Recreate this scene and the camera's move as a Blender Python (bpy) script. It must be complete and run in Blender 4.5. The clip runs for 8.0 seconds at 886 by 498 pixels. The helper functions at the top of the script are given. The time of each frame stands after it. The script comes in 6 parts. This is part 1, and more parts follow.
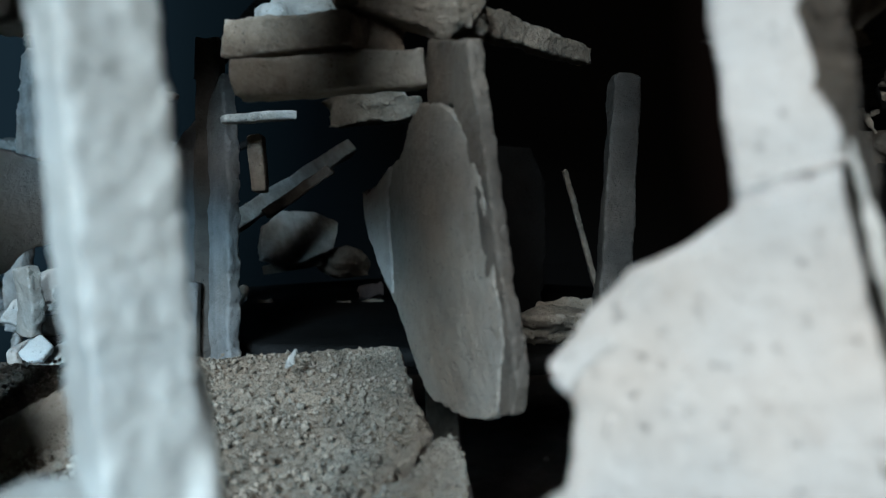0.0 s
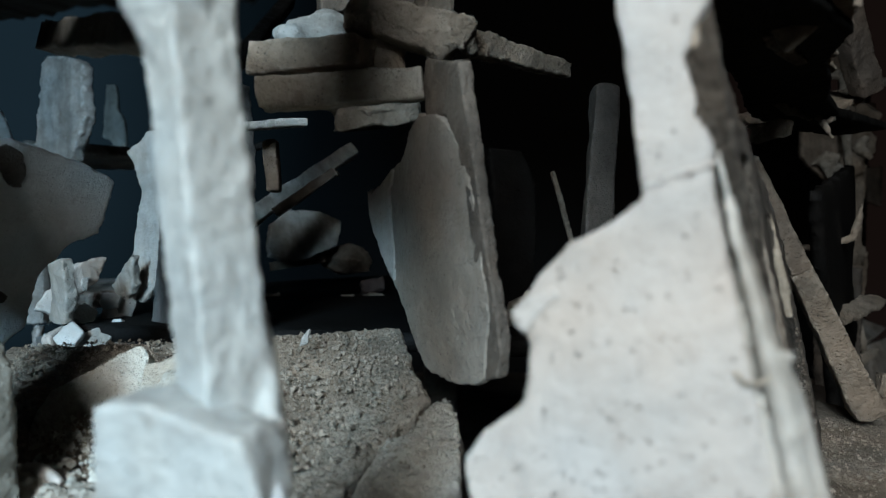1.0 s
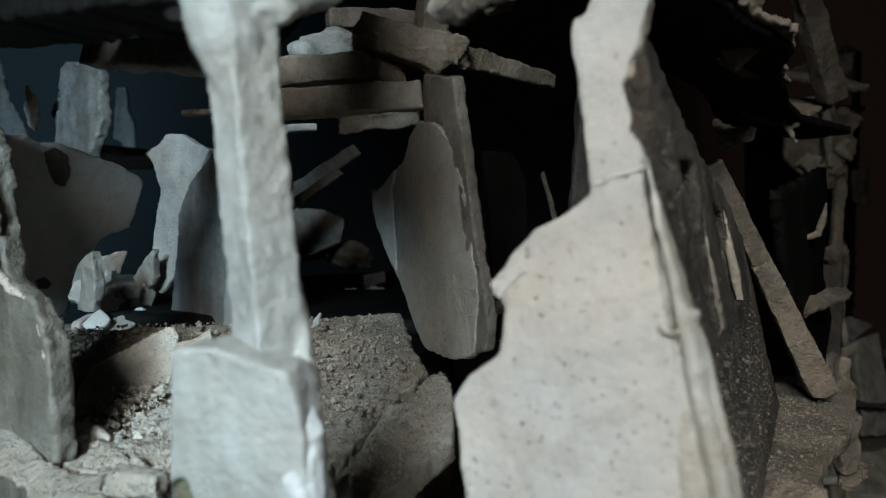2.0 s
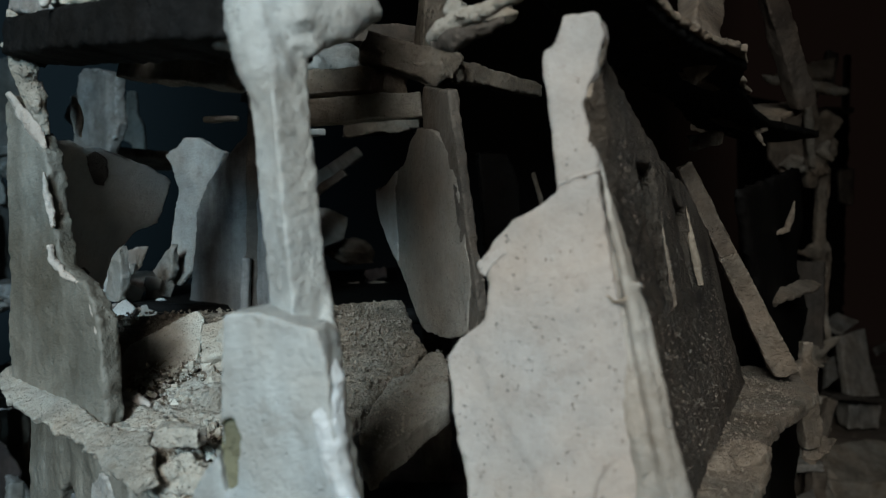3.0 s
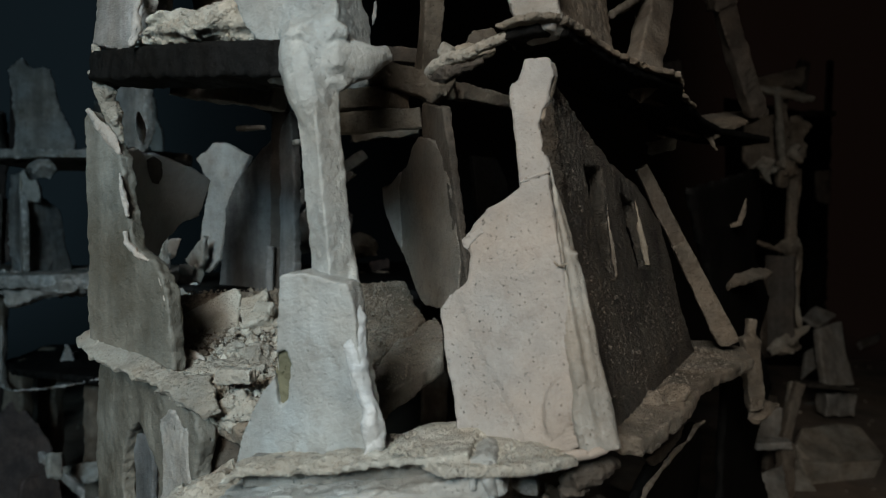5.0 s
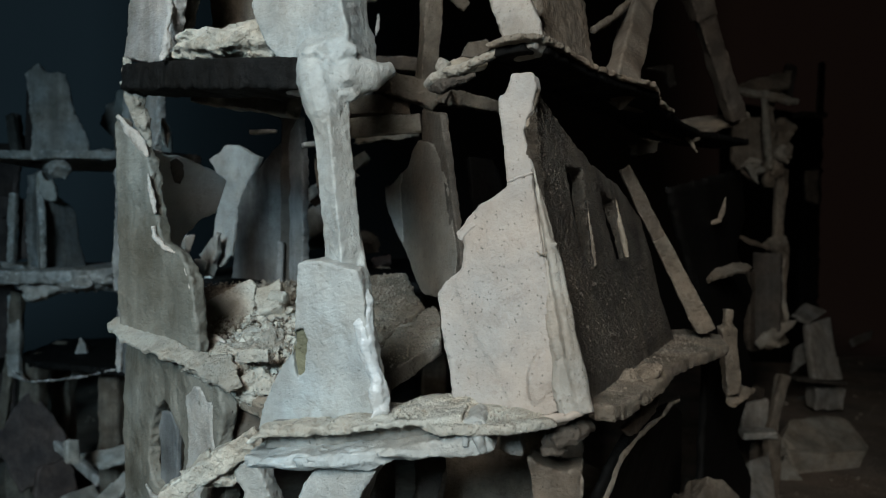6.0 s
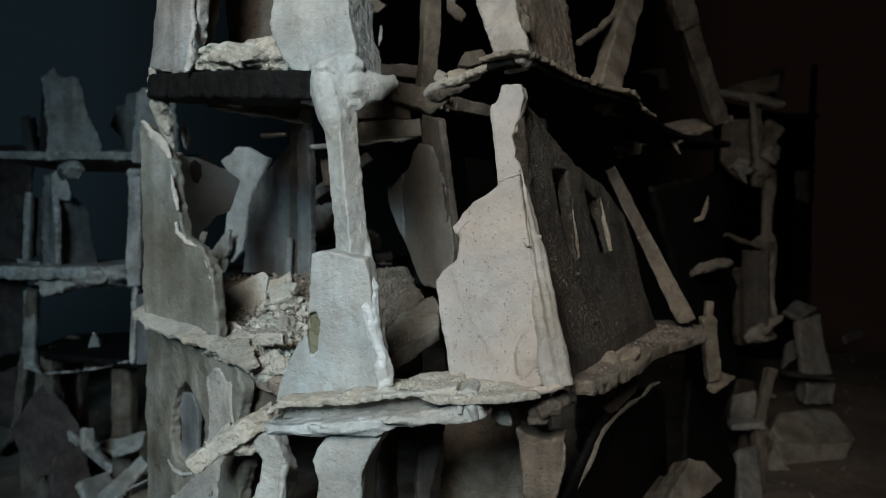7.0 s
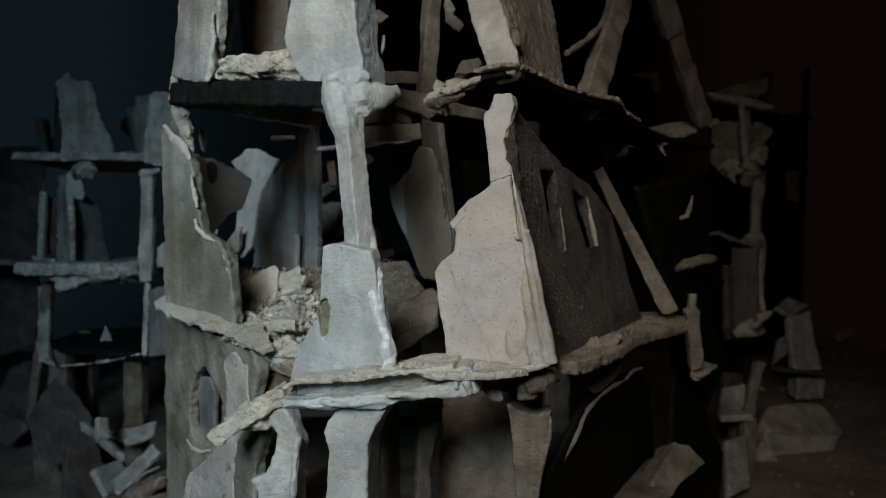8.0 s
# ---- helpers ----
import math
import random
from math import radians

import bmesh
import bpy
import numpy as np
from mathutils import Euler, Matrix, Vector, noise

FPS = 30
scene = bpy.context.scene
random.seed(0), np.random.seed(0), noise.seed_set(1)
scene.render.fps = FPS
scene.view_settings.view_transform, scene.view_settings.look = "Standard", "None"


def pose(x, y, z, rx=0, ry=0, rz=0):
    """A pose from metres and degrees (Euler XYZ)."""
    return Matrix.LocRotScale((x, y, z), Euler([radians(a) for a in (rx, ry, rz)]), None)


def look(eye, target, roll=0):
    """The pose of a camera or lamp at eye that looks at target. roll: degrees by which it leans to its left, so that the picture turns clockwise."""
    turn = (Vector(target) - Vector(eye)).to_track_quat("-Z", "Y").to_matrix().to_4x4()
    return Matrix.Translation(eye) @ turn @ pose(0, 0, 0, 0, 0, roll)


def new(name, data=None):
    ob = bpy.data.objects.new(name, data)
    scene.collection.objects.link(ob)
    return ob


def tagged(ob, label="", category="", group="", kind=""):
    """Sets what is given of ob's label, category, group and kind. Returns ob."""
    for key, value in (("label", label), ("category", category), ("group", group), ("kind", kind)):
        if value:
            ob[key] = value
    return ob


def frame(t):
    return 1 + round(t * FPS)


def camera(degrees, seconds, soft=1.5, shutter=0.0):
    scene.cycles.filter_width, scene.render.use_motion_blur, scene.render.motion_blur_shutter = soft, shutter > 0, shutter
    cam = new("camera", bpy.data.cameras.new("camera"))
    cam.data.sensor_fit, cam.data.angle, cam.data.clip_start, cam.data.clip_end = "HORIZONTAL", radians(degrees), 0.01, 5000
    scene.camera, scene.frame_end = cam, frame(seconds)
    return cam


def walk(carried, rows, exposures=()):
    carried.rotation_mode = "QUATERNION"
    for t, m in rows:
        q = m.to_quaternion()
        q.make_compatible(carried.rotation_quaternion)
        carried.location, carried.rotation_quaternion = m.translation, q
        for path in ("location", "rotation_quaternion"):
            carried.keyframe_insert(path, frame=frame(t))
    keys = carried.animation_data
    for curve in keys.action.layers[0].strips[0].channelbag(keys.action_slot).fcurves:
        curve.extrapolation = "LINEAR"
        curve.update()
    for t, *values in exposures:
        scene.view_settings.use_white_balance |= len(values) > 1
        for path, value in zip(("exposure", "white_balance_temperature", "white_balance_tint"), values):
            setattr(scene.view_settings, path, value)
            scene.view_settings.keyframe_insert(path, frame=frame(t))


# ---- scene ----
cam = camera(66.8, 8.0, soft=1.1)
METRES, EYE, TILT, LEAN, TURN = 0.32, 0.475, -1.5, 0.0, 0.0
ROWS = [
    (0.0, 0.0, 0.0, 0.0, -0.0, 0.0, 0.0),
    (0.5, 0.0021, -0.057, -0.007, -0.06, 0.08, -0.01),
    (1.0, 0.0042, -0.1183, -0.0138, -0.1, 0.13, 0.02),
    (1.5, 0.0063, -0.1761, -0.02, -0.14, 0.13, -0.04),
    (3.0, 0.0112, -0.3667, -0.0403, -0.27, 0.16, -0.04),
    (3.5, 0.0127, -0.427, -0.0473, -0.29, 0.17, -0.04),
    (4.0, 0.0143, -0.4919, -0.0546, -0.3, 0.18, -0.04),
    (4.5, 0.016, -0.5516, -0.0614, -0.31, 0.2, -0.05),
    (6.0, 0.0216, -0.7426, -0.0825, -0.32, 0.22, -0.03),
    (6.5, 0.0232, -0.803, -0.0891, -0.33, 0.22, -0.03),
    (7.0, 0.025, -0.8683, -0.096, -0.32, 0.22, -0.03),
    (7.5, 0.0264, -0.9285, -0.1026, -0.32, 0.23, -0.04),
    (8.0, 0.028, -0.9936, -0.1097, -0.32, 0.23, -0.04),
]
EXPOSURES = [(0.0, 0.9, 5500, 5), (1.0, 0.85, 5680, 6), (1.7, 0.66, 6000, 7), (3.0, 0.06, 6150, 8), (3.7, -0.16, 6380, 9), (4.5, -0.42, 6750, 12), (5.8, 0.15, 6230, 8), (6.5, 0.12, 6280, 9), (7.3, -0.1, 6380, 11), (8.0, -0.2, 6420, 12)]
cam.data.dof.use_dof, cam.data.dof.focus_distance, cam.data.dof.aperture_fstop = True, 0.38, 11.0
walk(cam, [(t, pose(0, 0, EYE, TILT, LEAN, TURN) @ pose(METRES * x, METRES * y, METRES * z, 90 + pitch, roll, yaw)) for t, x, y, z, yaw, pitch, roll in ROWS], EXPOSURES)

# ---- light: a dark studio, one neutral spot and one cool spot from the front and left ----
world = bpy.data.worlds.new("studio_dark")
world.use_nodes = True
world.node_tree.nodes["Background"].inputs["Color"].default_value = (0.35, 0.42, 0.5, 1)
world.node_tree.nodes["Background"].inputs["Strength"].default_value = 0.007
scene.world = world


def spot(name, eye, target, watts, colour, cone, blend, size):
    data = bpy.data.lights.new(name, "SPOT")
    data.energy, data.color, data.spot_size, data.spot_blend, data.shadow_soft_size = watts, colour, radians(cone), blend, size
    ob = new(name, data)
    ob.matrix_world = look(eye, target)
    return ob


spot("key_spot", (-0.22, -0.82, 0.92), (-0.01, 0.12, 0.42), 42.0, (1.0, 0.94, 0.86), 56, 1.0, 0.2)
spot("cool_spot", (-0.32, -0.88, 0.82), (-0.32, 0.28, 0.37), 41.0, (0.52, 0.82, 1.0), 50, 1.0, 0.12)


# ---- materials ----
def clay_material(name, light, dark, stain=0.5, pits=0.5, grain=0.5, rough=0.8, scale=1.0, streak=0.0, rim=0.6, relief=1.0, gloss=0.3, craters=0.28, dimple=0.45):
    """Fired clay: two tones in blotches, fine grain, dark pits, a rough relief."""
    m = bpy.data.materials.new(name)
    m.use_nodes = True
    t = m.node_tree
    n, l = t.nodes, t.links
    b = n["Principled BSDF"]
    co = n.new("ShaderNodeTexCoord")
    info = n.new("ShaderNodeObjectInfo")
    off = n.new("ShaderNodeVectorMath")
    off.operation = "MULTIPLY_ADD"
    l.new(info.outputs["Random"], off.inputs[0])
    off.inputs[1].default_value = (3.0, 5.0, 7.0)
    l.new(co.outputs["Object"], off.inputs[2])

    def noise_tex(s, detail, roughness=0.6):
        x = n.new("ShaderNodeTexNoise")
        x.inputs["Scale"].default_value, x.inputs["Detail"].default_value, x.inputs["Roughness"].default_value = s * scale, detail, roughness
        l.new(off.outputs[0], x.inputs["Vector"])
        return x.outputs["Fac"]

    def ramp(fac, a, z):
        r = n.new("ShaderNodeMapRange")
        r.inputs["From Min"].default_value, r.inputs["From Max"].default_value = a, z
        l.new(fac, r.inputs["Value"])
        return r.outputs["Result"]

    def mix(fac, a, c, mode="MIX"):
        x = n.new("ShaderNodeMix")
        x.data_type, x.blend_type = "RGBA", mode
        for sock, v in ((x.inputs["Factor"], fac), (x.inputs[6], a), (x.inputs[7], c)):
            if isinstance(v, (tuple, float)):
                sock.default_value = v
            else:
                l.new(v, sock)
        return x.outputs[2]

    def scaled(fac, k):
        x = n.new("ShaderNodeMath")
        x.operation = "MULTIPLY"
        l.new(fac, x.inputs[0])
        x.inputs[1].default_value = k
        return x.outputs[0]

    blot = ramp(noise_tex(28, 5, 0.55), 0.40, 0.68)
    fine = ramp(noise_tex(420, 4, 0.7), 0.30, 0.72)
    mid = ramp(noise_tex(110, 5, 0.65), 0.45, 0.75)
    colour = mix(scaled(blot, stain), (*light, 1), (*dark, 1))
    colour = mix(scaled(mid, 0.35 * stain), colour, tuple(0.55 * c for c in dark) + (1,))
    colour = mix(scaled(fine, 0.55 * grain), colour, (0.72, 0.69, 0.64, 1), "MULTIPLY")
    tone = mix(ramp(noise_tex(17, 3), 0.36, 0.64), (1.04, 0.97, 0.90, 1), (0.90, 0.97, 1.02, 1))
    colour = mix(0.75, colour, tone, "MULTIPLY")
    v = n.new("ShaderNodeTexVoronoi")
    v.inputs["Scale"].default_value = 600 * scale
    l.new(off.outputs[0], v.inputs["Vector"])
    cell = n.new("ShaderNodeSeparateColor")
    l.new(v.outputs["Color"], cell.inputs["Color"])
    uneven = n.new("ShaderNodeMath")
    uneven.operation = "MULTIPLY_ADD"
    l.new(cell.outputs["Red"], uneven.inputs[0])
    uneven.inputs[1].default_value = 0.22
    l.new(v.outputs["Distance"], uneven.inputs[2])
    pit = ramp(uneven.outputs[0], 0.34, 0.16)
    gate = ramp(noise_tex(230, 2), 0.50, 0.58)
    hole = n.new("ShaderNodeMath")
    hole.operation = "MULTIPLY"
    l.new(pit, hole.inputs[0])
    l.new(gate, hole.inputs[1])
    colour = mix(scaled(hole.outputs[0], 0.7 * pits), colour, tuple(0.25 * c for c in dark) + (1,))
    scab = ramp(noise_tex(75, 8, 0.7), 0.56, 0.62)
    colour = mix(scaled(scab, 0.3 * stain), colour, tuple(0.62 * c * w for c, w in zip(dark, (1.1, 0.95, 0.8))) + (1,))
    big = n.new("ShaderNodeTexVoronoi")
    big.inputs["Scale"].default_value, big.inputs["Randomness"].default_value = 430 * scale, 1.0
    l.new(off.outputs[0], big.inputs["Vector"])
    pick = n.new("ShaderNodeSeparateColor")
    l.new(big.outputs["Color"], pick.inputs["Color"])
    crater = n.new("ShaderNodeMath")
    crater.operation = "MULTIPLY"
    l.new(ramp(big.outputs["Distance"], 0.20, 0.10), crater.inputs[0])
    l.new(ramp(pick.outputs["Green"], 0.72, 0.78), crater.inputs[1])
    colour = mix(scaled(crater.outputs[0], craters * pits), colour, tuple(0.3 * c for c in dark) + (1,))
    if streak:
        drawn = n.new("ShaderNodeVectorMath")
        drawn.operation = "MULTIPLY"
        drawn.inputs[1].default_value = (1.0, 1.0, 0.08)
        l.new(off.outputs[0], drawn.inputs[0])
        lines = n.new("ShaderNodeTexNoise")
        lines.inputs["Scale"].default_value, lines.inputs["Detail"].default_value = 120 * scale, 4
        l.new(drawn.outputs[0], lines.inputs["Vector"])
        colour = mix(scaled(ramp(lines.outputs["Fac"], 0.42, 0.66), streak), colour, tuple(0.6 * c for c in dark) + (1,))
    geo = n.new("ShaderNodeNewGeometry")
    chip = n.new("ShaderNodeMath")
    chip.operation = "MULTIPLY"
    l.new(ramp(geo.outputs["Pointiness"], 0.52, 0.58), chip.inputs[0])
    l.new(ramp(noise_tex(190, 3), 0.42, 0.60), chip.inputs[1])
    colour = mix(scaled(chip.outputs[0], rim), colour, tuple(min(0.8, 1.4 * c + 0.008) for c in light) + (1,))
    l.new(colour, b.inputs["Base Color"])
    b.inputs["Roughness"].default_value = rough
    b.inputs["Specular IOR Level"].default_value = gloss
    h = n.new("ShaderNodeMath")
    h.operation = "MULTIPLY_ADD"
    l.new(fine, h.inputs[0])
    h.inputs[1].default_value = grain
    l.new(scaled(mid, dimple), h.inputs[2])
    h2 = n.new("ShaderNodeMath")
    h2.operation = "SUBTRACT"
    l.new(h.outputs[0], h2.inputs[0])
    both = n.new("ShaderNodeMath")
    both.operation = "ADD"
    l.new(scaled(hole.outputs[0], 1.5 * pits), both.inputs[0])
    l.new(scaled(crater.outputs[0], 1.6 * pits), both.inputs[1])
    l.new(both.outputs[0], h2.inputs[1])
    bump = n.new("ShaderNodeBump")
    bump.inputs["Strength"].default_value, bump.inputs["Distance"].default_value = 1.0, 0.0007 * relief / scale
    l.new(h2.outputs[0], bump.inputs["Height"])
    l.new(bump.outputs[0], b.inputs["Normal"])
    return m


PALE = clay_material("pale_plaster_clay", (0.44, 0.40, 0.36), (0.305, 0.272, 0.238), 0.6, 0.65, 0.6, rim=0.35, craters=0.5, dimple=0.2)
GLAZE = clay_material("pale_glazed_clay", (0.455, 0.47, 0.452), (0.29, 0.293, 0.275), 0.9, 0.35, 0.6, 0.48, streak=0.25, rim=0.35, craters=0.18, dimple=0.35, relief=1.0, gloss=0.3)
GREY = clay_material("grey_clay", (0.38, 0.37, 0.34), (0.19, 0.18, 0.16), 0.9, 0.8, 0.8, streak=0.4, rim=0.7)
GRIT = clay_material("gritty_rubble_clay", (0.62, 0.58, 0.50), (0.36, 0.32, 0.26), 0.9, 0.8, 1.0, 0.9, rim=0.5, relief=1.8)
DUSK = clay_material("dark_dun_clay", (0.105, 0.095, 0.083), (0.040, 0.036, 0.031), 0.9, 0.8, 1.0, 0.65, streak=0.3, rim=0.8)
# Near-black for undersides and rear parts; shade partly put into the colour.
NEARBLACK = clay_material("near_black_clay", (0.011, 0.0105, 0.010), (0.005, 0.005, 0.0045), 0.8, 0.3, 0.6, 0.6, rim=0.1, gloss=0.06)
SPECK = clay_material("speckled_grey_clay", (0.265, 0.237, 0.20), (0.165, 0.145, 0.12), 0.7, 1.0, 0.6, 0.7, rim=0.4, craters=0.9, dimple=0.6, relief=1.6)
GRAVEL = clay_material("brown_gravel_clay", (0.33, 0.30, 0.25), (0.13, 0.115, 0.09), 1.0, 1.0, 1.0, 0.9, rim=0.5, relief=2.4)
OLIVE = clay_material("olive_brown_clay", (0.20, 0.19, 0.12), (0.10, 0.095, 0.06), 0.8, 0.5, 0.6, 0.6)
DARKGRIT = clay_material("dark_gritty_clay", (0.165, 0.14, 0.112), (0.04, 0.033, 0.026), 1.0, 1.0, 1.0, 0.55, streak=0.2, rim=1.0, relief=5.0, craters=0.6, dimple=1.0)
TAN = clay_material("brown_dripped_clay", (0.33, 0.28, 0.215), (0.16, 0.133, 0.10), 0.9, 0.6, 0.6, 0.45, streak=0.2, rim=0.6)
LOAM = clay_material("dirty_crumbling_clay", (0.315, 0.268, 0.212), (0.13, 0.108, 0.083), 1.0, 0.9, 1.0, 0.9, rim=0.6, relief=1.8)
LOAM2 = clay_material("dusty_ledge_clay", (0.44, 0.405, 0.345), (0.22, 0.20, 0.165), 1.0, 0.9, 1.0, 0.9, rim=0.4, relief=1.8)
MORTAR = clay_material("cream_cemented_rubble", (0.58, 0.55, 0.48), (0.33, 0.305, 0.26), 0.9, 1.0, 1.0, 0.9, rim=0.4, relief=2.2)
BONE = clay_material("weathered_bone_clay", (0.44, 0.425, 0.395), (0.25, 0.235, 0.21), 0.9, 0.6, 0.8, 0.65, streak=0.25, rim=0.5)
STAIN = clay_material("stained_wall_clay", (0.24, 0.23, 0.198), (0.085, 0.078, 0.06), 1.0, 0.25, 0.5, 0.55, 0.5, streak=0.4, rim=0.4, relief=0.8)
WASH = clay_material("streaked_rear_clay", (0.20, 0.20, 0.195), (0.075, 0.075, 0.072), 0.9, 0.6, 0.6, 0.7, streak=0.4, rim=0.4)
SLATE = clay_material("grey_pane_clay", (0.46, 0.47, 0.46), (0.30, 0.31, 0.30), 0.6, 0.3, 0.4, 0.55, streak=0.1, rim=0.3)
ASH = clay_material("dim_ash_clay", (0.42, 0.395, 0.37), (0.18, 0.165, 0.145), 1.0, 0.8, 0.9, 0.8, streak=0.4, rim=0.9)
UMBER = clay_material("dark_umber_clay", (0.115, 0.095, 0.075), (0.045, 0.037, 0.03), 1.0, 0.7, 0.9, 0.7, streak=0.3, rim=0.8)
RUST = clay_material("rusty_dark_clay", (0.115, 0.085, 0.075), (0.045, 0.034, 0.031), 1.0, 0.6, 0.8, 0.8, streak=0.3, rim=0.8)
SLIP = clay_material("glossy_white_slip", (0.60, 0.615, 0.61), (0.42, 0.43, 0.42), 0.7, 0.3, 0.4, 0.22, streak=0.15, rim=0.3, gloss=0.6)
BEIGE = clay_material("beige_glossy_clay", (0.42, 0.385, 0.335), (0.23, 0.205, 0.17), 0.9, 0.5, 0.5, 0.42, streak=0.2, rim=0.4)
BROWN = clay_material("brown_grey_clay", (0.21, 0.178, 0.142), (0.085, 0.067, 0.05), 1.0, 0.7, 0.8, streak=0.4, rim=0.6)
FLOOR = clay_material("dusty_dark_floor", (0.30, 0.25, 0.205), (0.13, 0.105, 0.08), 0.9, 0.3, 0.6, 0.9, 0.25, rim=0.0)
BLACK = clay_material("black_wall_paint", (0.020, 0.014, 0.011), (0.012, 0.009, 0.008), 0.6, 0.0, 0.3, 0.95, 0.1, rim=0.0)

# ---- solids: (points, faces) in world metres ----
from mathutils.geometry import delaunay_2d_cdt


def inside(x, y, poly):
    hit = False
    for (ax, ay), (bx, by) in zip(poly, [*poly[1:], poly[0]]):
        if (ay > y) != (by > y) and x < (bx - ax) * (y - ay) / (by - ay) + ax:
            hit = not hit
    return hit


rng = random.Random(7)


def wobble(p, size, seed=0.0):
    return noise.noise_vector(Vector((p[0] / size + seed, p[1] / size - seed, p[2] / size + 2 * seed)))


def slab_solid(origin, turn, outline, thick, jag=0.0016, holes=(), step=0.0013):
    """A broken plate: its outline in its own plane, its edges chipped, its thickness behind it."""
    m = pose(*origin, *turn)
    seed = rng.uniform(0, 50)
    bm = bmesh.new()
    loops = []
    for ring in (outline, *holes):
        pts = []
        for (ax, ay), (bx, by) in zip(ring, [*ring[1:], ring[0]]):
            k = max(1, round(math.hypot(bx - ax, by - ay) / step))
            for i in range(k):
                p = Vector((ax + (bx - ax) * i / k, ay + (by - ay) * i / k, 0))
                w = wobble(p, 0.020, seed) * 0.7 + wobble(p, 0.008, seed) * 0.5 + wobble(p, 0.003, seed) * 0.55
                pts.append(p + Vector((w.x, w.y, 0)) * jag)
        loops.append(pts)
    layers = max(2, round(thick / 0.0022) + 1)
    sheets = []
    for k in range(layers):
        z = -thick * k / (layers - 1)
        sheet = []
        for pts in loops:
            ring = []
            for p in pts:
                w = wobble(Vector((p.x, p.y, z * 1.5)), 0.006, seed + 9)
                end = 0.15 * thick * w.z if k == layers - 1 else 0.0
                ring.append(bm.verts.new(p + Vector((w.x * jag * 1.1, w.y * jag * 1.1, z - end)) * 1.0 if k else p))
            sheet.append(ring)
        sheets.append(sheet)
    for sheet in (sheets[0], sheets[-1]):
        around = [v for ring in sheet for v in ring]
        flat, links, at = [Vector((v.co.x, v.co.y)) for v in around], [], 0
        for ring in sheet:
            links += [(at + i, at + (i + 1) % len(ring)) for i in range(len(ring))]
            at += len(ring)
        spots, _, tris, origins, _, _ = delaunay_2d_cdt(flat, links, [], 1, 1e-7)
        own = [around[o[0]] if o else bm.verts.new((p.x, p.y, around[0].co.z)) for p, o in zip(spots, origins)]
        for tri in tris:
            mid = sum((spots[i] for i in tri), Vector((0, 0))) / len(tri)
            if sum(inside(mid.x, mid.y, [(v.co.x, v.co.y) for v in ring]) for ring in sheet[1:]) == 0 and len({own[i] for i in tri}) == len(tri):
                bm.faces.new([own[i] for i in tri])
    for upper, lower in zip(sheets, sheets[1:]):
        for fr, bk in zip(upper, lower):
            k = len(fr)
            for i in range(k):
                j = (i + 1) % k
                bm.faces.new((fr[i], fr[j], bk[j], bk[i]))
    bmesh.ops.recalc_face_normals(bm, faces=bm.faces)
    bm.verts.index_update()
    out = ([m @ v.co for v in bm.verts], [[v.index for v in f.verts] for f in bm.faces])
    bm.free()
    return out


def tube_solid(points, radii, sides=8, flat=1.0, jag=0.12):
    """A lumpy rod along points; flat squeezes it across, to a bar."""
    pts = [Vector(p) for p in points]
    seed = rng.uniform(0, 50)
    rows = []
    for i in range(len(pts) - 1):
        k = max(2, round((pts[i + 1] - pts[i]).length / 0.006))
        for s in range(k + (i == len(pts) - 2)):
            f = s / k
            rows.append((pts[i].lerp(pts[i + 1], f), radii[i] + (radii[i + 1] - radii[i]) * f))
    vs, fs = [], []
    for i, (p, r) in enumerate(rows):
        d = (rows[min(i + 1, len(rows) - 1)][0] - rows[max(i - 1, 0)][0]).normalized()
        side = d.cross(Vector((0.3, 1, 0.2))).normalized()
        up = side.cross(d)
        for s in range(sides):
            a = math.tau * s / sides
            q = p + (side * math.cos(a) + up * math.sin(a) * flat) * r
            vs.append(q + wobble(q, 0.010, seed) * r * jag * 2)
        if i:
            o = (i - 1) * sides
            fs += [[o + s, o + (s + 1) % sides, o + sides + (s + 1) % sides, o + sides + s] for s in range(sides)]
    fs += [list(range(sides))[::-1], list(range(len(vs) - sides, len(vs)))]
    return vs, fs


def beam_solid(a, b, wide, deep, roll=0.0, jag=0.08, taper=1.0):
    """A squared bar from a to b, a little uneven, with broken ends."""
    a, b = Vector(a), Vector(b)
    d = (b - a).normalized()
    side = d.cross(Vector((0, 1, 0.05))).normalized()
    back = d.cross(side)
    side, back = side * math.cos(roll) + back * math.sin(roll), back * math.cos(roll) - side * math.sin(roll)
    seed = rng.uniform(0, 50)
    k = max(2, round((b - a).length / 0.007))
    vs, fs = [], []
    for i in range(k + 1):
        p = a.lerp(b, i / k)
        s = 1 + (taper - 1) * i / k
        for u, v in ((-1, -1), (0, -1.0), (1, -1), (1, 0), (1, 1), (0, 1.0), (-1, 1), (-1, 0)):
            q = p + side * (u * wide * s / 2) + back * (v * deep * s / 2)
            w = wobble(q, 0.016, seed)
            end = d * (wobble(q, 0.006, seed).x * wide * 0.3) if i in (0, k) else Vector()
            vs.append(q + w * min(wide, deep) * jag * 1.6 + end)
        if i:
            o = (i - 1) * 8
            fs += [[o + s, o + (s + 1) % 8, o + 8 + (s + 1) % 8, o + 8 + s] for s in range(8)]
    fs += [list(range(8))[::-1], list(range(len(vs) - 8, len(vs)))]
    return vs, fs


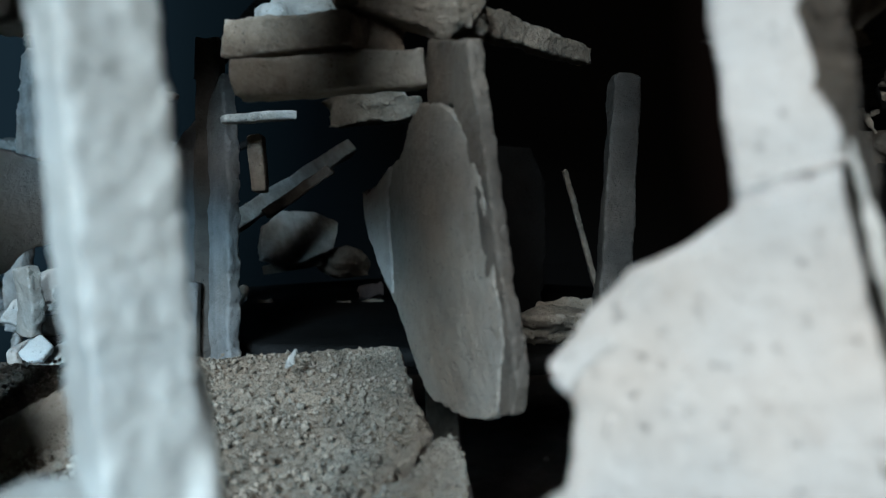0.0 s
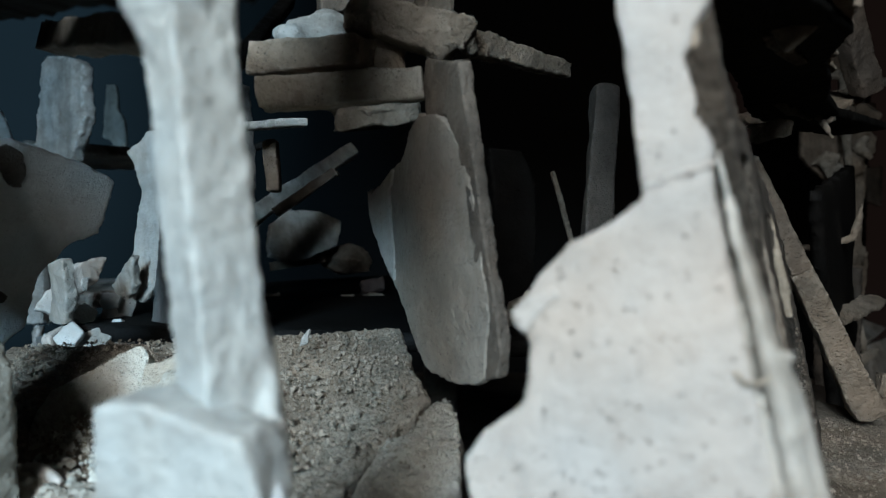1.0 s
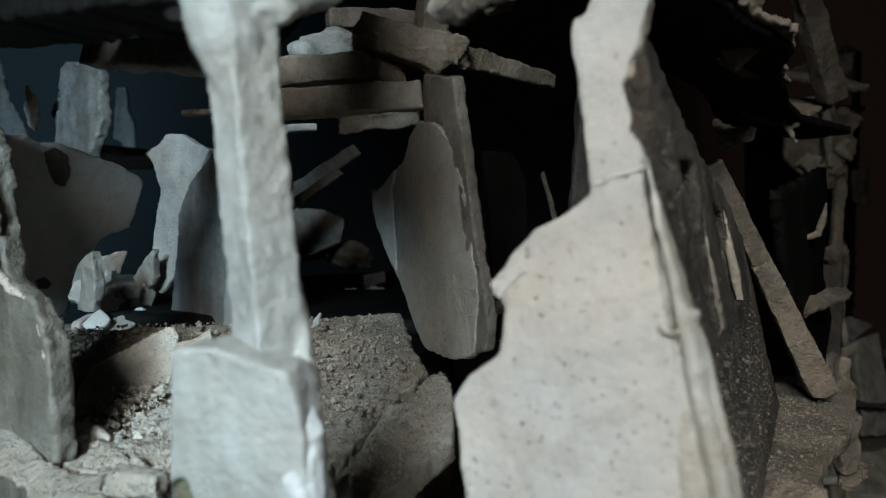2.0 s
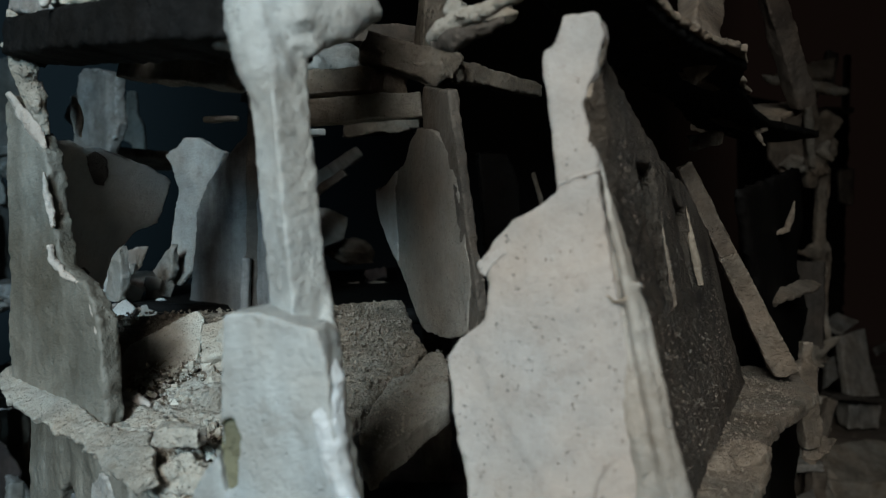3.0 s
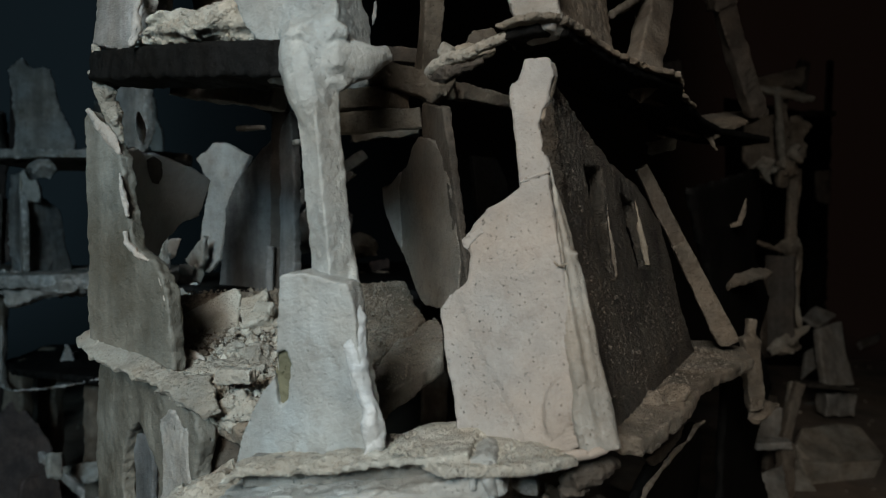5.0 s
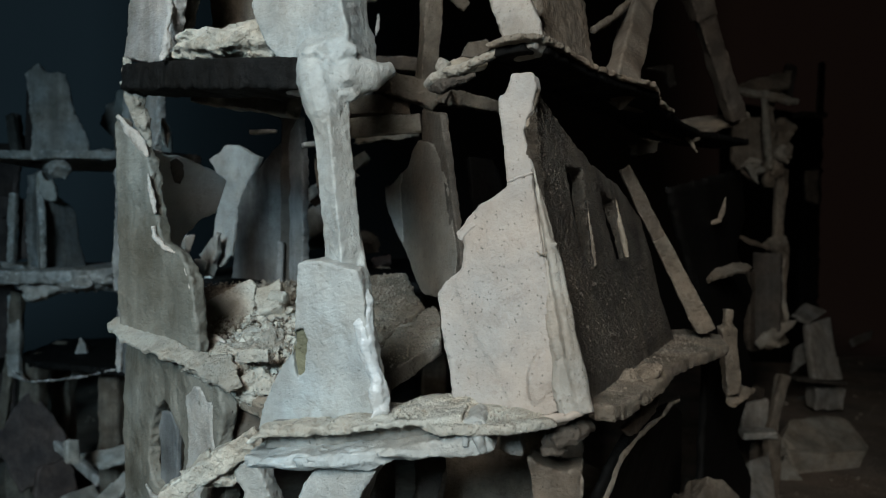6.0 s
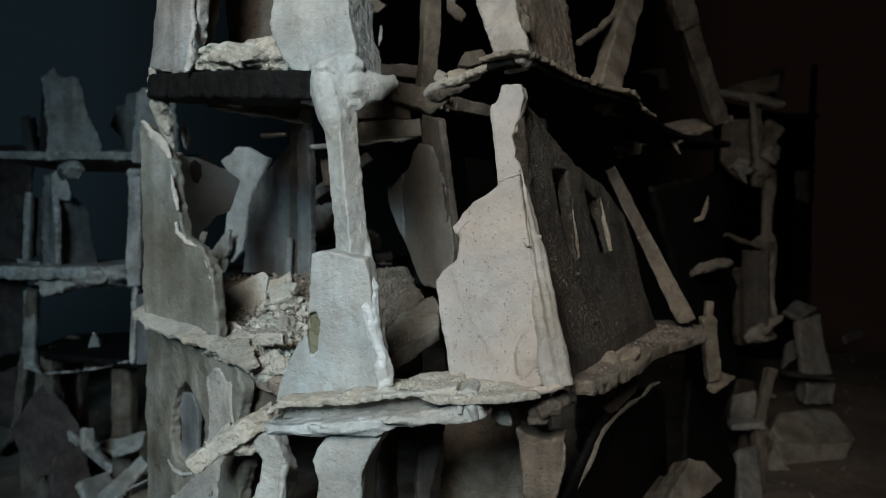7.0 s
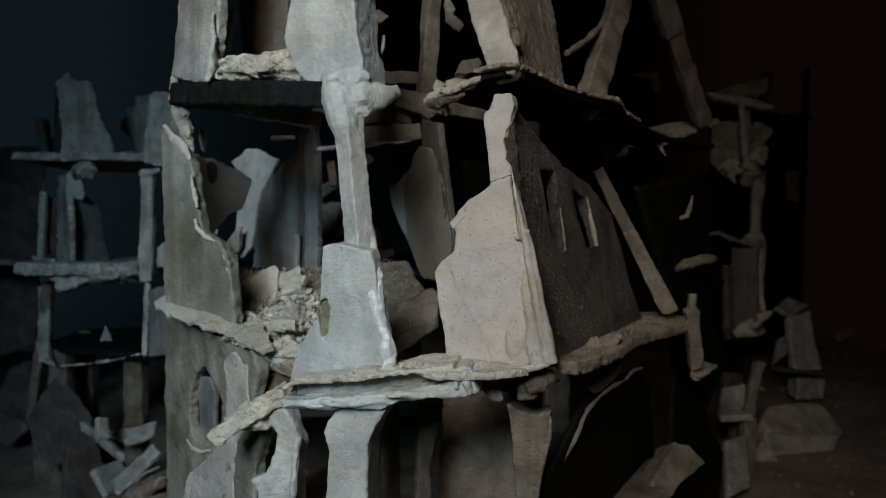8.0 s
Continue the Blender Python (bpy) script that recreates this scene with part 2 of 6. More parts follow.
def lump_solid(centre, size, rough=0.25, turn=(0, 0, 0), detail=4):
    """A rounded lump of clay."""
    bm = bmesh.new()
    bmesh.ops.create_icosphere(bm, subdivisions=detail, radius=1)
    seed = rng.uniform(0, 50)
    m = pose(*centre, *turn)
    for v in bm.verts:
        w = wobble(v.co, 0.9, seed) * rough + wobble(v.co, 0.45, seed) * rough * 0.6 + wobble(v.co, 0.2, seed) * rough * 0.35
        v.co = m @ Vector([(c + e) * s for c, e, s in zip(v.co, w, size)])
    bm.verts.index_update()
    out = ([v.co.copy() for v in bm.verts], [[v.index for v in f.verts] for f in bm.faces])
    bm.free()
    return out


def stone_solid(centre, size, turn, cuts=6):
    """An angular broken stone: a block with random corners cut off."""
    bm = bmesh.new()
    bmesh.ops.create_cube(bm, size=2)
    for _ in range(cuts):
        nrm = Vector((rng.uniform(-1, 1), rng.uniform(-1, 1), rng.uniform(-1, 1))).normalized()
        geom = bm.verts[:] + bm.edges[:] + bm.faces[:]
        bmesh.ops.bisect_plane(bm, geom=geom, plane_co=nrm * rng.uniform(0.75, 1.15), plane_no=nrm, clear_outer=True)
        loose = [e for e in bm.edges if e.is_boundary]
        if loose:
            bmesh.ops.holes_fill(bm, edges=loose, sides=0)
    m = pose(*centre, *turn)
    bm.verts.index_update()
    out = ([m @ Vector([c * s for c, s in zip(v.co, size)]) for v in bm.verts], [[v.index for v in f.verts] for f in bm.faces])
    bm.free()
    return out


CLOUD_COARSE = bpy.data.textures.new("lumps", "CLOUDS")
CLOUD_COARSE.noise_scale, CLOUD_COARSE.noise_depth = 0.020, 2
CLOUD_FINE = bpy.data.textures.new("grit", "CLOUDS")
CLOUD_FINE.noise_scale, CLOUD_FINE.noise_depth = 0.004, 2


def joined(name, solids):
    vs, fs = [], []
    for a, b in solids:
        o = len(vs)
        vs += a
        fs += [[i + o for i in f] for f in b]
    lo = Vector([min(v[k] for v in vs) for k in range(3)])
    hi = Vector([max(v[k] for v in vs) for k in range(3)])
    base = Vector(((lo.x + hi.x) / 2, (lo.y + hi.y) / 2, lo.z))
    me = bpy.data.meshes.new(name)
    me.from_pydata([Vector(v) - base for v in vs], [], fs)
    return me, base


def spot_of(ob):
    """Where a thing or a part of it stands in the world."""
    return ob.location + (ob.parent.location if ob.parent else Vector())


def clay(parent, name, solids, material, voxel=0.0014, lumps=0.0012, grit=0.0007, smooth=0, label="", category="", group=""):
    """ONE clay object out of solids that run into each other, its edges worn round."""
    me, base = joined(name, solids)
    me.materials.append(material)
    ob = new(name, me)
    ob.location = base
    if parent:
        ob.parent = parent
        ob.location = base - spot_of(parent)
    r = ob.modifiers.new("fuse", "REMESH")
    r.mode, r.voxel_size, r.use_smooth_shade = "VOXEL", voxel, True
    if smooth:
        w = ob.modifiers.new("worn", "SMOOTH")
        w.iterations, w.factor = smooth, 0.5
    for tex, strength in ((CLOUD_COARSE, lumps), (CLOUD_FINE, grit)):
        if strength:
            d = ob.modifiers.new("uneven", "DISPLACE")
            d.texture, d.strength, d.mid_level, d.texture_coords = tex, strength, 0.5, "LOCAL"
    return tagged(ob, label, category, group)


def thing(name, at, label, category, group=""):
    ob = new(name)
    ob.location = at
    ob.empty_display_size = 0.02
    return tagged(ob, label, category, group)


# ---- the dark studio ----
def block(name, lo, hi, material, label):
    bm = bmesh.new()
    bmesh.ops.create_cube(bm, size=1)
    for v in bm.verts:
        v.co = Vector([(a + b) / 2 + c * (b - a) for a, b, c in zip(lo, hi, v.co)])
    me = bpy.data.meshes.new(name)
    bm.to_mesh(me)
    bm.free()
    me.materials.append(material)
    return tagged(new(name, me), label, "", "", "structure")


block("floor", (-3.2, -3.2, -0.10), (3.4, 3.9, 0.025), FLOOR, "dusty dark studio floor strewn with clay dust")
# Added glow: blue stands in for haze, brown for a faintly lit wall.
back = bpy.data.materials.new("glow_backdrop")
back.use_nodes = True
bn, bl = back.node_tree.nodes, back.node_tree.links
place = bn.new("ShaderNodeTexCoord")
axes = bn.new("ShaderNodeSeparateXYZ")
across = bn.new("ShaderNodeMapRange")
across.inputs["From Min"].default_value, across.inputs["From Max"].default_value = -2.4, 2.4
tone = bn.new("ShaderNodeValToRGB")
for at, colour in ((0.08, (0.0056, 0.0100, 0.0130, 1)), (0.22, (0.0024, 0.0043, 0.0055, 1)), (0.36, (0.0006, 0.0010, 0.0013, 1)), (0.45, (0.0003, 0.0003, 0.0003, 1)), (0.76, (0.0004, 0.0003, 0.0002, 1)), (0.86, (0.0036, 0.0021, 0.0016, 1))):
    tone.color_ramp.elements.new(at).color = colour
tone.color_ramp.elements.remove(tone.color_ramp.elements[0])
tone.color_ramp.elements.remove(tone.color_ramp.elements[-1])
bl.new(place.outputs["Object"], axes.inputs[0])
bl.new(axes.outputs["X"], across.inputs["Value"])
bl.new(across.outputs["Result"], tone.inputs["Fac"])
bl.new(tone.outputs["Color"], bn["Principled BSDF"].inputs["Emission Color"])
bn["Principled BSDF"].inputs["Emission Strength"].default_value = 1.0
bn["Principled BSDF"].inputs["Base Color"].default_value = (0.01, 0.01, 0.01, 1)
bn["Principled BSDF"].inputs["Roughness"].default_value = 1.0
# The curved foot is added so the glow reaches down to the floor.
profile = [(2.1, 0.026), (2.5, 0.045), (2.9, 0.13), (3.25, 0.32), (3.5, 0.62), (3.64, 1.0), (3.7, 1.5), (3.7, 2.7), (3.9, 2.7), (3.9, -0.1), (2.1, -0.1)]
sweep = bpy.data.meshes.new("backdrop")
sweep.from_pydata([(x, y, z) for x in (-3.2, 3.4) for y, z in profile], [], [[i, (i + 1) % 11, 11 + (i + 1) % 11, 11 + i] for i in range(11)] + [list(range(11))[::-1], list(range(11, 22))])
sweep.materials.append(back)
tagged(new("backdrop", sweep), "dim studio backdrop sweep with added glow, night blue to brown", "", "", "structure")
block("wall_west", (-3.2, -3.0, 0.0), (-3.0, 3.7, 2.7), BLACK, "near-black studio side wall in the dark")
block("wall_east", (3.2, -3.0, 0.0), (3.4, 3.7, 2.7), BLACK, "near-black studio side wall in the dark")
block("wall_south", (-3.2, -3.2, 0.0), (3.4, -3.0, 2.7), BLACK, "near-black studio wall behind the camera")
block("ceiling", (-3.2, -3.2, 2.7), (3.4, 3.9, 2.8), BLACK, "near-black studio ceiling in the dark")


def crumbs(parent, name, origin, turn, poly, count, small, big, material, label):
    """Specks of grit stuck on an upright wall, inside an outline in its plane: ONE part."""
    pick = random.Random(count)
    m = pose(*origin, *turn)
    shape = [(1, 0, 0), (-1, 0, 0), (0, 1, 0), (0, -1, 0), (0, 0, 1), (0, 0, -1)]
    tris = [(0, 2, 4), (2, 1, 4), (1, 3, 4), (3, 0, 4), (2, 0, 5), (1, 2, 5), (3, 1, 5), (0, 3, 5)]
    xs, ys = [p[0] for p in poly], [p[1] for p in poly]
    vs, fs = [], []
    while count:
        x, y = pick.uniform(min(xs), max(xs)), pick.uniform(min(ys), max(ys))
        if not inside(x, y, poly):
            continue
        count -= 1
        s = small * (big / small) ** (pick.random() ** 2.5)
        spin = pose(0, 0, 0, pick.uniform(0, 360), pick.uniform(0, 360), pick.uniform(0, 360))
        o = len(vs)
        vs += [m @ (Vector((x, y, 0.0)) + spin @ Vector([c * s * pick.uniform(0.6, 1.2) for c in p])) for p in shape]
        fs += [[o + i for i in f] for f in tris]
    me, base = joined(name, [(vs, fs)])
    me.materials.append(material)
    ob = new(name, me)
    ob.parent, ob.location = parent, base - spot_of(parent)
    return tagged(ob, label, "", "", "stuff")


# ---- the ruined models ----
house = thing("ruined_house_model", (0.02, 0.17, 0.0), "ruined multi-storey house model of pale fired clay slabs", "model building")
clay(house, "wall_panel", [slab_solid((0.0377, 0.0885, 0.4442), (83.5, 0, -23.9), [(-0.006, 0.0772), (-0.0047, 0.0811), (0.0041, 0.0811), (0.0069, 0.0665), (0.0103, 0.0533), (0.0132, 0.0435), (0.0135, 0.0366), (0.0158, 0.0228), (0.0188, 0.0091), (0.0223, -0.0078), (0.0257, -0.0244), (0.0287, -0.0408), (0.0313, -0.0571), (0.0331, -0.0699), (0.0272, -0.0736), (0.0146, -0.0779), (-0.019, -0.0773), (-0.0238, -0.0701), (-0.0256, -0.0572), (-0.0303, -0.0401), (-0.0341, -0.0191), (-0.0298, -0.0127), (-0.0217, -0.0069), (-0.0207, 0.005), (-0.0245, 0.0121), (-0.0191, 0.0191), (-0.0127, 0.0261), (-0.0054, 0.0294), (0.001, 0.0342), (-0.0021, 0.0546)], 0.008, 0.0007),
    slab_solid((0.0423, 0.0829, 0.4214), (83.5, 0, -23.9), [(-0.0047, 0.0578), (0.006, 0.0603), (0.0091, 0.0457), (0.0121, 0.0321), (0.0155, 0.0152), (0.0189, -0.0014), (0.0219, -0.0179), (0.0242, -0.0341), (0.0256, -0.0445), (0.0155, -0.0485), (0.0081, -0.0533), (0.0014, -0.0522), (-0.0011, -0.0441), (-0.0101, -0.0278), (-0.0207, -0.013), (-0.0303, 0.0076), (-0.0267, 0.0182), (-0.0257, 0.0287), (-0.0286, 0.034), (-0.0183, 0.0483)], 0.003, 0.0005),
    lump_solid((0.0562, 0.0736, 0.3863), (0.0085, 0.0036, 0.0135), 0.06),
    slab_solid((0.0377, 0.0885, 0.4442), (83.5, 0, -23.9), [(-0.0016, 0.067), (-0.0025, 0.0805), (0.0006, 0.0912), (0.0123, 0.0903), (0.0145, 0.0842), (0.0122, 0.0764), (0.0092, 0.0634)], 0.01, 0.0014)], PALE, voxel=0.0008, lumps=0.0003, grit=0.0003, smooth=6, label='pale plastered wall panel broken to a jagged slope')
clay(house, "panel_seam", [tube_solid([(0.04, 0.092, 0.4803), (0.0425, 0.091, 0.4811), (0.0449, 0.0901, 0.4825), (0.0482, 0.0887, 0.4833), (0.0525, 0.087, 0.4846)], (0.0004, 0.0008, 0.0006, 0.0009, 0.0006), jag=0.3)], PALE, voxel=0.0004, lumps=0.0003, grit=0.0004, label="thin raised seam across the panel's neck")
clay(house, "panel_flake", [slab_solid((0.0372, 0.0874, 0.4443), (83.5, 0, -23.9), [(-0.0248, 0.0115), (-0.0216, 0.0142), (-0.0157, 0.0165), (-0.014, 0.0147), (-0.0188, 0.011), (-0.0217, 0.0067), (-0.0236, 0.0086)], 0.003, 0.0005)], PALE, voxel=0.0005, lumps=0.0006, grit=0.0004, smooth=2, label="plaster flake lifting at the panel's broken tip")
bead = clay(house, "corner_bead", [tube_solid([(0.0525, 0.0872, 0.4874), (0.0543, 0.0849, 0.4753), (0.0573, 0.0814, 0.4583), (0.0603, 0.078, 0.4415), (0.0639, 0.0738, 0.42), (0.0676, 0.0693, 0.3973), (0.0707, 0.0656, 0.3783), (0.0718, 0.0645, 0.3733)], (0.0009, 0.0016, 0.0019, 0.0021, 0.0026, 0.003, 0.0036, 0.0038)),
    tube_solid([(0.0536, 0.084, 0.4719), (0.0579, 0.0793, 0.4515), (0.0621, 0.0748, 0.4299), (0.0656, 0.0704, 0.407), (0.0681, 0.0667, 0.3861), (0.0688, 0.065, 0.3749)], (0.0007, 0.0011, 0.0009, 0.0013, 0.0014, 0.0018)),
    tube_solid([(0.0556, 0.0875, 0.477), (0.0596, 0.0834, 0.4582), (0.0629, 0.0789, 0.4415), (0.0667, 0.0746, 0.4201), (0.0704, 0.0691, 0.3975), (0.0737, 0.0653, 0.3785), (0.0749, 0.0641, 0.3735)], (0.0008, 0.0016, 0.0019, 0.0024, 0.0029, 0.0032, 0.0034)),
    lump_solid((0.0617, 0.0785, 0.4498), (0.0014, 0.0014, 0.0012), 0.6),
    lump_solid((0.0609, 0.076, 0.4348), (0.0016, 0.0014, 0.004), 0.6),
    lump_solid((0.0667, 0.0691, 0.4005), (0.0026, 0.0018, 0.006), 0.5),
    tube_solid([(0.0534, 0.0895, 0.4726), (0.056, 0.0865, 0.4533), (0.0583, 0.0815, 0.4318), (0.0605, 0.078, 0.416), (0.0624, 0.073, 0.3955), (0.0639, 0.0695, 0.3805), (0.0655, 0.067, 0.3712)], (0.0014, 0.003, 0.0038, 0.0042, 0.0044, 0.0046, 0.0046))], BEIGE, voxel=0.0007, lumps=0.0016, grit=0.0008, smooth=5, label='brownish bead of dripped clay along the corner')
clay(bead, "twig", [tube_solid([(0.0598, 0.0774, 0.4475), (0.0566, 0.078, 0.4455), (0.0546, 0.079, 0.4451), (0.053, 0.0804, 0.4471)], (0.0006, 0.0006, 0.0005, 0.0004))], TAN, voxel=0.0004, lumps=0.0003, grit=0.0003, label='tiny curved sprig of clay')
clay(house, "rolled_edge", [tube_solid([(0.0475, 0.0736, 0.3683), (0.0554, 0.0683, 0.3699), (0.0648, 0.0644, 0.372), (0.0712, 0.0638, 0.3739), (0.0731, 0.0663, 0.3765)], (0.0016, 0.0022, 0.0026, 0.002, 0.001))], PALE, voxel=0.0008, lumps=0.0012, grit=0.0006, smooth=5, label='pale rolled edge under the corner')
clay(house, "corner_scab", [tube_solid([(0.0546, 0.104, 0.5306), (0.0525, 0.101, 0.5186), (0.0521, 0.0975, 0.5062), (0.0534, 0.0945, 0.4952), (0.0555, 0.0915, 0.4838), (0.0576, 0.0885, 0.4698)], (0.0034, 0.0046, 0.0048, 0.0042, 0.003, 0.0014), jag=0.15),
    lump_solid((0.0505, 0.0915, 0.4937), (0.003, 0.0026, 0.0034), 0.6)], DARKGRIT, voxel=0.0008, lumps=0.002, grit=0.002, smooth=2, label='browned rough rib along the corner')
clay(house, "head_crust", [tube_solid([(0.0523, 0.1, 0.5348), (0.0536, 0.0985, 0.5266), (0.0514, 0.0965, 0.5178), (0.0499, 0.0935, 0.5073)], (0.0026, 0.0034, 0.0032, 0.0012), jag=0.2)], LOAM, voxel=0.0008, lumps=0.0016, grit=0.0012, smooth=2)
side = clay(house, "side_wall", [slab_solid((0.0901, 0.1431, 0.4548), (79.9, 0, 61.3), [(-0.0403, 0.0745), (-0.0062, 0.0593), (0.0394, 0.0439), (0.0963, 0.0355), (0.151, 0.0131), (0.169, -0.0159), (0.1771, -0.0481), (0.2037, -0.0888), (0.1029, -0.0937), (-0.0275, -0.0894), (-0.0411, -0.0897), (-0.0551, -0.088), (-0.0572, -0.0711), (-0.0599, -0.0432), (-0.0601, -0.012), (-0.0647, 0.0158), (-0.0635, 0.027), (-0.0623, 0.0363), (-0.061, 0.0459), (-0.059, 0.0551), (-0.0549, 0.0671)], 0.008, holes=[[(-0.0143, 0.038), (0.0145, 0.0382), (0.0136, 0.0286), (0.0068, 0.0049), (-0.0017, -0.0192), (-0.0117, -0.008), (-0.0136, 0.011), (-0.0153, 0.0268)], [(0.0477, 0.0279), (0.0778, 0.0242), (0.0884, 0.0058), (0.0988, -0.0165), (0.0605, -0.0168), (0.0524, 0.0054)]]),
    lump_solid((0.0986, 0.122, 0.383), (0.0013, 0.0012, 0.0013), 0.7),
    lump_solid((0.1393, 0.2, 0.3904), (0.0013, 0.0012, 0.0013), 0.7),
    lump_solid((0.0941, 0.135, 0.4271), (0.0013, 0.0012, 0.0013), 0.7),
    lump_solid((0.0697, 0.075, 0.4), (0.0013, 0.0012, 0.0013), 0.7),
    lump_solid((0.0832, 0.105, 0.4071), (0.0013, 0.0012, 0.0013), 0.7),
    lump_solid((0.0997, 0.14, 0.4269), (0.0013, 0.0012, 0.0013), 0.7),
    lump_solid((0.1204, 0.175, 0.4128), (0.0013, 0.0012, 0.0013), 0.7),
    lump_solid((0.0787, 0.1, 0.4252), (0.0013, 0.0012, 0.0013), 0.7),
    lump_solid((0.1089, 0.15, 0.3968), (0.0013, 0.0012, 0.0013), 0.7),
    lump_solid((0.0842, 0.1, 0.3863), (0.0013, 0.0012, 0.0013), 0.7)], DARKGRIT, voxel=0.0013, lumps=0.0014, grit=0.0015, label='dark gritty side wall with two narrow window slots')
crumbs(side, "wall_specks", (0.093, 0.143, 0.4417), (79.9, 0, 61.3), [(-0.0535, 0.0693), (-0.033, 0.072), (-0.0286, 0.0499), (-0.0398, 0.0121), (-0.0352, -0.0092), (0.0965, -0.0134), (0.1381, -0.0058), (0.1618, -0.0601), (0.0259, -0.0653), (-0.0311, -0.0652), (-0.0434, -0.0241), (-0.0499, 0.012)], 1500, 0.0002, 0.0007, BROWN, "light grit baked onto the side wall")
clay(side, "slot_jamb", [tube_solid([(0.094, 0.1638, 0.4898), (0.0941, 0.1543, 0.464), (0.0955, 0.151, 0.4482), (0.0955, 0.1466, 0.436)], (0.0006, 0.0009, 0.0019, 0.0021), flat=0.7),
    tube_solid([(0.0886, 0.1335, 0.4352), (0.0984, 0.1515, 0.4351)], (0.001, 0.0008))], BROWN, voxel=0.0007, lumps=0.001, grit=0.001)
clay(side, "slot_jamb", [tube_solid([(0.1265, 0.2194, 0.4798), (0.1302, 0.2196, 0.4617), (0.1339, 0.2211, 0.4482), (0.1357, 0.2209, 0.4386)], (0.0008, 0.0021, 0.0022, 0.0018), flat=0.7)], TAN, voxel=0.0007, lumps=0.0012, grit=0.0012)
# Shade of the floor above is put into this half's darker clay.
clay(house, "brace", [beam_solid((0.1548, 0.3, 0.5079), (0.1852, 0.3063, 0.4521), 0.0095, 0.008, roll=0.1745, taper=1.25)], BROWN, lumps=0.0008, label='upper end of the leaning brace, coloured darker for shade')
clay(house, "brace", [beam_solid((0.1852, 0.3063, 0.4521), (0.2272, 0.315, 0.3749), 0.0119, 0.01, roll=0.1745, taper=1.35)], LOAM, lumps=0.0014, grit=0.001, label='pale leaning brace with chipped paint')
side_ledge = clay(house, "floor_ledge", [slab_solid((0.155, 0.205, 0.369), (1.1, 2.9, 0.1), [(-0.0711, -0.111), (-0.0631, -0.115), (-0.0471, -0.097), (-0.03, -0.07), (-0.005, -0.03), (0.005, -0.005), (0.03, 0.03), (0.0601, 0.063), (0.0831, 0.0909), (0.0971, 0.1399), (0.0801, 0.17), (0.0501, 0.155), (0.005, 0.085), (-0.04, -0.005), (-0.0701, -0.0699)], 0.009, 0.0014)], LOAM, lumps=0.001, grit=0.0018, smooth=2, label='gritty broken edge of the floor slab')
clay(side_ledge, "ledge_fang", [tube_solid([(0.1307, 0.165, 0.3729), (0.1335, 0.165, 0.367), (0.1372, 0.168, 0.3602)], (0.011, 0.008, 0.002)),
    tube_solid([(0.1218, 0.158, 0.3709), (0.113, 0.15, 0.3644), (0.1104, 0.15, 0.3617)], (0.006, 0.004, 0.001))], LOAM, grit=0.003, lumps=0.005, voxel=0.001)
ledge = clay(house, "front_ledge", [slab_solid((-0.037, 0.064, 0.3658), (90, 0, -9), [(-0.0469, -0.0082), (-0.0431, -0.0045), (-0.0338, -0.0025), (-0.0185, -0.001), (-0.005, 0.0004), (0.0149, 0.0033), (0.0345, 0.0062), (0.0545, 0.0094), (0.0548, 0.0072), (0.0442, 0.0052), (0.0345, 0.0036), (0.0149, 0.0004), (-0.005, -0.0025), (-0.0253, -0.0045), (-0.0389, -0.0056), (-0.0441, -0.0081)], 0.04, 0.001),
    slab_solid((0, 0.075, 0.3715), (0, 0, 0), [(0.005, -0.023), (0.022, -0.025), (0.034, -0.023), (0.05, -0.017), (0.06, -0.011), (0.058, 0.01), (0.03, 0.04), (0, 0.037), (-0.015, 0.01)], 0.0045, 0.0014),
    lump_solid((0.0167, 0.085, 0.3714), (0.01, 0.007, 0.002), 0.4),
    lump_solid((0.0318, 0.08, 0.3713), (0.01, 0.007, 0.002), 0.4),
    lump_solid((0.0429, 0.072, 0.3712), (0.01, 0.007, 0.002), 0.4),
    lump_solid((-0.0036, 0.08, 0.371), (0.01, 0.007, 0.002), 0.4),
    lump_solid((0.0238, 0.092, 0.3736), (0.01, 0.007, 0.002), 0.4),
    lump_solid((-0.015, 0.074, 0.3702), (0.01, 0.007, 0.002), 0.4),
    lump_solid((-0.0297, 0.072, 0.3689), (0.01, 0.007, 0.002), 0.4),
    lump_solid((-0.0496, 0.073, 0.3664), (0.01, 0.007, 0.002), 0.4),
    lump_solid((-0.0684, 0.076, 0.3638), (0.01, 0.007, 0.002), 0.4),
    lump_solid((0.0065, 0.09, 0.3732), (0.01, 0.007, 0.002), 0.4)], GRIT, voxel=0.001, lumps=0.0012, grit=0.0014, label='narrow gritty window ledge of the front')
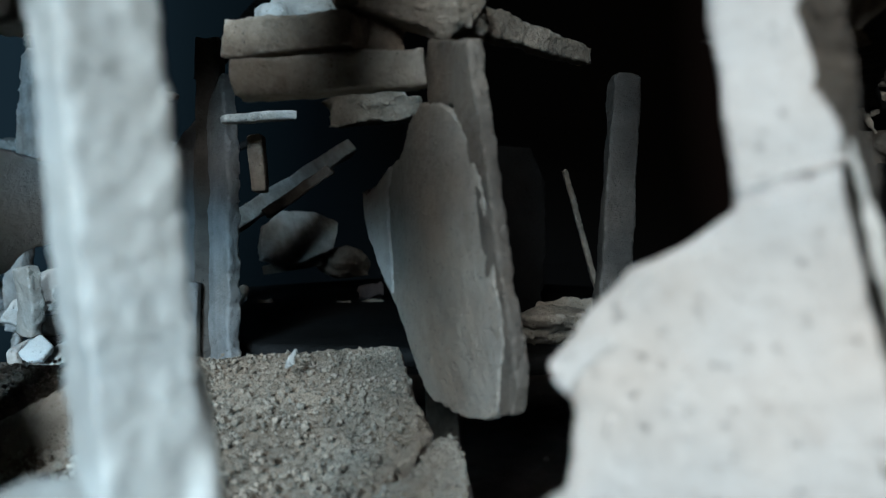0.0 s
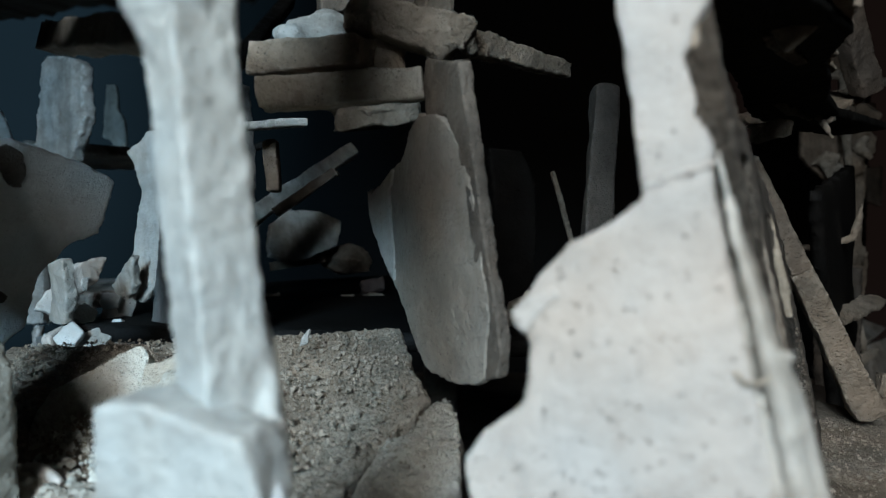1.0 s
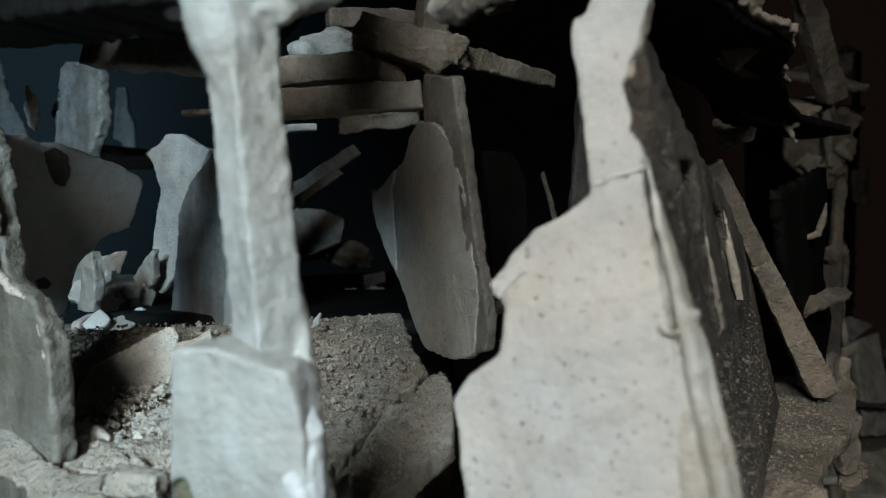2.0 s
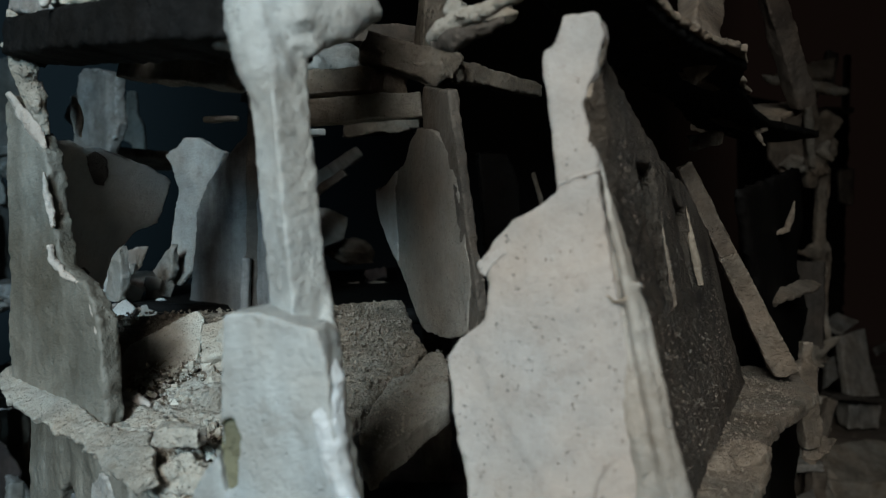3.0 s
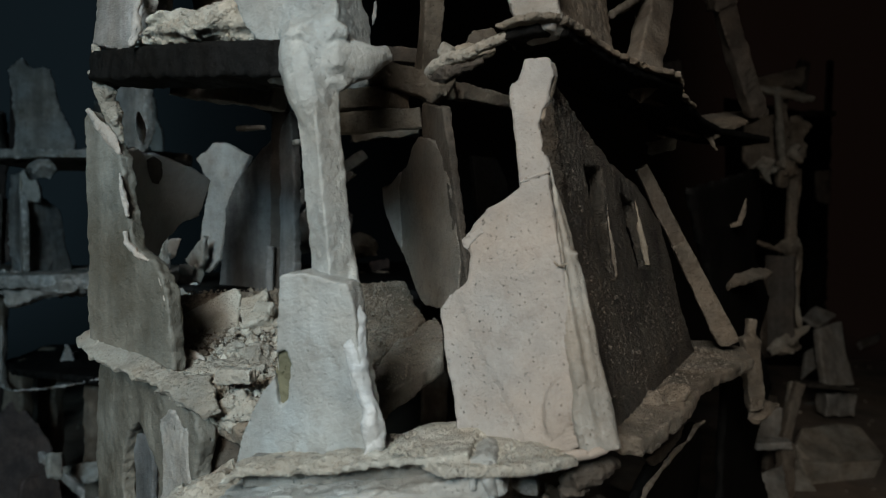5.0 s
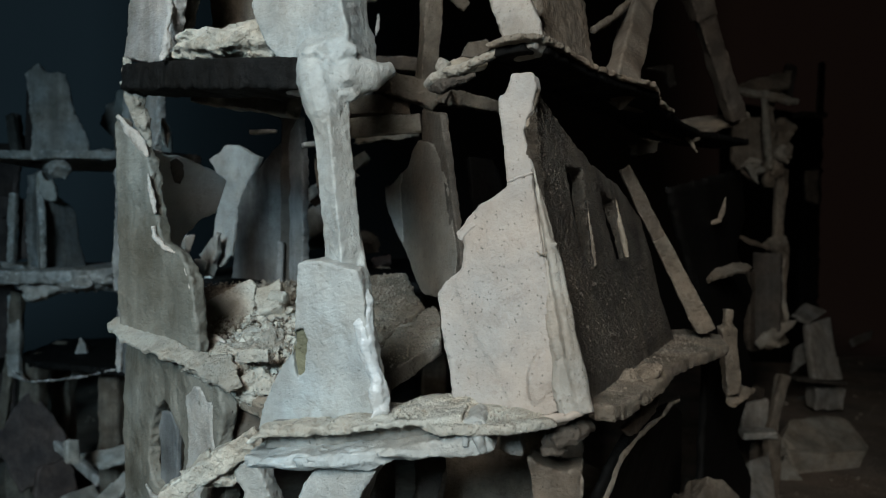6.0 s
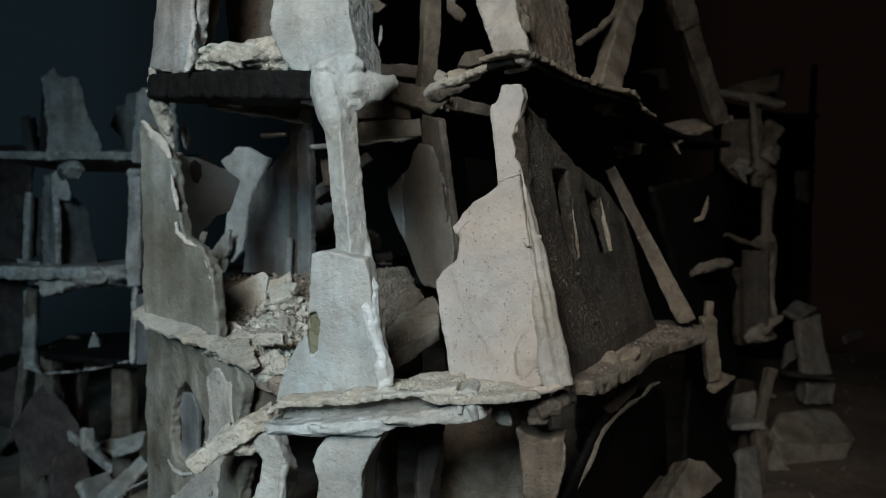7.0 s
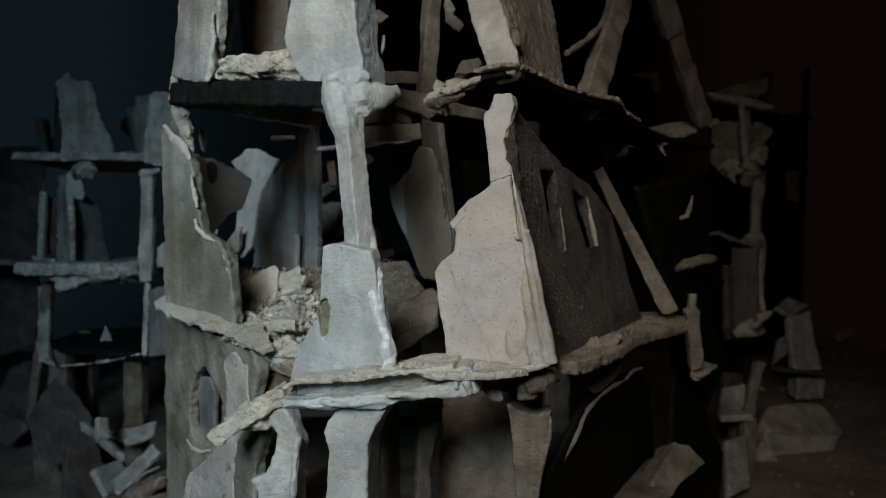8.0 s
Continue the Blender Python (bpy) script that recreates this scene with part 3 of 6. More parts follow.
clay(house, "lower_lip", [slab_solid((-0.0173, 0.0609, 0.3583), (90, 0, -9), [(-0.0672, -0.0061), (-0.0589, -0.0064), (-0.0384, -0.0043), (-0.0183, -0.0013), (0.0015, 0.0013), (0.021, 0.0046), (0.0332, 0.0079), (0.0348, 0.014), (0.0396, 0.0163), (0.0437, 0.0152), (0.046, 0.009), (0.0498, 0.0012), (0.0403, -0.0014), (0.0275, -0.0025), (0.0146, -0.0036), (-0.0018, -0.0052), (-0.0183, -0.0075), (-0.0368, -0.0102), (-0.0589, -0.0117), (-0.0665, -0.0114)], 0.024, 0.001),
    lump_solid((-0.062, 0.068, 0.3497), (0.016, 0.004, 0.003), 0.6),
    lump_solid((-0.0061, 0.058, 0.3574), (0.012, 0.003, 0.003), 0.5),
    lump_solid((-0.0353, 0.063, 0.3523), (0.02, 0.004, 0.004), 0.4)], GLAZE, voxel=0.001, lumps=0.0012, grit=0.0012, label='pale worn lip under the ledge')
clay(house, "lip_drop", [slab_solid((0.0233, 0.056, 0.3645), (90, 0, -12), [(-0.0079, 0.0032), (-0.0053, 0.0084), (0.0031, 0.01), (0.0056, 0.0031), (0.0088, -0.0043), (0.005, -0.0071), (-0.0024, -0.0068), (-0.0072, -0.0064)], 0.012, 0.001),
    tube_solid([(0.0231, 0.054, 0.3726), (0.0243, 0.053, 0.3649), (0.0269, 0.054, 0.359)], (0.002, 0.0026, 0.002)),
    tube_solid([(0.018, 0.054, 0.3704), (0.0187, 0.054, 0.3615)], (0.0014, 0.0018))], GLAZE, voxel=0.0009, lumps=0.002, grit=0.001, smooth=3, label='pale lump hanging from the lip')
clay(house, "ledge_core", [slab_solid((-0.0267, 0.0745, 0.3626), (90, 0, -9), [(-0.0509, -0.0003), (-0.0135, 0.0036), (0.026, 0.0087), (0.0459, 0.0112), (0.0463, 0.0011), (0.013, -0.0043), (-0.0203, -0.0091), (-0.0509, -0.0115)], 0.02, 0.0006)], GREY, lumps=0.0008)
clay(house, "corner_rubble", [tube_solid([(0.0567, 0.082, 0.355), (0.0629, 0.078, 0.3579), (0.0708, 0.077, 0.3595), (0.079, 0.08, 0.3629)], (0.003, 0.0055, 0.005, 0.0025)),
    tube_solid([(0.0703, 0.078, 0.3566), (0.0731, 0.079, 0.3651), (0.0813, 0.083, 0.3609)], (0.003, 0.0034, 0.002)),
    lump_solid((0.0622, 0.08, 0.352), (0.006, 0.004, 0.0025), 0.6),
    lump_solid((0.0522, 0.082, 0.3645), (0.008, 0.006, 0.004), 0.6)], UMBER, voxel=0.0009, grit=0.003, lumps=0.004, label='crumbling brown knobs under the corner')
clay(house, "broken_stub", [slab_solid((0.0425, 0.086, 0.3532), (90, 0, -12), [(-0.0059, 0.0033), (0.0023, 0.0075), (0.0047, 0.0045), (0.0058, -0.0064), (-0.0011, -0.0061), (-0.0059, -0.0029)], 0.012, 0.0008)], BONE, voxel=0.0009, lumps=0.001)
clay(house, "wall_panel", [slab_solid((-0.0508, 0.0809, 0.4028), (97.1, 0, -21), [(-0.0081, 0.0385), (0.0045, 0.0399), (0.0147, 0.0373), (0.023, 0.0358), (0.0255, 0.0242), (0.0262, 0.011), (0.028, -0.0058), (0.0322, -0.0344), (-0.003, -0.0417), (-0.0387, -0.0474), (-0.0343, -0.034), (-0.0293, -0.0235), (-0.0224, -0.0135), (-0.015, -0.005), (-0.0123, 0.0097)], 0.01, 0.0008, holes=[[(-0.0126, 0.0055), (-0.0083, 0.0064), (-0.0064, 0.0013), (-0.0088, -0.0152), (-0.0138, -0.019), (-0.0149, -0.0078)]])], GLAZE, voxel=0.0009, lumps=0.0005, grit=0.0004, label='smooth pale wall panel beside the post')
clay(house, "slot_backing", [slab_solid((-0.0596, 0.0878, 0.3968), (97.1, 0, -21), [(-0.0041, 0.0139), (0.0064, 0.0143), (0.0039, -0.014), (-0.0063, -0.0146)], 0.003)], OLIVE, lumps=0.001)
clay(house, "drip", [tube_solid([(-0.0315, 0.0775, 0.4347), (-0.0276, 0.0752, 0.4232), (-0.0286, 0.0752, 0.4133), (-0.0266, 0.0747, 0.4), (-0.0223, 0.074, 0.3868), (-0.0196, 0.0735, 0.3696)], (0.003, 0.0042, 0.005, 0.0042, 0.0038, 0.005)),
    lump_solid((-0.0217, 0.0705, 0.3814), (0.0034, 0.0026, 0.008), 0.4),
    lump_solid((-0.02, 0.0705, 0.3725), (0.0044, 0.003, 0.005), 0.5),
    lump_solid((-0.0271, 0.0735, 0.4184), (0.0026, 0.002, 0.006), 0.4)], SLIP, voxel=0.0008, lumps=0.004, grit=0.0016, smooth=2, label='thick glossy drip running down the panel')
clay(house, "post", [beam_solid((-0.0462, 0.0865, 0.523), (-0.0385, 0.086, 0.4345), 0.0138, 0.0125, roll=0.82, jag=0.03),
    tube_solid([(-0.033, 0.089, 0.4566), (-0.0306, 0.086, 0.443), (-0.028, 0.079, 0.4297)], (0.0012, 0.0024, 0.003)),
    tube_solid([(-0.0449, 0.0865, 0.5044), (-0.0468, 0.0868, 0.512), (-0.0486, 0.088, 0.5198), (-0.05, 0.09, 0.5273), (-0.0512, 0.094, 0.5365), (-0.0528, 0.1, 0.5458)], (0.007, 0.0095, 0.011, 0.0122, 0.0125, 0.0115), jag=0.06, sides=12),
    tube_solid([(-0.0473, 0.09, 0.5306), (-0.036, 0.088, 0.5296), (-0.0264, 0.09, 0.5317), (-0.0171, 0.098, 0.5367)], (0.0115, 0.0102, 0.0078, 0.004), flat=0.85, jag=0.16, sides=12),
    tube_solid([(-0.0421, 0.092, 0.536), (-0.031, 0.092, 0.5374), (-0.0252, 0.094, 0.5371)], (0.006, 0.005, 0.0025)),
    tube_solid([(-0.0535, 0.094, 0.5282), (-0.0645, 0.1, 0.5289), (-0.074, 0.108, 0.5304)], (0.01, 0.0064, 0.0028)),
    lump_solid((-0.038, 0.086, 0.5227), (0.006, 0.005, 0.005), 0.3),
    lump_solid((-0.0306, 0.088, 0.5264), (0.005, 0.004, 0.004), 0.4),
    slab_solid((-0.0607, 0.0953, 0.5799), (90, 0, -23.9), [(-0.0247, 0.0707), (-0.0267, 0.0151), (-0.0312, -0.0091), (-0.0235, -0.0275), (-0.013, -0.039), (0.0273, -0.0432), (0.0254, -0.0256), (0.0223, -0.0118), (0.02, 0.0086), (0.0186, 0.0625)], 0.028, 0.0006),
    lump_solid((-0.0446, 0.088, 0.5415), (0.012, 0.008, 0.008), 0.4)], GLAZE, voxel=0.0009, lumps=0.0009, grit=0.0010, smooth=3, label='pale post swelling into a lump and a broad upper post')
clay(house, "floor_slab", [slab_solid((-0.188, 0.187, 0.561), (3.4, 6.6, 0.4), [(-0.004, -0.001), (0.0232, -0.0242), (0.0503, -0.0464), (0.0886, -0.0757), (0.1268, -0.1), (0.149, -0.0932), (0.151, -0.0732), (0.1238, -0.063), (0.0886, -0.0377), (0.0483, -0.0093), (0.0232, 0.0109), (-0.007, 0.0281)], 0.016, 0.001)], NEARBLACK, lumps=0.0006, grit=0.0006, label='near-black floor slab seen from below')
mound = clay(house, "rubble_mound", [lump_solid((-0.1115, 0.15, 0.558), (0.042, 0.022, 0.009), 0.4, turn=(0, 0, -35)),
    lump_solid((-0.1294, 0.158, 0.5582), (0.022, 0.016, 0.006), 0.4),
    lump_solid((-0.0872, 0.128, 0.5558), (0.02, 0.016, 0.012), 0.4),
    lump_solid((-0.1173, 0.15, 0.5642), (0.02, 0.012, 0.008), 0.5),
    lump_solid((-0.0998, 0.142, 0.5634), (0.016, 0.012, 0.008), 0.5)], GRIT, voxel=0.0011, grit=0.0022, lumps=0.002, label='small mound of pale rubble on the slab')
clay(house, "crossbar", [beam_solid((-0.1713, 0.26, 0.5567), (-0.0764, 0.15, 0.5276), 0.012, 0.01)], GREY)
clay(house, "crossbar", [beam_solid((-0.1526, 0.33, 0.5402), (-0.1293, 0.33, 0.5413), 0.004, 0.008)], GREY)
clay(house, "upper_wall", [slab_solid((-0.1675, 0.1702, 0.6012), (90, 0, -40.3), [(-0.0133, 0.0842), (-0.0224, 0.0206), (-0.0294, -0.0115), (-0.0357, -0.035), (-0.012, -0.0401), (0.0156, -0.0465), (0.0216, -0.0324), (0.0305, -0.0105), (0.0371, 0.0687)], 0.008, 0.002)], ASH, lumps=0.0012, label='upper wall strip with ragged vertical grooves')
clay(house, "upper_wall", [slab_solid((-0.1399, 0.2356, 0.6427), (90, 0, -29.7), [(-0.0319, 0.0775), (-0.0196, -0.0231), (-0.0153, -0.0554), (0.0329, -0.0613), (0.0307, 0.0628)], 0.008)], BROWN)
clay(house, "upper_brace", [slab_solid((-0.1606, 0.2, 0.5953), (90, 0, -20), [(-0.0078, -0.022), (-0.0005, -0.0198), (0.0077, -0.0047), (0.0151, 0.0232), (-0.0082, 0.0261), (-0.0067, -0.0032)], 0.006, 0.001)], GREY, label='greyed plate leaning behind the upper wall')
clay(house, "upper_torn_edge", [tube_solid([(-0.1473, 0.15, 0.6015), (-0.1481, 0.15, 0.5886), (-0.1465, 0.149, 0.5803), (-0.149, 0.148, 0.5713), (-0.1481, 0.147, 0.5627), (-0.15, 0.146, 0.5529)], (0.0012, 0.0018, 0.0024, 0.0016, 0.0026, 0.0016))], PALE, voxel=0.0008, lumps=0.004, grit=0.0026, label='pale crumbling torn edge')
clay(house, "upper_panel", [slab_solid((0.0412, 0.1103, 0.5903), (70.2, 0, -23.5), [(-0.0387, 0.0888), (-0.0165, 0.0104), (-0.0076, -0.0166), (0.0059, -0.0475), (0.0202, -0.0474), (0.0231, -0.0415), (0.0138, -0.0154), (0.0062, 0.0067), (-0.0138, 0.0829)], 0.012)], BONE, lumps=0.001, grit=0.0004, label='pale leaning upper wall panel')
clay(house, "upper_side_wall", [slab_solid((0.0713, 0.1387, 0.5953), (80.1, 0, 49.5), [(-0.0363, 0.0628), (-0.033, 0.0028), (-0.0288, -0.0188), (-0.0221, -0.0438), (0.0045, -0.0475), (0.0327, -0.0492), (0.033, -0.0125), (0.0331, 0.0213), (0.03, 0.0888)], 0.008),
    lump_solid((0.0569, 0.108, 0.5712), (0.003, 0.003, 0.006), 0.5)], BROWN, lumps=0.002, grit=0.0022, label='greyed upper side wall with chipped plaster')
clay(house, "upper_fin", [slab_solid((0.0834, 0.1566, 0.5828), (90, 0, -45), [(-0.0049, 0.0094), (0.0014, 0.014), (0.0049, -0.0103), (-0.0014, -0.0131)], 0.004)], GREY)
# The upper floor's dark underside carries its shade as colour.
clay(house, "floor_edge", [slab_solid((0.041, 0.092, 0.549), (-1.7, -2.9, 0.1), [(-0.007, 0.005), (0.006, -0.003), (0.021, 0.005), (0.0551, 0.0579), (0.0861, 0.0909), (0.1131, 0.1209), (0.1262, 0.1629), (0.1492, 0.1979), (0.1742, 0.2428), (0.2093, 0.2928), (0.2844, 0.3597), (0.2593, 0.3828), (0.1992, 0.3379), (0.1492, 0.2829), (0.0991, 0.1879), (0.0491, 0.118), (0.009, 0.048)], 0.006, 0.0012)], NEARBLACK, lumps=0.001, grit=0.0006, label='underside of the upper floor, its shade painted near-black')
clay(house, "floor_rim", [slab_solid((0.041, 0.092, 0.5506), (-1.7, -2.9, 0.1), [(-0.011, 0.004), (0.004, -0.009), (0.019, -0.001), (0.037, 0.026), (0.0531, 0.0519), (0.0691, 0.0689), (0.0841, 0.0849), (0.0991, 0.0979), (0.1111, 0.1149), (0.1171, 0.1359), (0.1252, 0.1559), (0.1492, 0.1959), (0.1412, 0.2039), (0.1151, 0.1639), (0.1041, 0.1279), (0.0791, 0.0979), (0.0471, 0.065), (0.017, 0.014), (0.004, 0.006), (-0.005, 0.01)], 0.0034, 0.0026)], LOAM, voxel=0.001, lumps=0.0016, grit=0.0016, label='ragged pale rim of the upper floor')
clay(house, "edge_crust", [slab_solid((0.1374, 0.2247, 0.5465), (75, 0, 49.2), [(-0.0267, 0.0013), (-0.0079, 0.0062), (0.0035, 0.0021), (0.0322, 0.0029), (0.0247, -0.0037), (-0.0016, -0.0044), (-0.0203, -0.0043)], 0.006, 0.002)], BROWN, voxel=0.0011, lumps=0.0015, grit=0.0014)
clay(house, "edge_crust", [tube_solid([(0.1175, 0.22, 0.5515), (0.1289, 0.235, 0.5535), (0.134, 0.245, 0.5469), (0.147, 0.26, 0.5515), (0.1586, 0.275, 0.5522), (0.1675, 0.29, 0.5508)], (0.003, 0.0044, 0.0036, 0.0036, 0.003, 0.0012), flat=0.8),
    lump_solid((0.1329, 0.24, 0.5507), (0.006, 0.005, 0.006), 0.7)], LOAM, voxel=0.0011, lumps=0.004, grit=0.0024)
clay(house, "floor_flake", [slab_solid((0.27, 0.41, 0.553), (14, -6, 0), [(-0.0537, 0.0403), (-0.0297, 0.0678), (0.0055, 0.1176), (0.0361, 0.1396), (0.0673, 0.1448), (0.0989, 0.15), (0.0966, 0.1242), (0.0559, 0.0736), (0.0288, 0.0457), (-0.0113, 0.01), (-0.0416, -0.0068), (-0.0549, 0.0059)], 0.005, 0.0022),
    tube_solid([(0.1717, 0.31, 0.55), (0.1835, 0.33, 0.5467), (0.199, 0.35, 0.5442), (0.211, 0.36, 0.5422), (0.2244, 0.37, 0.5413)], (0.002, 0.003, 0.0034, 0.003, 0.0024)),
    tube_solid([(0.2057, 0.35, 0.5464), (0.2155, 0.36, 0.5536), (0.222, 0.37, 0.5586)], (0.0016, 0.0022, 0.001)),
    tube_solid([(0.2334, 0.38, 0.5438), (0.2393, 0.38, 0.538), (0.2441, 0.38, 0.5298)], (0.0024, 0.0018, 0.001)),
    tube_solid([(0.2405, 0.38, 0.5415), (0.2481, 0.385, 0.5434)], (0.002, 0.001))], LOAM, voxel=0.0012, lumps=0.004, grit=0.0024, label='thin pale broken flake of the upper floor')
clay(house, "spur", [tube_solid([(-0.0002, 0.128, 0.5356), (0.004, 0.122, 0.5377), (0.0091, 0.118, 0.5395), (0.017, 0.112, 0.5404), (0.0248, 0.106, 0.5416), (0.0316, 0.101, 0.5436), (0.037, 0.098, 0.5464), (0.0417, 0.096, 0.5481), (0.0478, 0.094, 0.5483)], (0.0018, 0.003, 0.0026, 0.003, 0.0026, 0.0028, 0.0026, 0.003, 0.0034), jag=0.2),
    tube_solid([(0.0069, 0.12, 0.5417), (0.0084, 0.121, 0.5448), (0.0128, 0.124, 0.5463)], (0.0026, 0.0036, 0.0014)),
    lump_solid((0.0268, 0.105, 0.5424), (0.004, 0.003, 0.002), 0.6),
    lump_solid((0.0135, 0.114, 0.5397), (0.004, 0.003, 0.0022), 0.6)], LOAM2, voxel=0.0009, lumps=0.002, grit=0.0016, label='rough pale rim of clay jutting from the corner')
# Dark clay here paints the shadow beneath the jutting rim.
clay(house, "spur_plate", [tube_solid([(0.0013, 0.127, 0.5335), (0.008, 0.121, 0.5339), (0.0164, 0.115, 0.5349), (0.0263, 0.11, 0.5375)], (0.0018, 0.0036, 0.003, 0.0016), jag=0.3)], UMBER, voxel=0.0009, lumps=0.003, grit=0.003, label='gritty underside of the rim, shade put into its colour')
clay(house, "floor_shard", [slab_solid((0.0215, 0.15, 0.5523), (70, 0, 10), [(-0.0113, -0.0053), (-0.008, 0.0029), (-0.0002, 0.006), (0.0149, 0.0022), (0.009, -0.0008), (-0.0041, -0.005)], 0.006, 0.0012)], TAN, voxel=0.001, lumps=0.0012, grit=0.001, label='reddish shard lying on the upper floor')
clay(house, "leg", [beam_solid((0.1231, 0.2, 0.546), (0.2131, 0.4, 0.7391), 0.02, 0.014, roll=0.3491)], BROWN)
clay(house, "leg", [beam_solid((0.3153, 0.46, 0.5744), (0.2674, 0.43, 0.6706), 0.017, 0.016),
    beam_solid((0.2674, 0.43, 0.6694), (0.2322, 0.4, 0.751), 0.022, 0.02)], UMBER, lumps=0.004)
clay(house, "strut", [tube_solid([(0.1068, 0.2, 0.587), (0.1316, 0.24, 0.6094), (0.1799, 0.34, 0.6645)], (0.0026, 0.003, 0.0036))], BROWN, lumps=0.003)
hung_wall = clay(house, "inner_wall", [slab_solid((-0.007, 0.2541, 0.4706), (93.9, 0, -65.4), [(0.015, 0.0493), (0.0033, 0.0508), (-0.007, 0.0468), (-0.0164, 0.0377), (-0.0217, 0.033), (-0.032, 0.0314), (-0.0491, 0.0257), (-0.0622, 0.0237), (-0.0724, 0.0237), (-0.0722, 0.0124), (-0.065, -0.0009), (-0.0487, -0.0176), (-0.0346, -0.0295), (-0.0216, -0.0445), (-0.009, -0.0583), (0.0031, -0.0608), (0.0154, -0.0623), (0.0378, -0.0591), (0.0499, -0.0536), (0.0564, -0.0283), (0.0523, -0.0026), (0.0478, 0.0203), (0.0399, 0.0353), (0.0287, 0.0462)], 0.005, 0.0018)], SPECK, voxel=0.0008, lumps=0.0009, grit=0.0007, label='broken hanging inner wall slab, speckled grey')
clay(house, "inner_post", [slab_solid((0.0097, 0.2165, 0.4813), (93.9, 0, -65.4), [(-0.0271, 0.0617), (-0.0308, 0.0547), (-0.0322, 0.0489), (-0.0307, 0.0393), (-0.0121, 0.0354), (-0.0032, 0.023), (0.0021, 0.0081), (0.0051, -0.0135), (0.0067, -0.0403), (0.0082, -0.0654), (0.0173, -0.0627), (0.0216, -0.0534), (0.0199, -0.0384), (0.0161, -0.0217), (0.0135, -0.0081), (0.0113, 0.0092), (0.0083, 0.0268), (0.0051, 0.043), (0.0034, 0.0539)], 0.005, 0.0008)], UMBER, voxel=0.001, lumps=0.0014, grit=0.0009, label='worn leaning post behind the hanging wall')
# The broken edge gets paler clay, its lit face put into colour.
clay(hung_wall, "broken_edge", [slab_solid((-0.0081, 0.2536, 0.4705), (93.9, 0, -65.4), [(-0.0288, 0.0307), (-0.0457, 0.0253), (-0.0586, 0.0233), (-0.0678, 0.0232), (-0.0677, 0.0124), (-0.0605, -0.0007), (-0.0445, -0.0169), (-0.0362, -0.0222), (-0.0376, -0.0004), (-0.0353, 0.0189)], 0.003, 0.0022)], PALE, voxel=0.0006, lumps=0.0010, grit=0.0009, label='break along the hanging wall, coloured paler as if lit')
inner_ground = clay(house, "inner_floor", [slab_solid((-0.053, 0.303, 0.421), (19.1, -5.9, -2), [(0.0171, -0.1241), (0.0292, -0.1025), (0.0493, -0.0669), (0.0412, -0.0418), (0.0332, -0.0019), (-0.0272, 0.0022), (-0.0976, 0.0091), (-0.1831, 0.0217), (-0.168, -0.0496), (-0.1026, -0.118), (-0.0694, -0.1559), (-0.0372, -0.1759), (-0.002, -0.1619)], 0.012, 0.002)], LOAM, lumps=0.0018, grit=0.0016, label='gravel-strewn tilted inner floor')
clay(house, "floor_corner", [slab_solid((-0.053, 0.303, 0.421), (19.1, -5.9, -2), [(0.0312, -0.0942), (0.0424, -0.0905), (0.0508, -0.0696), (0.0587, -0.0725), (0.0618, -0.0942), (0.0601, -0.1199), (0.0429, -0.1434), (0.0267, -0.1623), (0.0211, -0.1382), (0.0247, -0.1199)], 0.012, 0.0012)], LOAM2, lumps=0.0012, grit=0.001, label='broken corner of the inner floor beyond a crack')
clay(inner_ground, "floor_chip", [slab_solid((-0.06, 0.27, 0.412), (70, 0, 20), [(-0.0033, 0.0079), (-0.0015, 0.0129), (0.0017, 0.016), (0.0027, 0.0145), (0.0001, 0.0086)], 0.003, 0.0006)], GREY, voxel=0.0008)
clay(house, "fallen_block", [beam_solid((-0.0745, 0.245, 0.5291), (-0.0065, 0.25, 0.5348), 0.0135, 0.016, jag=0.06)], LOAM2, label='long squared block jammed under the slab', lumps=0.002)
clay(house, "fallen_block", [beam_solid((-0.0808, 0.262, 0.5473), (-0.0298, 0.245, 0.5467), 0.013, 0.018)], LOAM, lumps=0.002)
clay(house, "fallen_block", [beam_solid((-0.031, 0.256, 0.5495), (-0.0154, 0.262, 0.5484), 0.0125, 0.014)], LOAM, lumps=0.002)
clay(house, "fallen_block", [beam_solid((-0.09, 0.55, 0.5688), (-0.0182, 0.56, 0.5767), 0.018, 0.03, jag=0.2),
    lump_solid((-0.0595, 0.55, 0.5779), (0.028, 0.016, 0.012), 0.6)], GRAVEL, grit=0.002)
clay(house, "hanging_beam", [beam_solid((-0.0369, 0.248, 0.5642), (0.0068, 0.25, 0.5547), 0.017, 0.015, jag=0.07),
    beam_solid((0.0017, 0.252, 0.5563), (0.0662, 0.32, 0.5581), 0.013, 0.012, jag=0.07, taper=0.6),
    lump_solid((-0.0311, 0.246, 0.5615), (0.008, 0.007, 0.007), 0.7),
    lump_solid((0.0017, 0.247, 0.5556), (0.011, 0.009, 0.009), 0.7)], LOAM, lumps=0.0016, grit=0.0016, label='rough beam hanging across the back')
clay(house, "upper_inner_post", [beam_solid((-0.0032, 0.252, 0.5555), (0.0044, 0.25, 0.6732), 0.013, 0.013, roll=0.4363)], LOAM)
clay(house, "lump_on_slab", [lump_solid((-0.0594, 0.3, 0.5705), (0.016, 0.012, 0.01), 0.3),
    lump_solid((-0.0721, 0.29, 0.5656), (0.008, 0.007, 0.007), 0.3)], GREY)
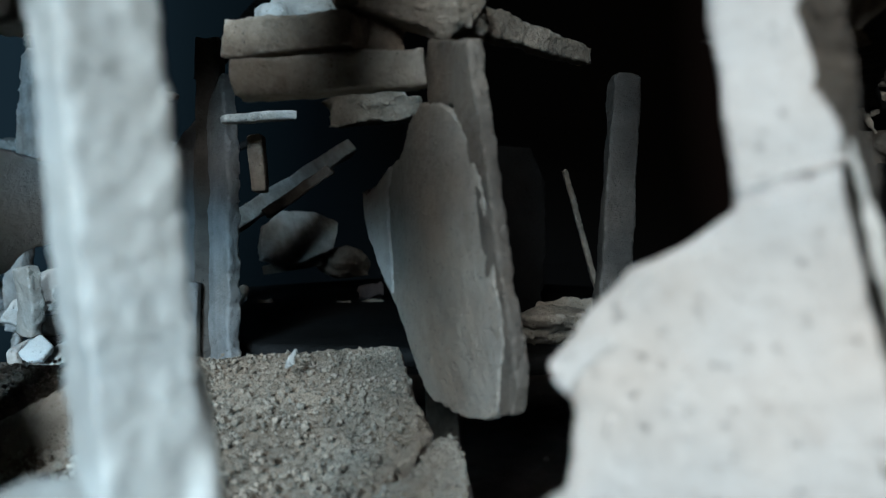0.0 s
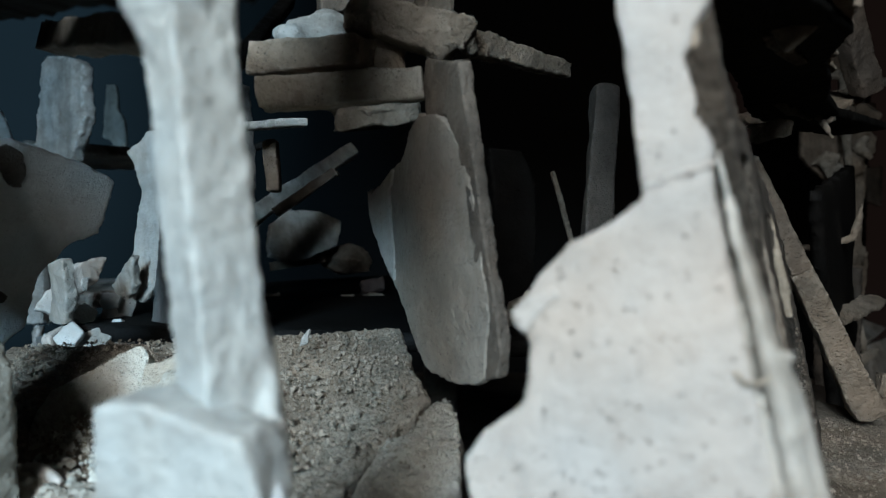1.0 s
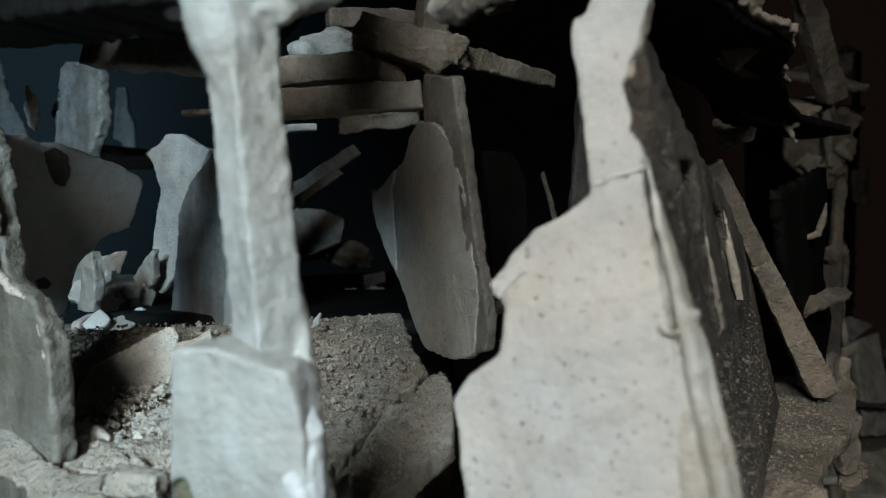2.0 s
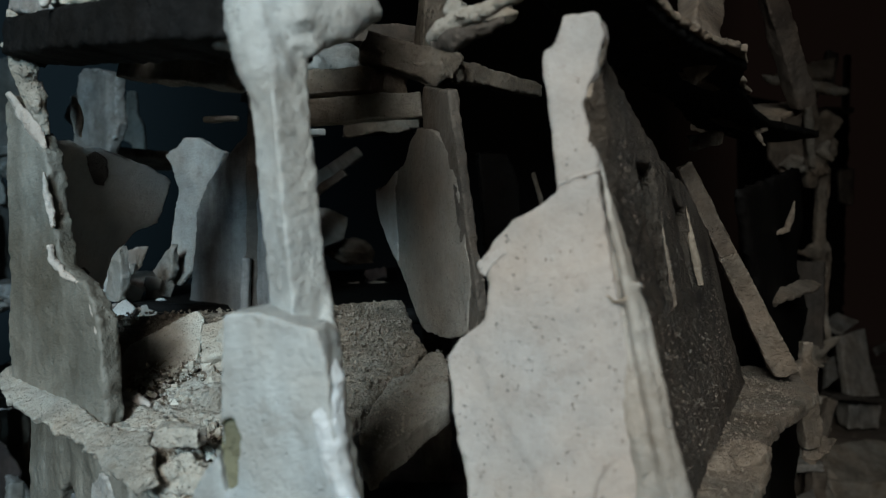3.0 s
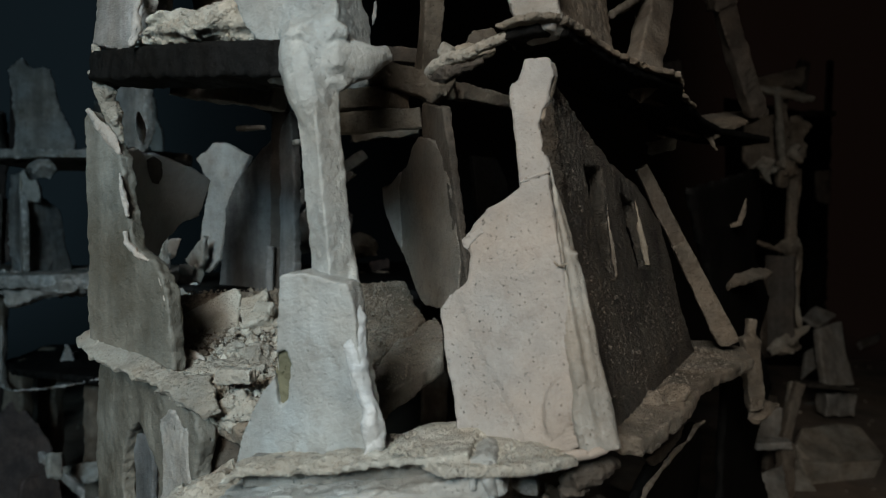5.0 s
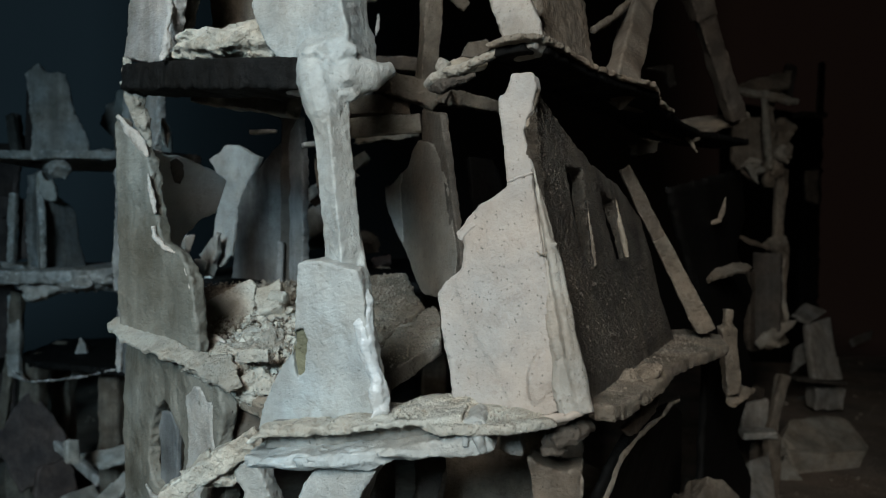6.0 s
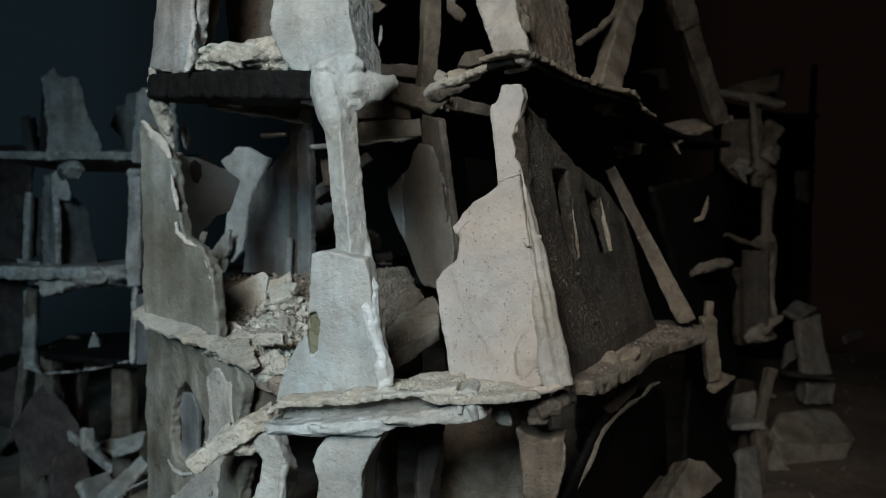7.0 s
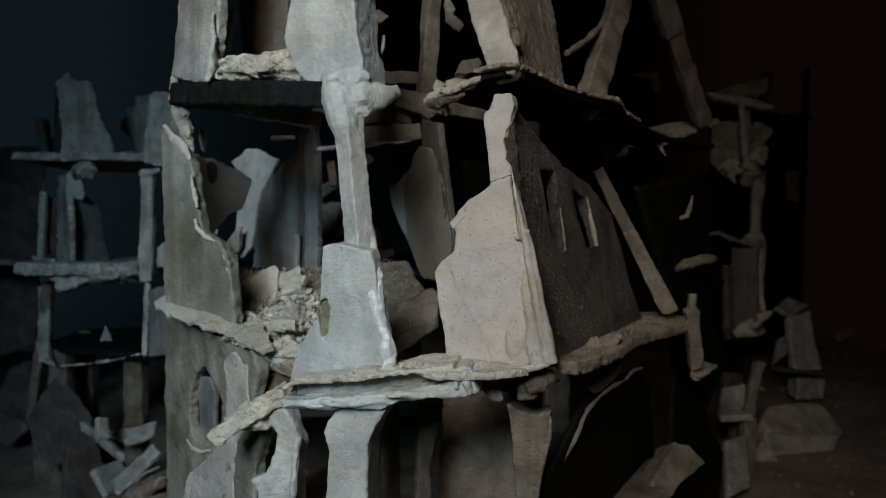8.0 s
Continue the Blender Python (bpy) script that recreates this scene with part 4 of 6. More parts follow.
clay(house, "rear_beam", [beam_solid((-0.0668, 0.34, 0.5994), (-0.0124, 0.36, 0.6041), 0.012, 0.016)], UMBER)
clay(house, "rear_flake", [slab_solid((0.0368, 0.29, 0.5993), (70, 0, 15), [(-0.0147, -0.007), (-0.0071, 0.0054), (0.0085, 0.0102), (0.0121, 0.0045), (0.0079, -0.0041), (-0.0064, -0.0087)], 0.012, 0.001)], BROWN, voxel=0.0011, lumps=0.002)
clay(house, "rear_shard", [slab_solid((0.0213, 0.33, 0.6606), (90, 0, 10), [(-0.0069, 0.0181), (-0.0014, 0.0109), (0.0041, 0.0027), (-0.0003, -0.0008), (0.0119, -0.0109), (0.0064, -0.0177), (-0.0058, -0.0087), (-0.008, 0.0062)], 0.004, 0.001)], LOAM2, voxel=0.001)
clay(house, "rear_shard", [slab_solid((-0.0453, 0.33, 0.6316), (90, 0, 0), [(-0.0008, 0.0086), (0.0014, 0.0086), (0.0024, -0.0054), (-0.003, -0.0119)], 0.003)], BONE)
clay(house, "rear_plate", [slab_solid((-0.0572, 0.34, 0.6614), (75, 0, 10), [(-0.0159, 0.0055), (-0.0039, 0.0039), (0.006, 0.0058), (0.018, 0.0004), (0.0101, -0.0076), (-0.014, -0.0079)], 0.005, 0.0012)], LOAM, voxel=0.001, lumps=0.002)
left_sheet = clay(house, "left_wall", [slab_solid((-0.181, 0.1983, 0.4538), (89, 0, -31.7), [(-0.0347, 0.0819), (-0.0388, 0.0751), (-0.0371, 0.0458), (-0.0344, 0.0008), (-0.0333, -0.0306), (-0.0329, -0.0656), (-0.0054, -0.0714), (0.0466, -0.0824), (0.0476, -0.0658), (0.0449, -0.0411), (0.0411, -0.0267), (0.0311, -0.0114), (0.0121, -0.0029), (0.0068, 0.0126), (0.0027, 0.0243), (-0.0016, 0.0505), (-0.0103, 0.0584), (-0.0219, 0.0645)], 0.009)], STAIN, lumps=0.0009, grit=0.0008, label='left wall sheet, torn at its edge')
clay(left_sheet, "torn_edge", [tube_solid([(-0.1804, 0.196, 0.4941), (-0.179, 0.195, 0.4853), (-0.1773, 0.195, 0.4774), (-0.1748, 0.194, 0.4679)], (0.0012, 0.002, 0.0024, 0.0012)),
    tube_solid([(-0.1759, 0.193, 0.4592), (-0.1741, 0.192, 0.4527), (-0.1683, 0.19, 0.4462), (-0.157, 0.185, 0.4421)], (0.0014, 0.0024, 0.0024, 0.001)),
    tube_solid([(-0.1538, 0.182, 0.4379), (-0.1489, 0.179, 0.4282), (-0.1461, 0.178, 0.4195), (-0.1437, 0.176, 0.4092)], (0.0008, 0.0014, 0.0012, 0.0008)),
    tube_solid([(-0.1438, 0.176, 0.404), (-0.1431, 0.176, 0.3935)], (0.001, 0.0006))], PALE, voxel=0.0008, lumps=0.003, grit=0.002)
clay(house, "hanging_crust", [tube_solid([(-0.1902, 0.192, 0.566), (-0.1924, 0.192, 0.5596), (-0.1889, 0.192, 0.551), (-0.1916, 0.193, 0.5427), (-0.1871, 0.194, 0.5357), (-0.1838, 0.196, 0.5245), (-0.179, 0.198, 0.5103)], (0.0032, 0.003, 0.0048, 0.0036, 0.0056, 0.0046, 0.0022), flat=0.7),
    lump_solid((-0.1831, 0.19, 0.5392), (0.0046, 0.003, 0.004), 0.6),
    lump_solid((-0.1818, 0.194, 0.5278), (0.004, 0.003, 0.007), 0.6),
    lump_solid((-0.1902, 0.19, 0.5492), (0.004, 0.003, 0.003), 0.6)], LOAM2, voxel=0.0011, lumps=0.004, grit=0.002, label='ragged crust hanging from the slab corner')
clay(house, "hanging_sliver", [slab_solid((-0.1843, 0.23, 0.5253), (90, 0, 0), [(-0.0019, 0.0102), (0.0004, 0.0098), (0.0031, -0.0007), (0.0026, -0.0116), (-0.0013, -0.0085), (-0.0028, 0.0008)], 0.003, 0.0008)], BONE, voxel=0.0009)
clay(left_sheet, "wall_crest", [tube_solid([(-0.209, 0.216, 0.5341), (-0.2003, 0.212, 0.5238), (-0.1897, 0.206, 0.5151), (-0.1826, 0.202, 0.5046)], (0.002, 0.0042, 0.0046, 0.002), flat=0.6)], PALE, voxel=0.0011, lumps=0.003, grit=0.002)
clay(house, "left_ledge", [slab_solid((-0.159, 0.1741, 0.3828), (32.3, -10.9, -6.8), [(-0.0613, 0.0419), (-0.059, 0.0489), (-0.0505, 0.0518), (-0.0399, 0.045), (-0.0165, 0.0245), (0.009, 0.0032), (0.0277, -0.0086), (0.0448, -0.014), (0.0563, -0.0391), (0.0487, -0.0434), (0.0369, -0.034), (0.031, -0.0307), (0.0247, -0.0249), (0.0182, -0.0198), (0.0108, -0.0127), (0.0024, -0.0077), (-0.0066, -0.0016), (-0.0164, 0.0057), (-0.0252, 0.0103), (-0.0422, 0.0229), (-0.053, 0.0316)], 0.0042, 0.0022),
    lump_solid((-0.202, 0.215, 0.3852), (0.005, 0.005, 0.0022), 0.5),
    lump_solid((-0.1814, 0.2, 0.3801), (0.005, 0.005, 0.0022), 0.5),
    lump_solid((-0.1619, 0.185, 0.3762), (0.005, 0.005, 0.0022), 0.5),
    lump_solid((-0.1457, 0.172, 0.3721), (0.005, 0.005, 0.0022), 0.5),
    lump_solid((-0.1633, 0.195, 0.3811), (0.005, 0.005, 0.0022), 0.5),
    lump_solid((-0.1454, 0.182, 0.3763), (0.005, 0.005, 0.0022), 0.5),
    lump_solid((-0.1341, 0.165, 0.3701), (0.005, 0.005, 0.0022), 0.5)], LOAM2, voxel=0.001, grit=0.0018, lumps=0.0014, label='broken floor ledge of the left wall')
lower_sheet = clay(house, "left_lower_wall", [slab_solid((-0.1586, 0.1871, 0.3124), (90, 0, -45.9), [(-0.091, 0.0653), (-0.0398, 0.0619), (0.0089, 0.0596), (0.0516, 0.0569), (0.0609, 0.0409), (0.0544, 0.0223), (0.0635, -0.0012), (0.057, -0.0262), (0.0514, -0.0952), (-0.1004, -0.1492), (-0.0964, -0.0745), (-0.0992, 0.022)], 0.009, holes=[[(-0.0384, 0.0253), (-0.024, 0.0319), (-0.0047, 0.0227), (0.0063, 0.0109), (0.0042, -0.0098), (-0.0016, -0.0247), (-0.021, -0.0309), (-0.0435, -0.0265), (-0.0518, -0.0123), (-0.0471, 0.009)]])], STAIN, lumps=0.0025, grit=0.0014, label='lower left wall with a ragged window hole')
clay(lower_sheet, "hole_sill", [tube_solid([(-0.1962, 0.2245, 0.2813), (-0.1889, 0.2169, 0.2773), (-0.1775, 0.2052, 0.2775), (-0.1666, 0.1939, 0.282)], (0.0008, 0.0018, 0.002, 0.0012))], BONE, voxel=0.0009, lumps=0.001, smooth=2)
clay(lower_sheet, "plaster_skin", [slab_solid((-0.1593, 0.1864, 0.3124), (90, 0, -45.9), [(0.0106, 0.0429), (0.0278, 0.0493), (0.0519, 0.0419), (0.0485, 0.0216), (0.0546, 0.0084), (0.032, -0.0128), (0.0248, -0.0471), (0.0278, -0.0772), (-0.0691, -0.1093), (-0.0551, -0.0635), (-0.0144, -0.0355), (0.0097, -0.018), (0.0154, 0.0155)], 0.005, 0.0026)], BONE, voxel=0.0012, lumps=0.0024, grit=0.0012, smooth=2, label='paler plaster skin left on the lower wall')
clay(lower_sheet, "hole_pane", [slab_solid((-0.1773, 0.215, 0.3047), (90, 0, -46), [(-0.0179, 0.0285), (0.0087, 0.0307), (0.0164, 0.0177), (0.014, -0.0138), (0.0039, -0.0296), (-0.0147, -0.033), (-0.012, -0.001)], 0.004, 0.001)], WASH, lumps=0.001, label='greyed pane standing inside the hole')
clay(house, "arm", [beam_solid((-0.1361, 0.118, 0.3163), (-0.1151, 0.117, 0.3314), 0.011, 0.014, jag=0.2),
    beam_solid((-0.1188, 0.117, 0.3291), (-0.0889, 0.112, 0.348), 0.011, 0.014, jag=0.2),
    lump_solid((-0.1123, 0.12, 0.3268), (0.016, 0.006, 0.006), 0.6)], GRIT, voxel=0.0011, lumps=0.0035, grit=0.0028, label='stubby rough arm of clay under the ledge')
clay(house, "mortar_flow", [slab_solid((-0.1282, 0.1641, 0.3575), (81.7, 0, -33.3), [(-0.0354, 0.0247), (-0.0114, 0.024), (0.0165, 0.0263), (0.0219, 0.0101), (0.0298, 0.004), (0.0162, -0.0064), (0.0068, -0.0181), (0.0042, -0.0329), (-0.0065, -0.0352), (-0.0118, -0.0107), (-0.0097, 0.0054), (-0.0275, 0.0113)], 0.007, 0.0016),
    lump_solid((-0.1033, 0.15, 0.3629), (0.01, 0.006, 0.006), 0.6)], MORTAR, lumps=0.002, grit=0.0012, voxel=0.0011, label='smeared clay flow below the rubble')
clay(house, "gap_plate", [slab_solid((-0.1119, 0.16, 0.3405), (90, 0, 0), [(-0.0112, 0.0126), (0.017, 0.0126), (0.0169, -0.0037), (-0.0073, -0.0138), (-0.0154, -0.0077)], 0.008)], BROWN)
grey_pane = clay(house, "pane", [slab_solid((-0.1838, 0.2741, 0.4751), (111.2, 0, 66), [(-0.0475, 0.0383), (-0.0338, 0.0386), (-0.0198, 0.038), (-0.0006, 0.0332), (0.0239, 0.0282), (0.0336, 0.024), (0.0327, 0.0146), (0.0308, -0.0039), (0.0154, -0.0106), (0.0041, -0.0272), (0.0045, -0.0523), (-0.0092, -0.0637), (-0.0166, -0.0671)], 0.005)], SLATE, lumps=0.0008, grit=0.0002, label='smooth grey leaning pane with dark glaze spots')
clay(grey_pane, "glaze_spot", [slab_solid((-0.1827, 0.2505, 0.5001), (111.2, 0, 66), [(-0.0079, 0.0069), (-0.0038, 0.0104), (0.0037, 0.0063), (0.0076, -0.0029), (0.0062, -0.0099), (-0.0002, -0.0092), (-0.0051, -0.0021)], 0.001)], DUSK, voxel=0.0007, lumps=0, grit=0)
clay(grey_pane, "glaze_spot", [slab_solid((-0.1999, 0.267, 0.4424), (111.2, 0, 66), [(-0.0051, 0.0021), (-0.0012, 0.004), (0.0044, 0.0006), (0.0038, -0.0035), (-0.0017, -0.0032)], 0.001)], DUSK, voxel=0.0007, lumps=0, grit=0)
clay(house, "standing_shard", [slab_solid((-0.2064, 0.4442, 0.4959), (90, 0, -29.8), [(-0.0287, 0.0354), (-0.013, 0.0432), (-0.0048, 0.0496), (0.0127, 0.0473), (0.0282, 0.0396), (0.0434, 0.0349), (0.0342, 0.0226), (0.028, 0.0106), (0.0178, -0.002), (0.013, -0.016), (0.008, -0.0387), (0.003, -0.0616), (-0.0141, -0.0757), (-0.0273, -0.0702), (-0.0424, -0.0658), (-0.0389, -0.0587), (-0.0255, -0.0573), (-0.022, -0.0386), (-0.0184, -0.0155), (-0.0117, 0.0046), (-0.0205, 0.0251)], 0.007, 0.0012)], BONE, lumps=0.002, label='tall pale shard standing on end')
clay(house, "rear_wall", [slab_solid((-0.1519, 0.3835, 0.4821), (90, 0, -36.3), [(0.0434, 0.0779), (0.0263, 0.0593), (0.0086, 0.0484), (-0.0099, 0.0355), (-0.0291, 0.0222), (-0.0443, -0.0007), (-0.0463, -0.0302), (-0.0566, -0.0828), (-0.0035, -0.0857), (0.0471, -0.0823), (0.0478, 0.0286)], 0.008)], WASH, lumps=0.0015, label='stained dark rear wall sheet')
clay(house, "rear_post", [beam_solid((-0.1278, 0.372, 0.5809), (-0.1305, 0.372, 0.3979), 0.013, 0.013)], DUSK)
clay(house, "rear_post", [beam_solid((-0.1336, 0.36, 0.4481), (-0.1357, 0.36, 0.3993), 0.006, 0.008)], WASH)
clay(house, "rear_shelf", [beam_solid((-0.1193, 0.5, 0.6564), (-0.1502, 0.42, 0.5715), 0.01, 0.01)], NEARBLACK)

# loose pieces lying on the inner floor
clay(None, "stone_block", [slab_solid((-0.1436, 0.2468, 0.4007), (53.8, 0, 3.1), [(0.0092, 0.0265), (0.013, 0.0247), (0.0156, 0.0196), (0.0159, -0.0003), (0.0167, -0.0153), (0.0105, -0.0236), (-0.0004, -0.0291), (-0.0236, -0.0288), (-0.0265, -0.0078), (-0.0221, 0.0049), (-0.0079, 0.0138), (0.0015, 0.0222)], 0.026, 0.001)], GRIT, label='pale angular stone block resting on the inner floor', category='stone', group='', lumps=0.0015, grit=0.0014)
clay(None, "stone_block", [beam_solid((-0.1147, 0.255, 0.4122), (-0.1092, 0.235, 0.3953), 0.018, 0.02)], GRIT, label='small pale broken block on the rubble floor', category='stone', group='', lumps=0.004, grit=0.002)
clay(None, "rubble_stick", [beam_solid((-0.1087, 0.148, 0.3856), (-0.0878, 0.142, 0.3856), 0.008, 0.008)], MORTAR, label='short broken clay stick on the rubble', category='broken stick', group='', lumps=0.003)
clay(None, "rubble_stick", [tube_solid([(-0.1478, 0.2, 0.3881), (-0.1419, 0.198, 0.3878), (-0.1361, 0.196, 0.3863), (-0.1304, 0.194, 0.3845)], (0.0022, 0.003, 0.003, 0.0022))], PALE, label='short pale clay stick on the rubble', category='broken stick', group='', lumps=0.002)
clay(None, "rubble_stick", [tube_solid([(-0.1133, 0.24, 0.4104), (-0.1008, 0.235, 0.4092)], (0.005, 0.005))], GRIT, label='short broken clay stick on the rubble', category='broken stick', group='', lumps=0.002)
clay(inner_ground, "rubble_crust", [lump_solid((-0.1466, 0.2, 0.3801), (0.016, 0.012, 0.006), 0.7),
    lump_solid((-0.113, 0.215, 0.3852), (0.016, 0.014, 0.006), 0.7),
    lump_solid((-0.1113, 0.245, 0.3973), (0.012, 0.012, 0.007), 0.7),
    lump_solid((-0.1179, 0.19, 0.3806), (0.02, 0.014, 0.006), 0.7),
    lump_solid((-0.0963, 0.15, 0.3685), (0.014, 0.008, 0.007), 0.7),
    lump_solid((-0.1296, 0.18, 0.3768), (0.018, 0.012, 0.005), 0.7),
    lump_solid((-0.1019, 0.205, 0.3839), (0.008, 0.012, 0.008), 0.7),
    lump_solid((-0.1233, 0.262, 0.4059), (0.014, 0.01, 0.006), 0.7),
    lump_solid((-0.1251, 0.168, 0.3708), (0.016, 0.01, 0.004), 0.7)], MORTAR, voxel=0.001, lumps=0.004, grit=0.0036, label='cemented crust of cream rubble')
clay(None, "wall_shard", [slab_solid((-0.5369, 0.9481, 0.6569), (90, 0, 14.9), [(-0.0203, 0.0485), (0.0085, 0.0544), (0.0253, 0.0471), (0.0216, -0.0077), (0.0163, -0.0794), (-0.0245, -0.0614), (-0.0261, -0.0016)], 0.012)], GREY, label='flat grey wall shard standing behind the pane', category='shard', group='', voxel=0.003)
clay(None, "wall_shard", [slab_solid((-0.5008, 1, 0.6367), (90, 0, 0), [(-0.0138, 0.0629), (0.0021, 0.063), (0.0035, 0.0252), (0.0139, 0.0076), (0.0167, -0.0567), (0.0043, -0.0603), (-0.0068, -0.0232), (-0.02, -0.0188)], 0.012)], GREY, label='narrow grey wall shard standing behind the pane', category='shard', group='', voxel=0.003)
clay(None, "wall_shard", [slab_solid((-0.2482, 0.4311, 0.4411), (78, 0, 74), [(-0.0155, 0.002), (0.0023, 0.0116), (0.025, 0.013), (0.0123, -0.0038), (-0.0033, -0.0119), (-0.0182, -0.0099)], 0.007)], PALE, label='small broken clay shard heaped behind the pane', category='shard', group='shards heaped inside', lumps=0.003)
clay(None, "wall_shard", [slab_solid((-0.2253, 0.4394, 0.4359), (102, 0, -38), [(-0.0183, -0.0012), (0.0044, 0.0127), (0.02, 0.0214), (0.012, -0.002), (-0.0053, -0.0203), (-0.0145, -0.0121)], 0.007)], GREY, label='small broken clay shard heaped behind the pane', category='shard', group='shards heaped inside', lumps=0.003)
clay(None, "wall_shard", [slab_solid((-0.2278, 0.4352, 0.4084), (78, 0, 70.3), [(-0.0045, 0.0177), (0.0053, 0.019), (0.0082, -0.0091), (-0.0005, -0.0163), (-0.0082, -0.011)], 0.007)], PALE, label='small broken clay shard heaped behind the pane', category='shard', group='shards heaped inside', lumps=0.003)
clay(None, "wall_shard", [slab_solid((-0.2385, 0.3796, 0.4346), (102, 0, -38.2), [(-0.0021, 0.0202), (0.019, 0.0218), (0.0116, -0.0036), (-0.0007, -0.0217), (-0.0226, -0.0215), (-0.0071, 0.003)], 0.007)], GREY, label='small broken clay shard heaped behind the pane', category='shard', group='shards heaped inside', lumps=0.003)
clay(None, "wall_shard", [slab_solid((-0.2392, 0.4047, 0.3963), (78, 0, 75.8), [(-0.021, 0.0116), (0.0151, 0.0189), (0.0208, -0.0024), (0.0114, -0.0172), (-0.0226, -0.0108)], 0.007)], PALE, label='small broken clay shard heaped behind the pane', category='shard', group='shards heaped inside', lumps=0.003)

for at in [(-0.2497, 0.4, 0.4272), (-0.2326, 0.38, 0.4086), (-0.237, 0.41, 0.4176), (-0.2221, 0.39, 0.404), (-0.2313, 0.43, 0.425), (-0.2167, 0.41, 0.4087), (-0.2048, 0.4, 0.4011), (-0.2505, 0.43, 0.4361), (-0.2254, 0.44, 0.4206)]:
    size = rng.uniform(0.007, 0.013)
    ring = [(size * rng.uniform(0.6, 1.2) * math.cos(a), size * rng.uniform(0.5, 1.0) * math.sin(a)) for a in (0.2, 1.3, 2.2, 3.5, 4.4, 5.4)]
    clay(None, "wall_shard", [slab_solid(at, (rng.uniform(40, 120), 0, rng.uniform(-70, 70)), ring, 0.005, 0.0012)], rng.choice((GREY, BONE, SLATE)), voxel=0.0012, lumps=0.001, label="small broken clay shard heaped behind the pane", category="shard", group="shards heaped inside")
clay(house, "diagonal_stick", [beam_solid((-0.1733, 0.5, 0.4686), (-0.0918, 0.66, 0.5568), 0.014, 0.014)], GREY, label='pale stick leaning across the dark interior')
clay(house, "rear_plate", [slab_solid((-0.14, 0.6507, 0.472), (65, 0, 34.6), [(-0.034, 0.0091), (-0.0116, 0.0262), (0.0235, 0.025), (0.0458, 0.0127), (0.0338, -0.0153), (-0.0104, -0.0321), (-0.0406, -0.0227)], 0.01)], GREY)
clay(house, "rear_lump", [lump_solid((-0.1025, 0.7, 0.4425), (0.027, 0.022, 0.017), 0.3),
    beam_solid((-0.1798, 0.68, 0.436), (-0.1225, 0.68, 0.4452), 0.009, 0.016)], BROWN)
clay(house, "rear_chunk", [slab_solid((-0.1739, 0.55, 0.4202), (70, 0, 15), [(-0.0143, -0.0109), (-0.0109, 0.0003), (-0.0018, 0.0077), (0.0103, 0.0113), (0.0139, 0.0064), (0.0072, -0.004), (-0.0038, -0.0103)], 0.012, 0.002)], LOAM2, voxel=0.0014, lumps=0.003, label='pale broken chunk in the dark rear')
clay(house, "rear_chunk", [slab_solid((-0.0675, 0.62, 0.4198), (70, 0, 10), [(-0.0117, 0.0059), (0.0114, 0.0094), (0.0141, -0.0026), (-0.0027, -0.0077), (-0.0109, -0.0049)], 0.01, 0.002)], RUST, voxel=0.0014, lumps=0.003)
clay(house, "rear_chunk", [slab_solid((-0.0639, 0.6, 0.408), (75, 0, 10), [(-0.0138, 0.0035), (0.0013, 0.0063), (0.0155, 0.003), (0.0091, -0.0071), (-0.012, -0.0057)], 0.012, 0.002)], LOAM, voxel=0.0014, lumps=0.003)
clay(house, "rear_stick", [beam_solid((-0.0835, 0.5, 0.5211), (-0.1319, 0.5, 0.4875), 0.008, 0.008)], UMBER, voxel=0.0011, lumps=0.002)
clay(house, "rear_post", [beam_solid((-0.1578, 0.6, 0.4143), (-0.1549, 0.58, 0.3524), 0.014, 0.014)], LOAM2)
clay(house, "rear_post", [beam_solid((-0.088, 0.6, 0.4117), (-0.0824, 0.58, 0.3524), 0.012, 0.014)], LOAM2)
clay(house, "rear_post", [beam_solid((-0.2423, 0.62, 0.5321), (-0.1654, 0.6, 0.5553), 0.006, 0.008)], NEARBLACK)
clay(house, "rear_flake", [slab_solid((-0.0956, 0.8973, 0.3867), (60, 0, 0), [(-0.0207, 0.0223), (0.0236, 0.024), (0.0251, -0.0151), (-0.0147, -0.0273), (-0.0131, -0.0028)], 0.006)], GREY)
clay(house, "rear_plate", [slab_solid((-0.1906, 0.599, 0.4156), (50, 0, 0), [(-0.0125, -0.0045), (-0.0049, 0.0077), (0.0137, 0.0121), (0.0121, -0.0015), (-0.0081, -0.0135)], 0.006)], GREY)
clay(house, "rear_shelf", [beam_solid((-0.1083, 0.33, 0.5296), (-0.0773, 0.35, 0.535), 0.005, 0.01)], GREY)
clay(house, "rear_post", [beam_solid((-0.1001, 0.36, 0.5262), (-0.0973, 0.36, 0.4961), 0.008, 0.01)], BROWN)
clay(house, "rear_plate", [slab_solid((0.0615, 0.5048, 0.478), (90, 0, 20.5), [(-0.023, 0.0615), (0.005, 0.0606), (0.0171, 0.0355), (0.0189, -0.0202), (0.0127, -0.0653), (-0.0111, -0.0664), (-0.0183, -0.0072)], 0.008)], NEARBLACK)
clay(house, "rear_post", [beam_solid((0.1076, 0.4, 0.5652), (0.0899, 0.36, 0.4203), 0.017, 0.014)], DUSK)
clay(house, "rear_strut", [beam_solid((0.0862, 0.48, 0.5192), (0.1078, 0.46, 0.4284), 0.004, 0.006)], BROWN)
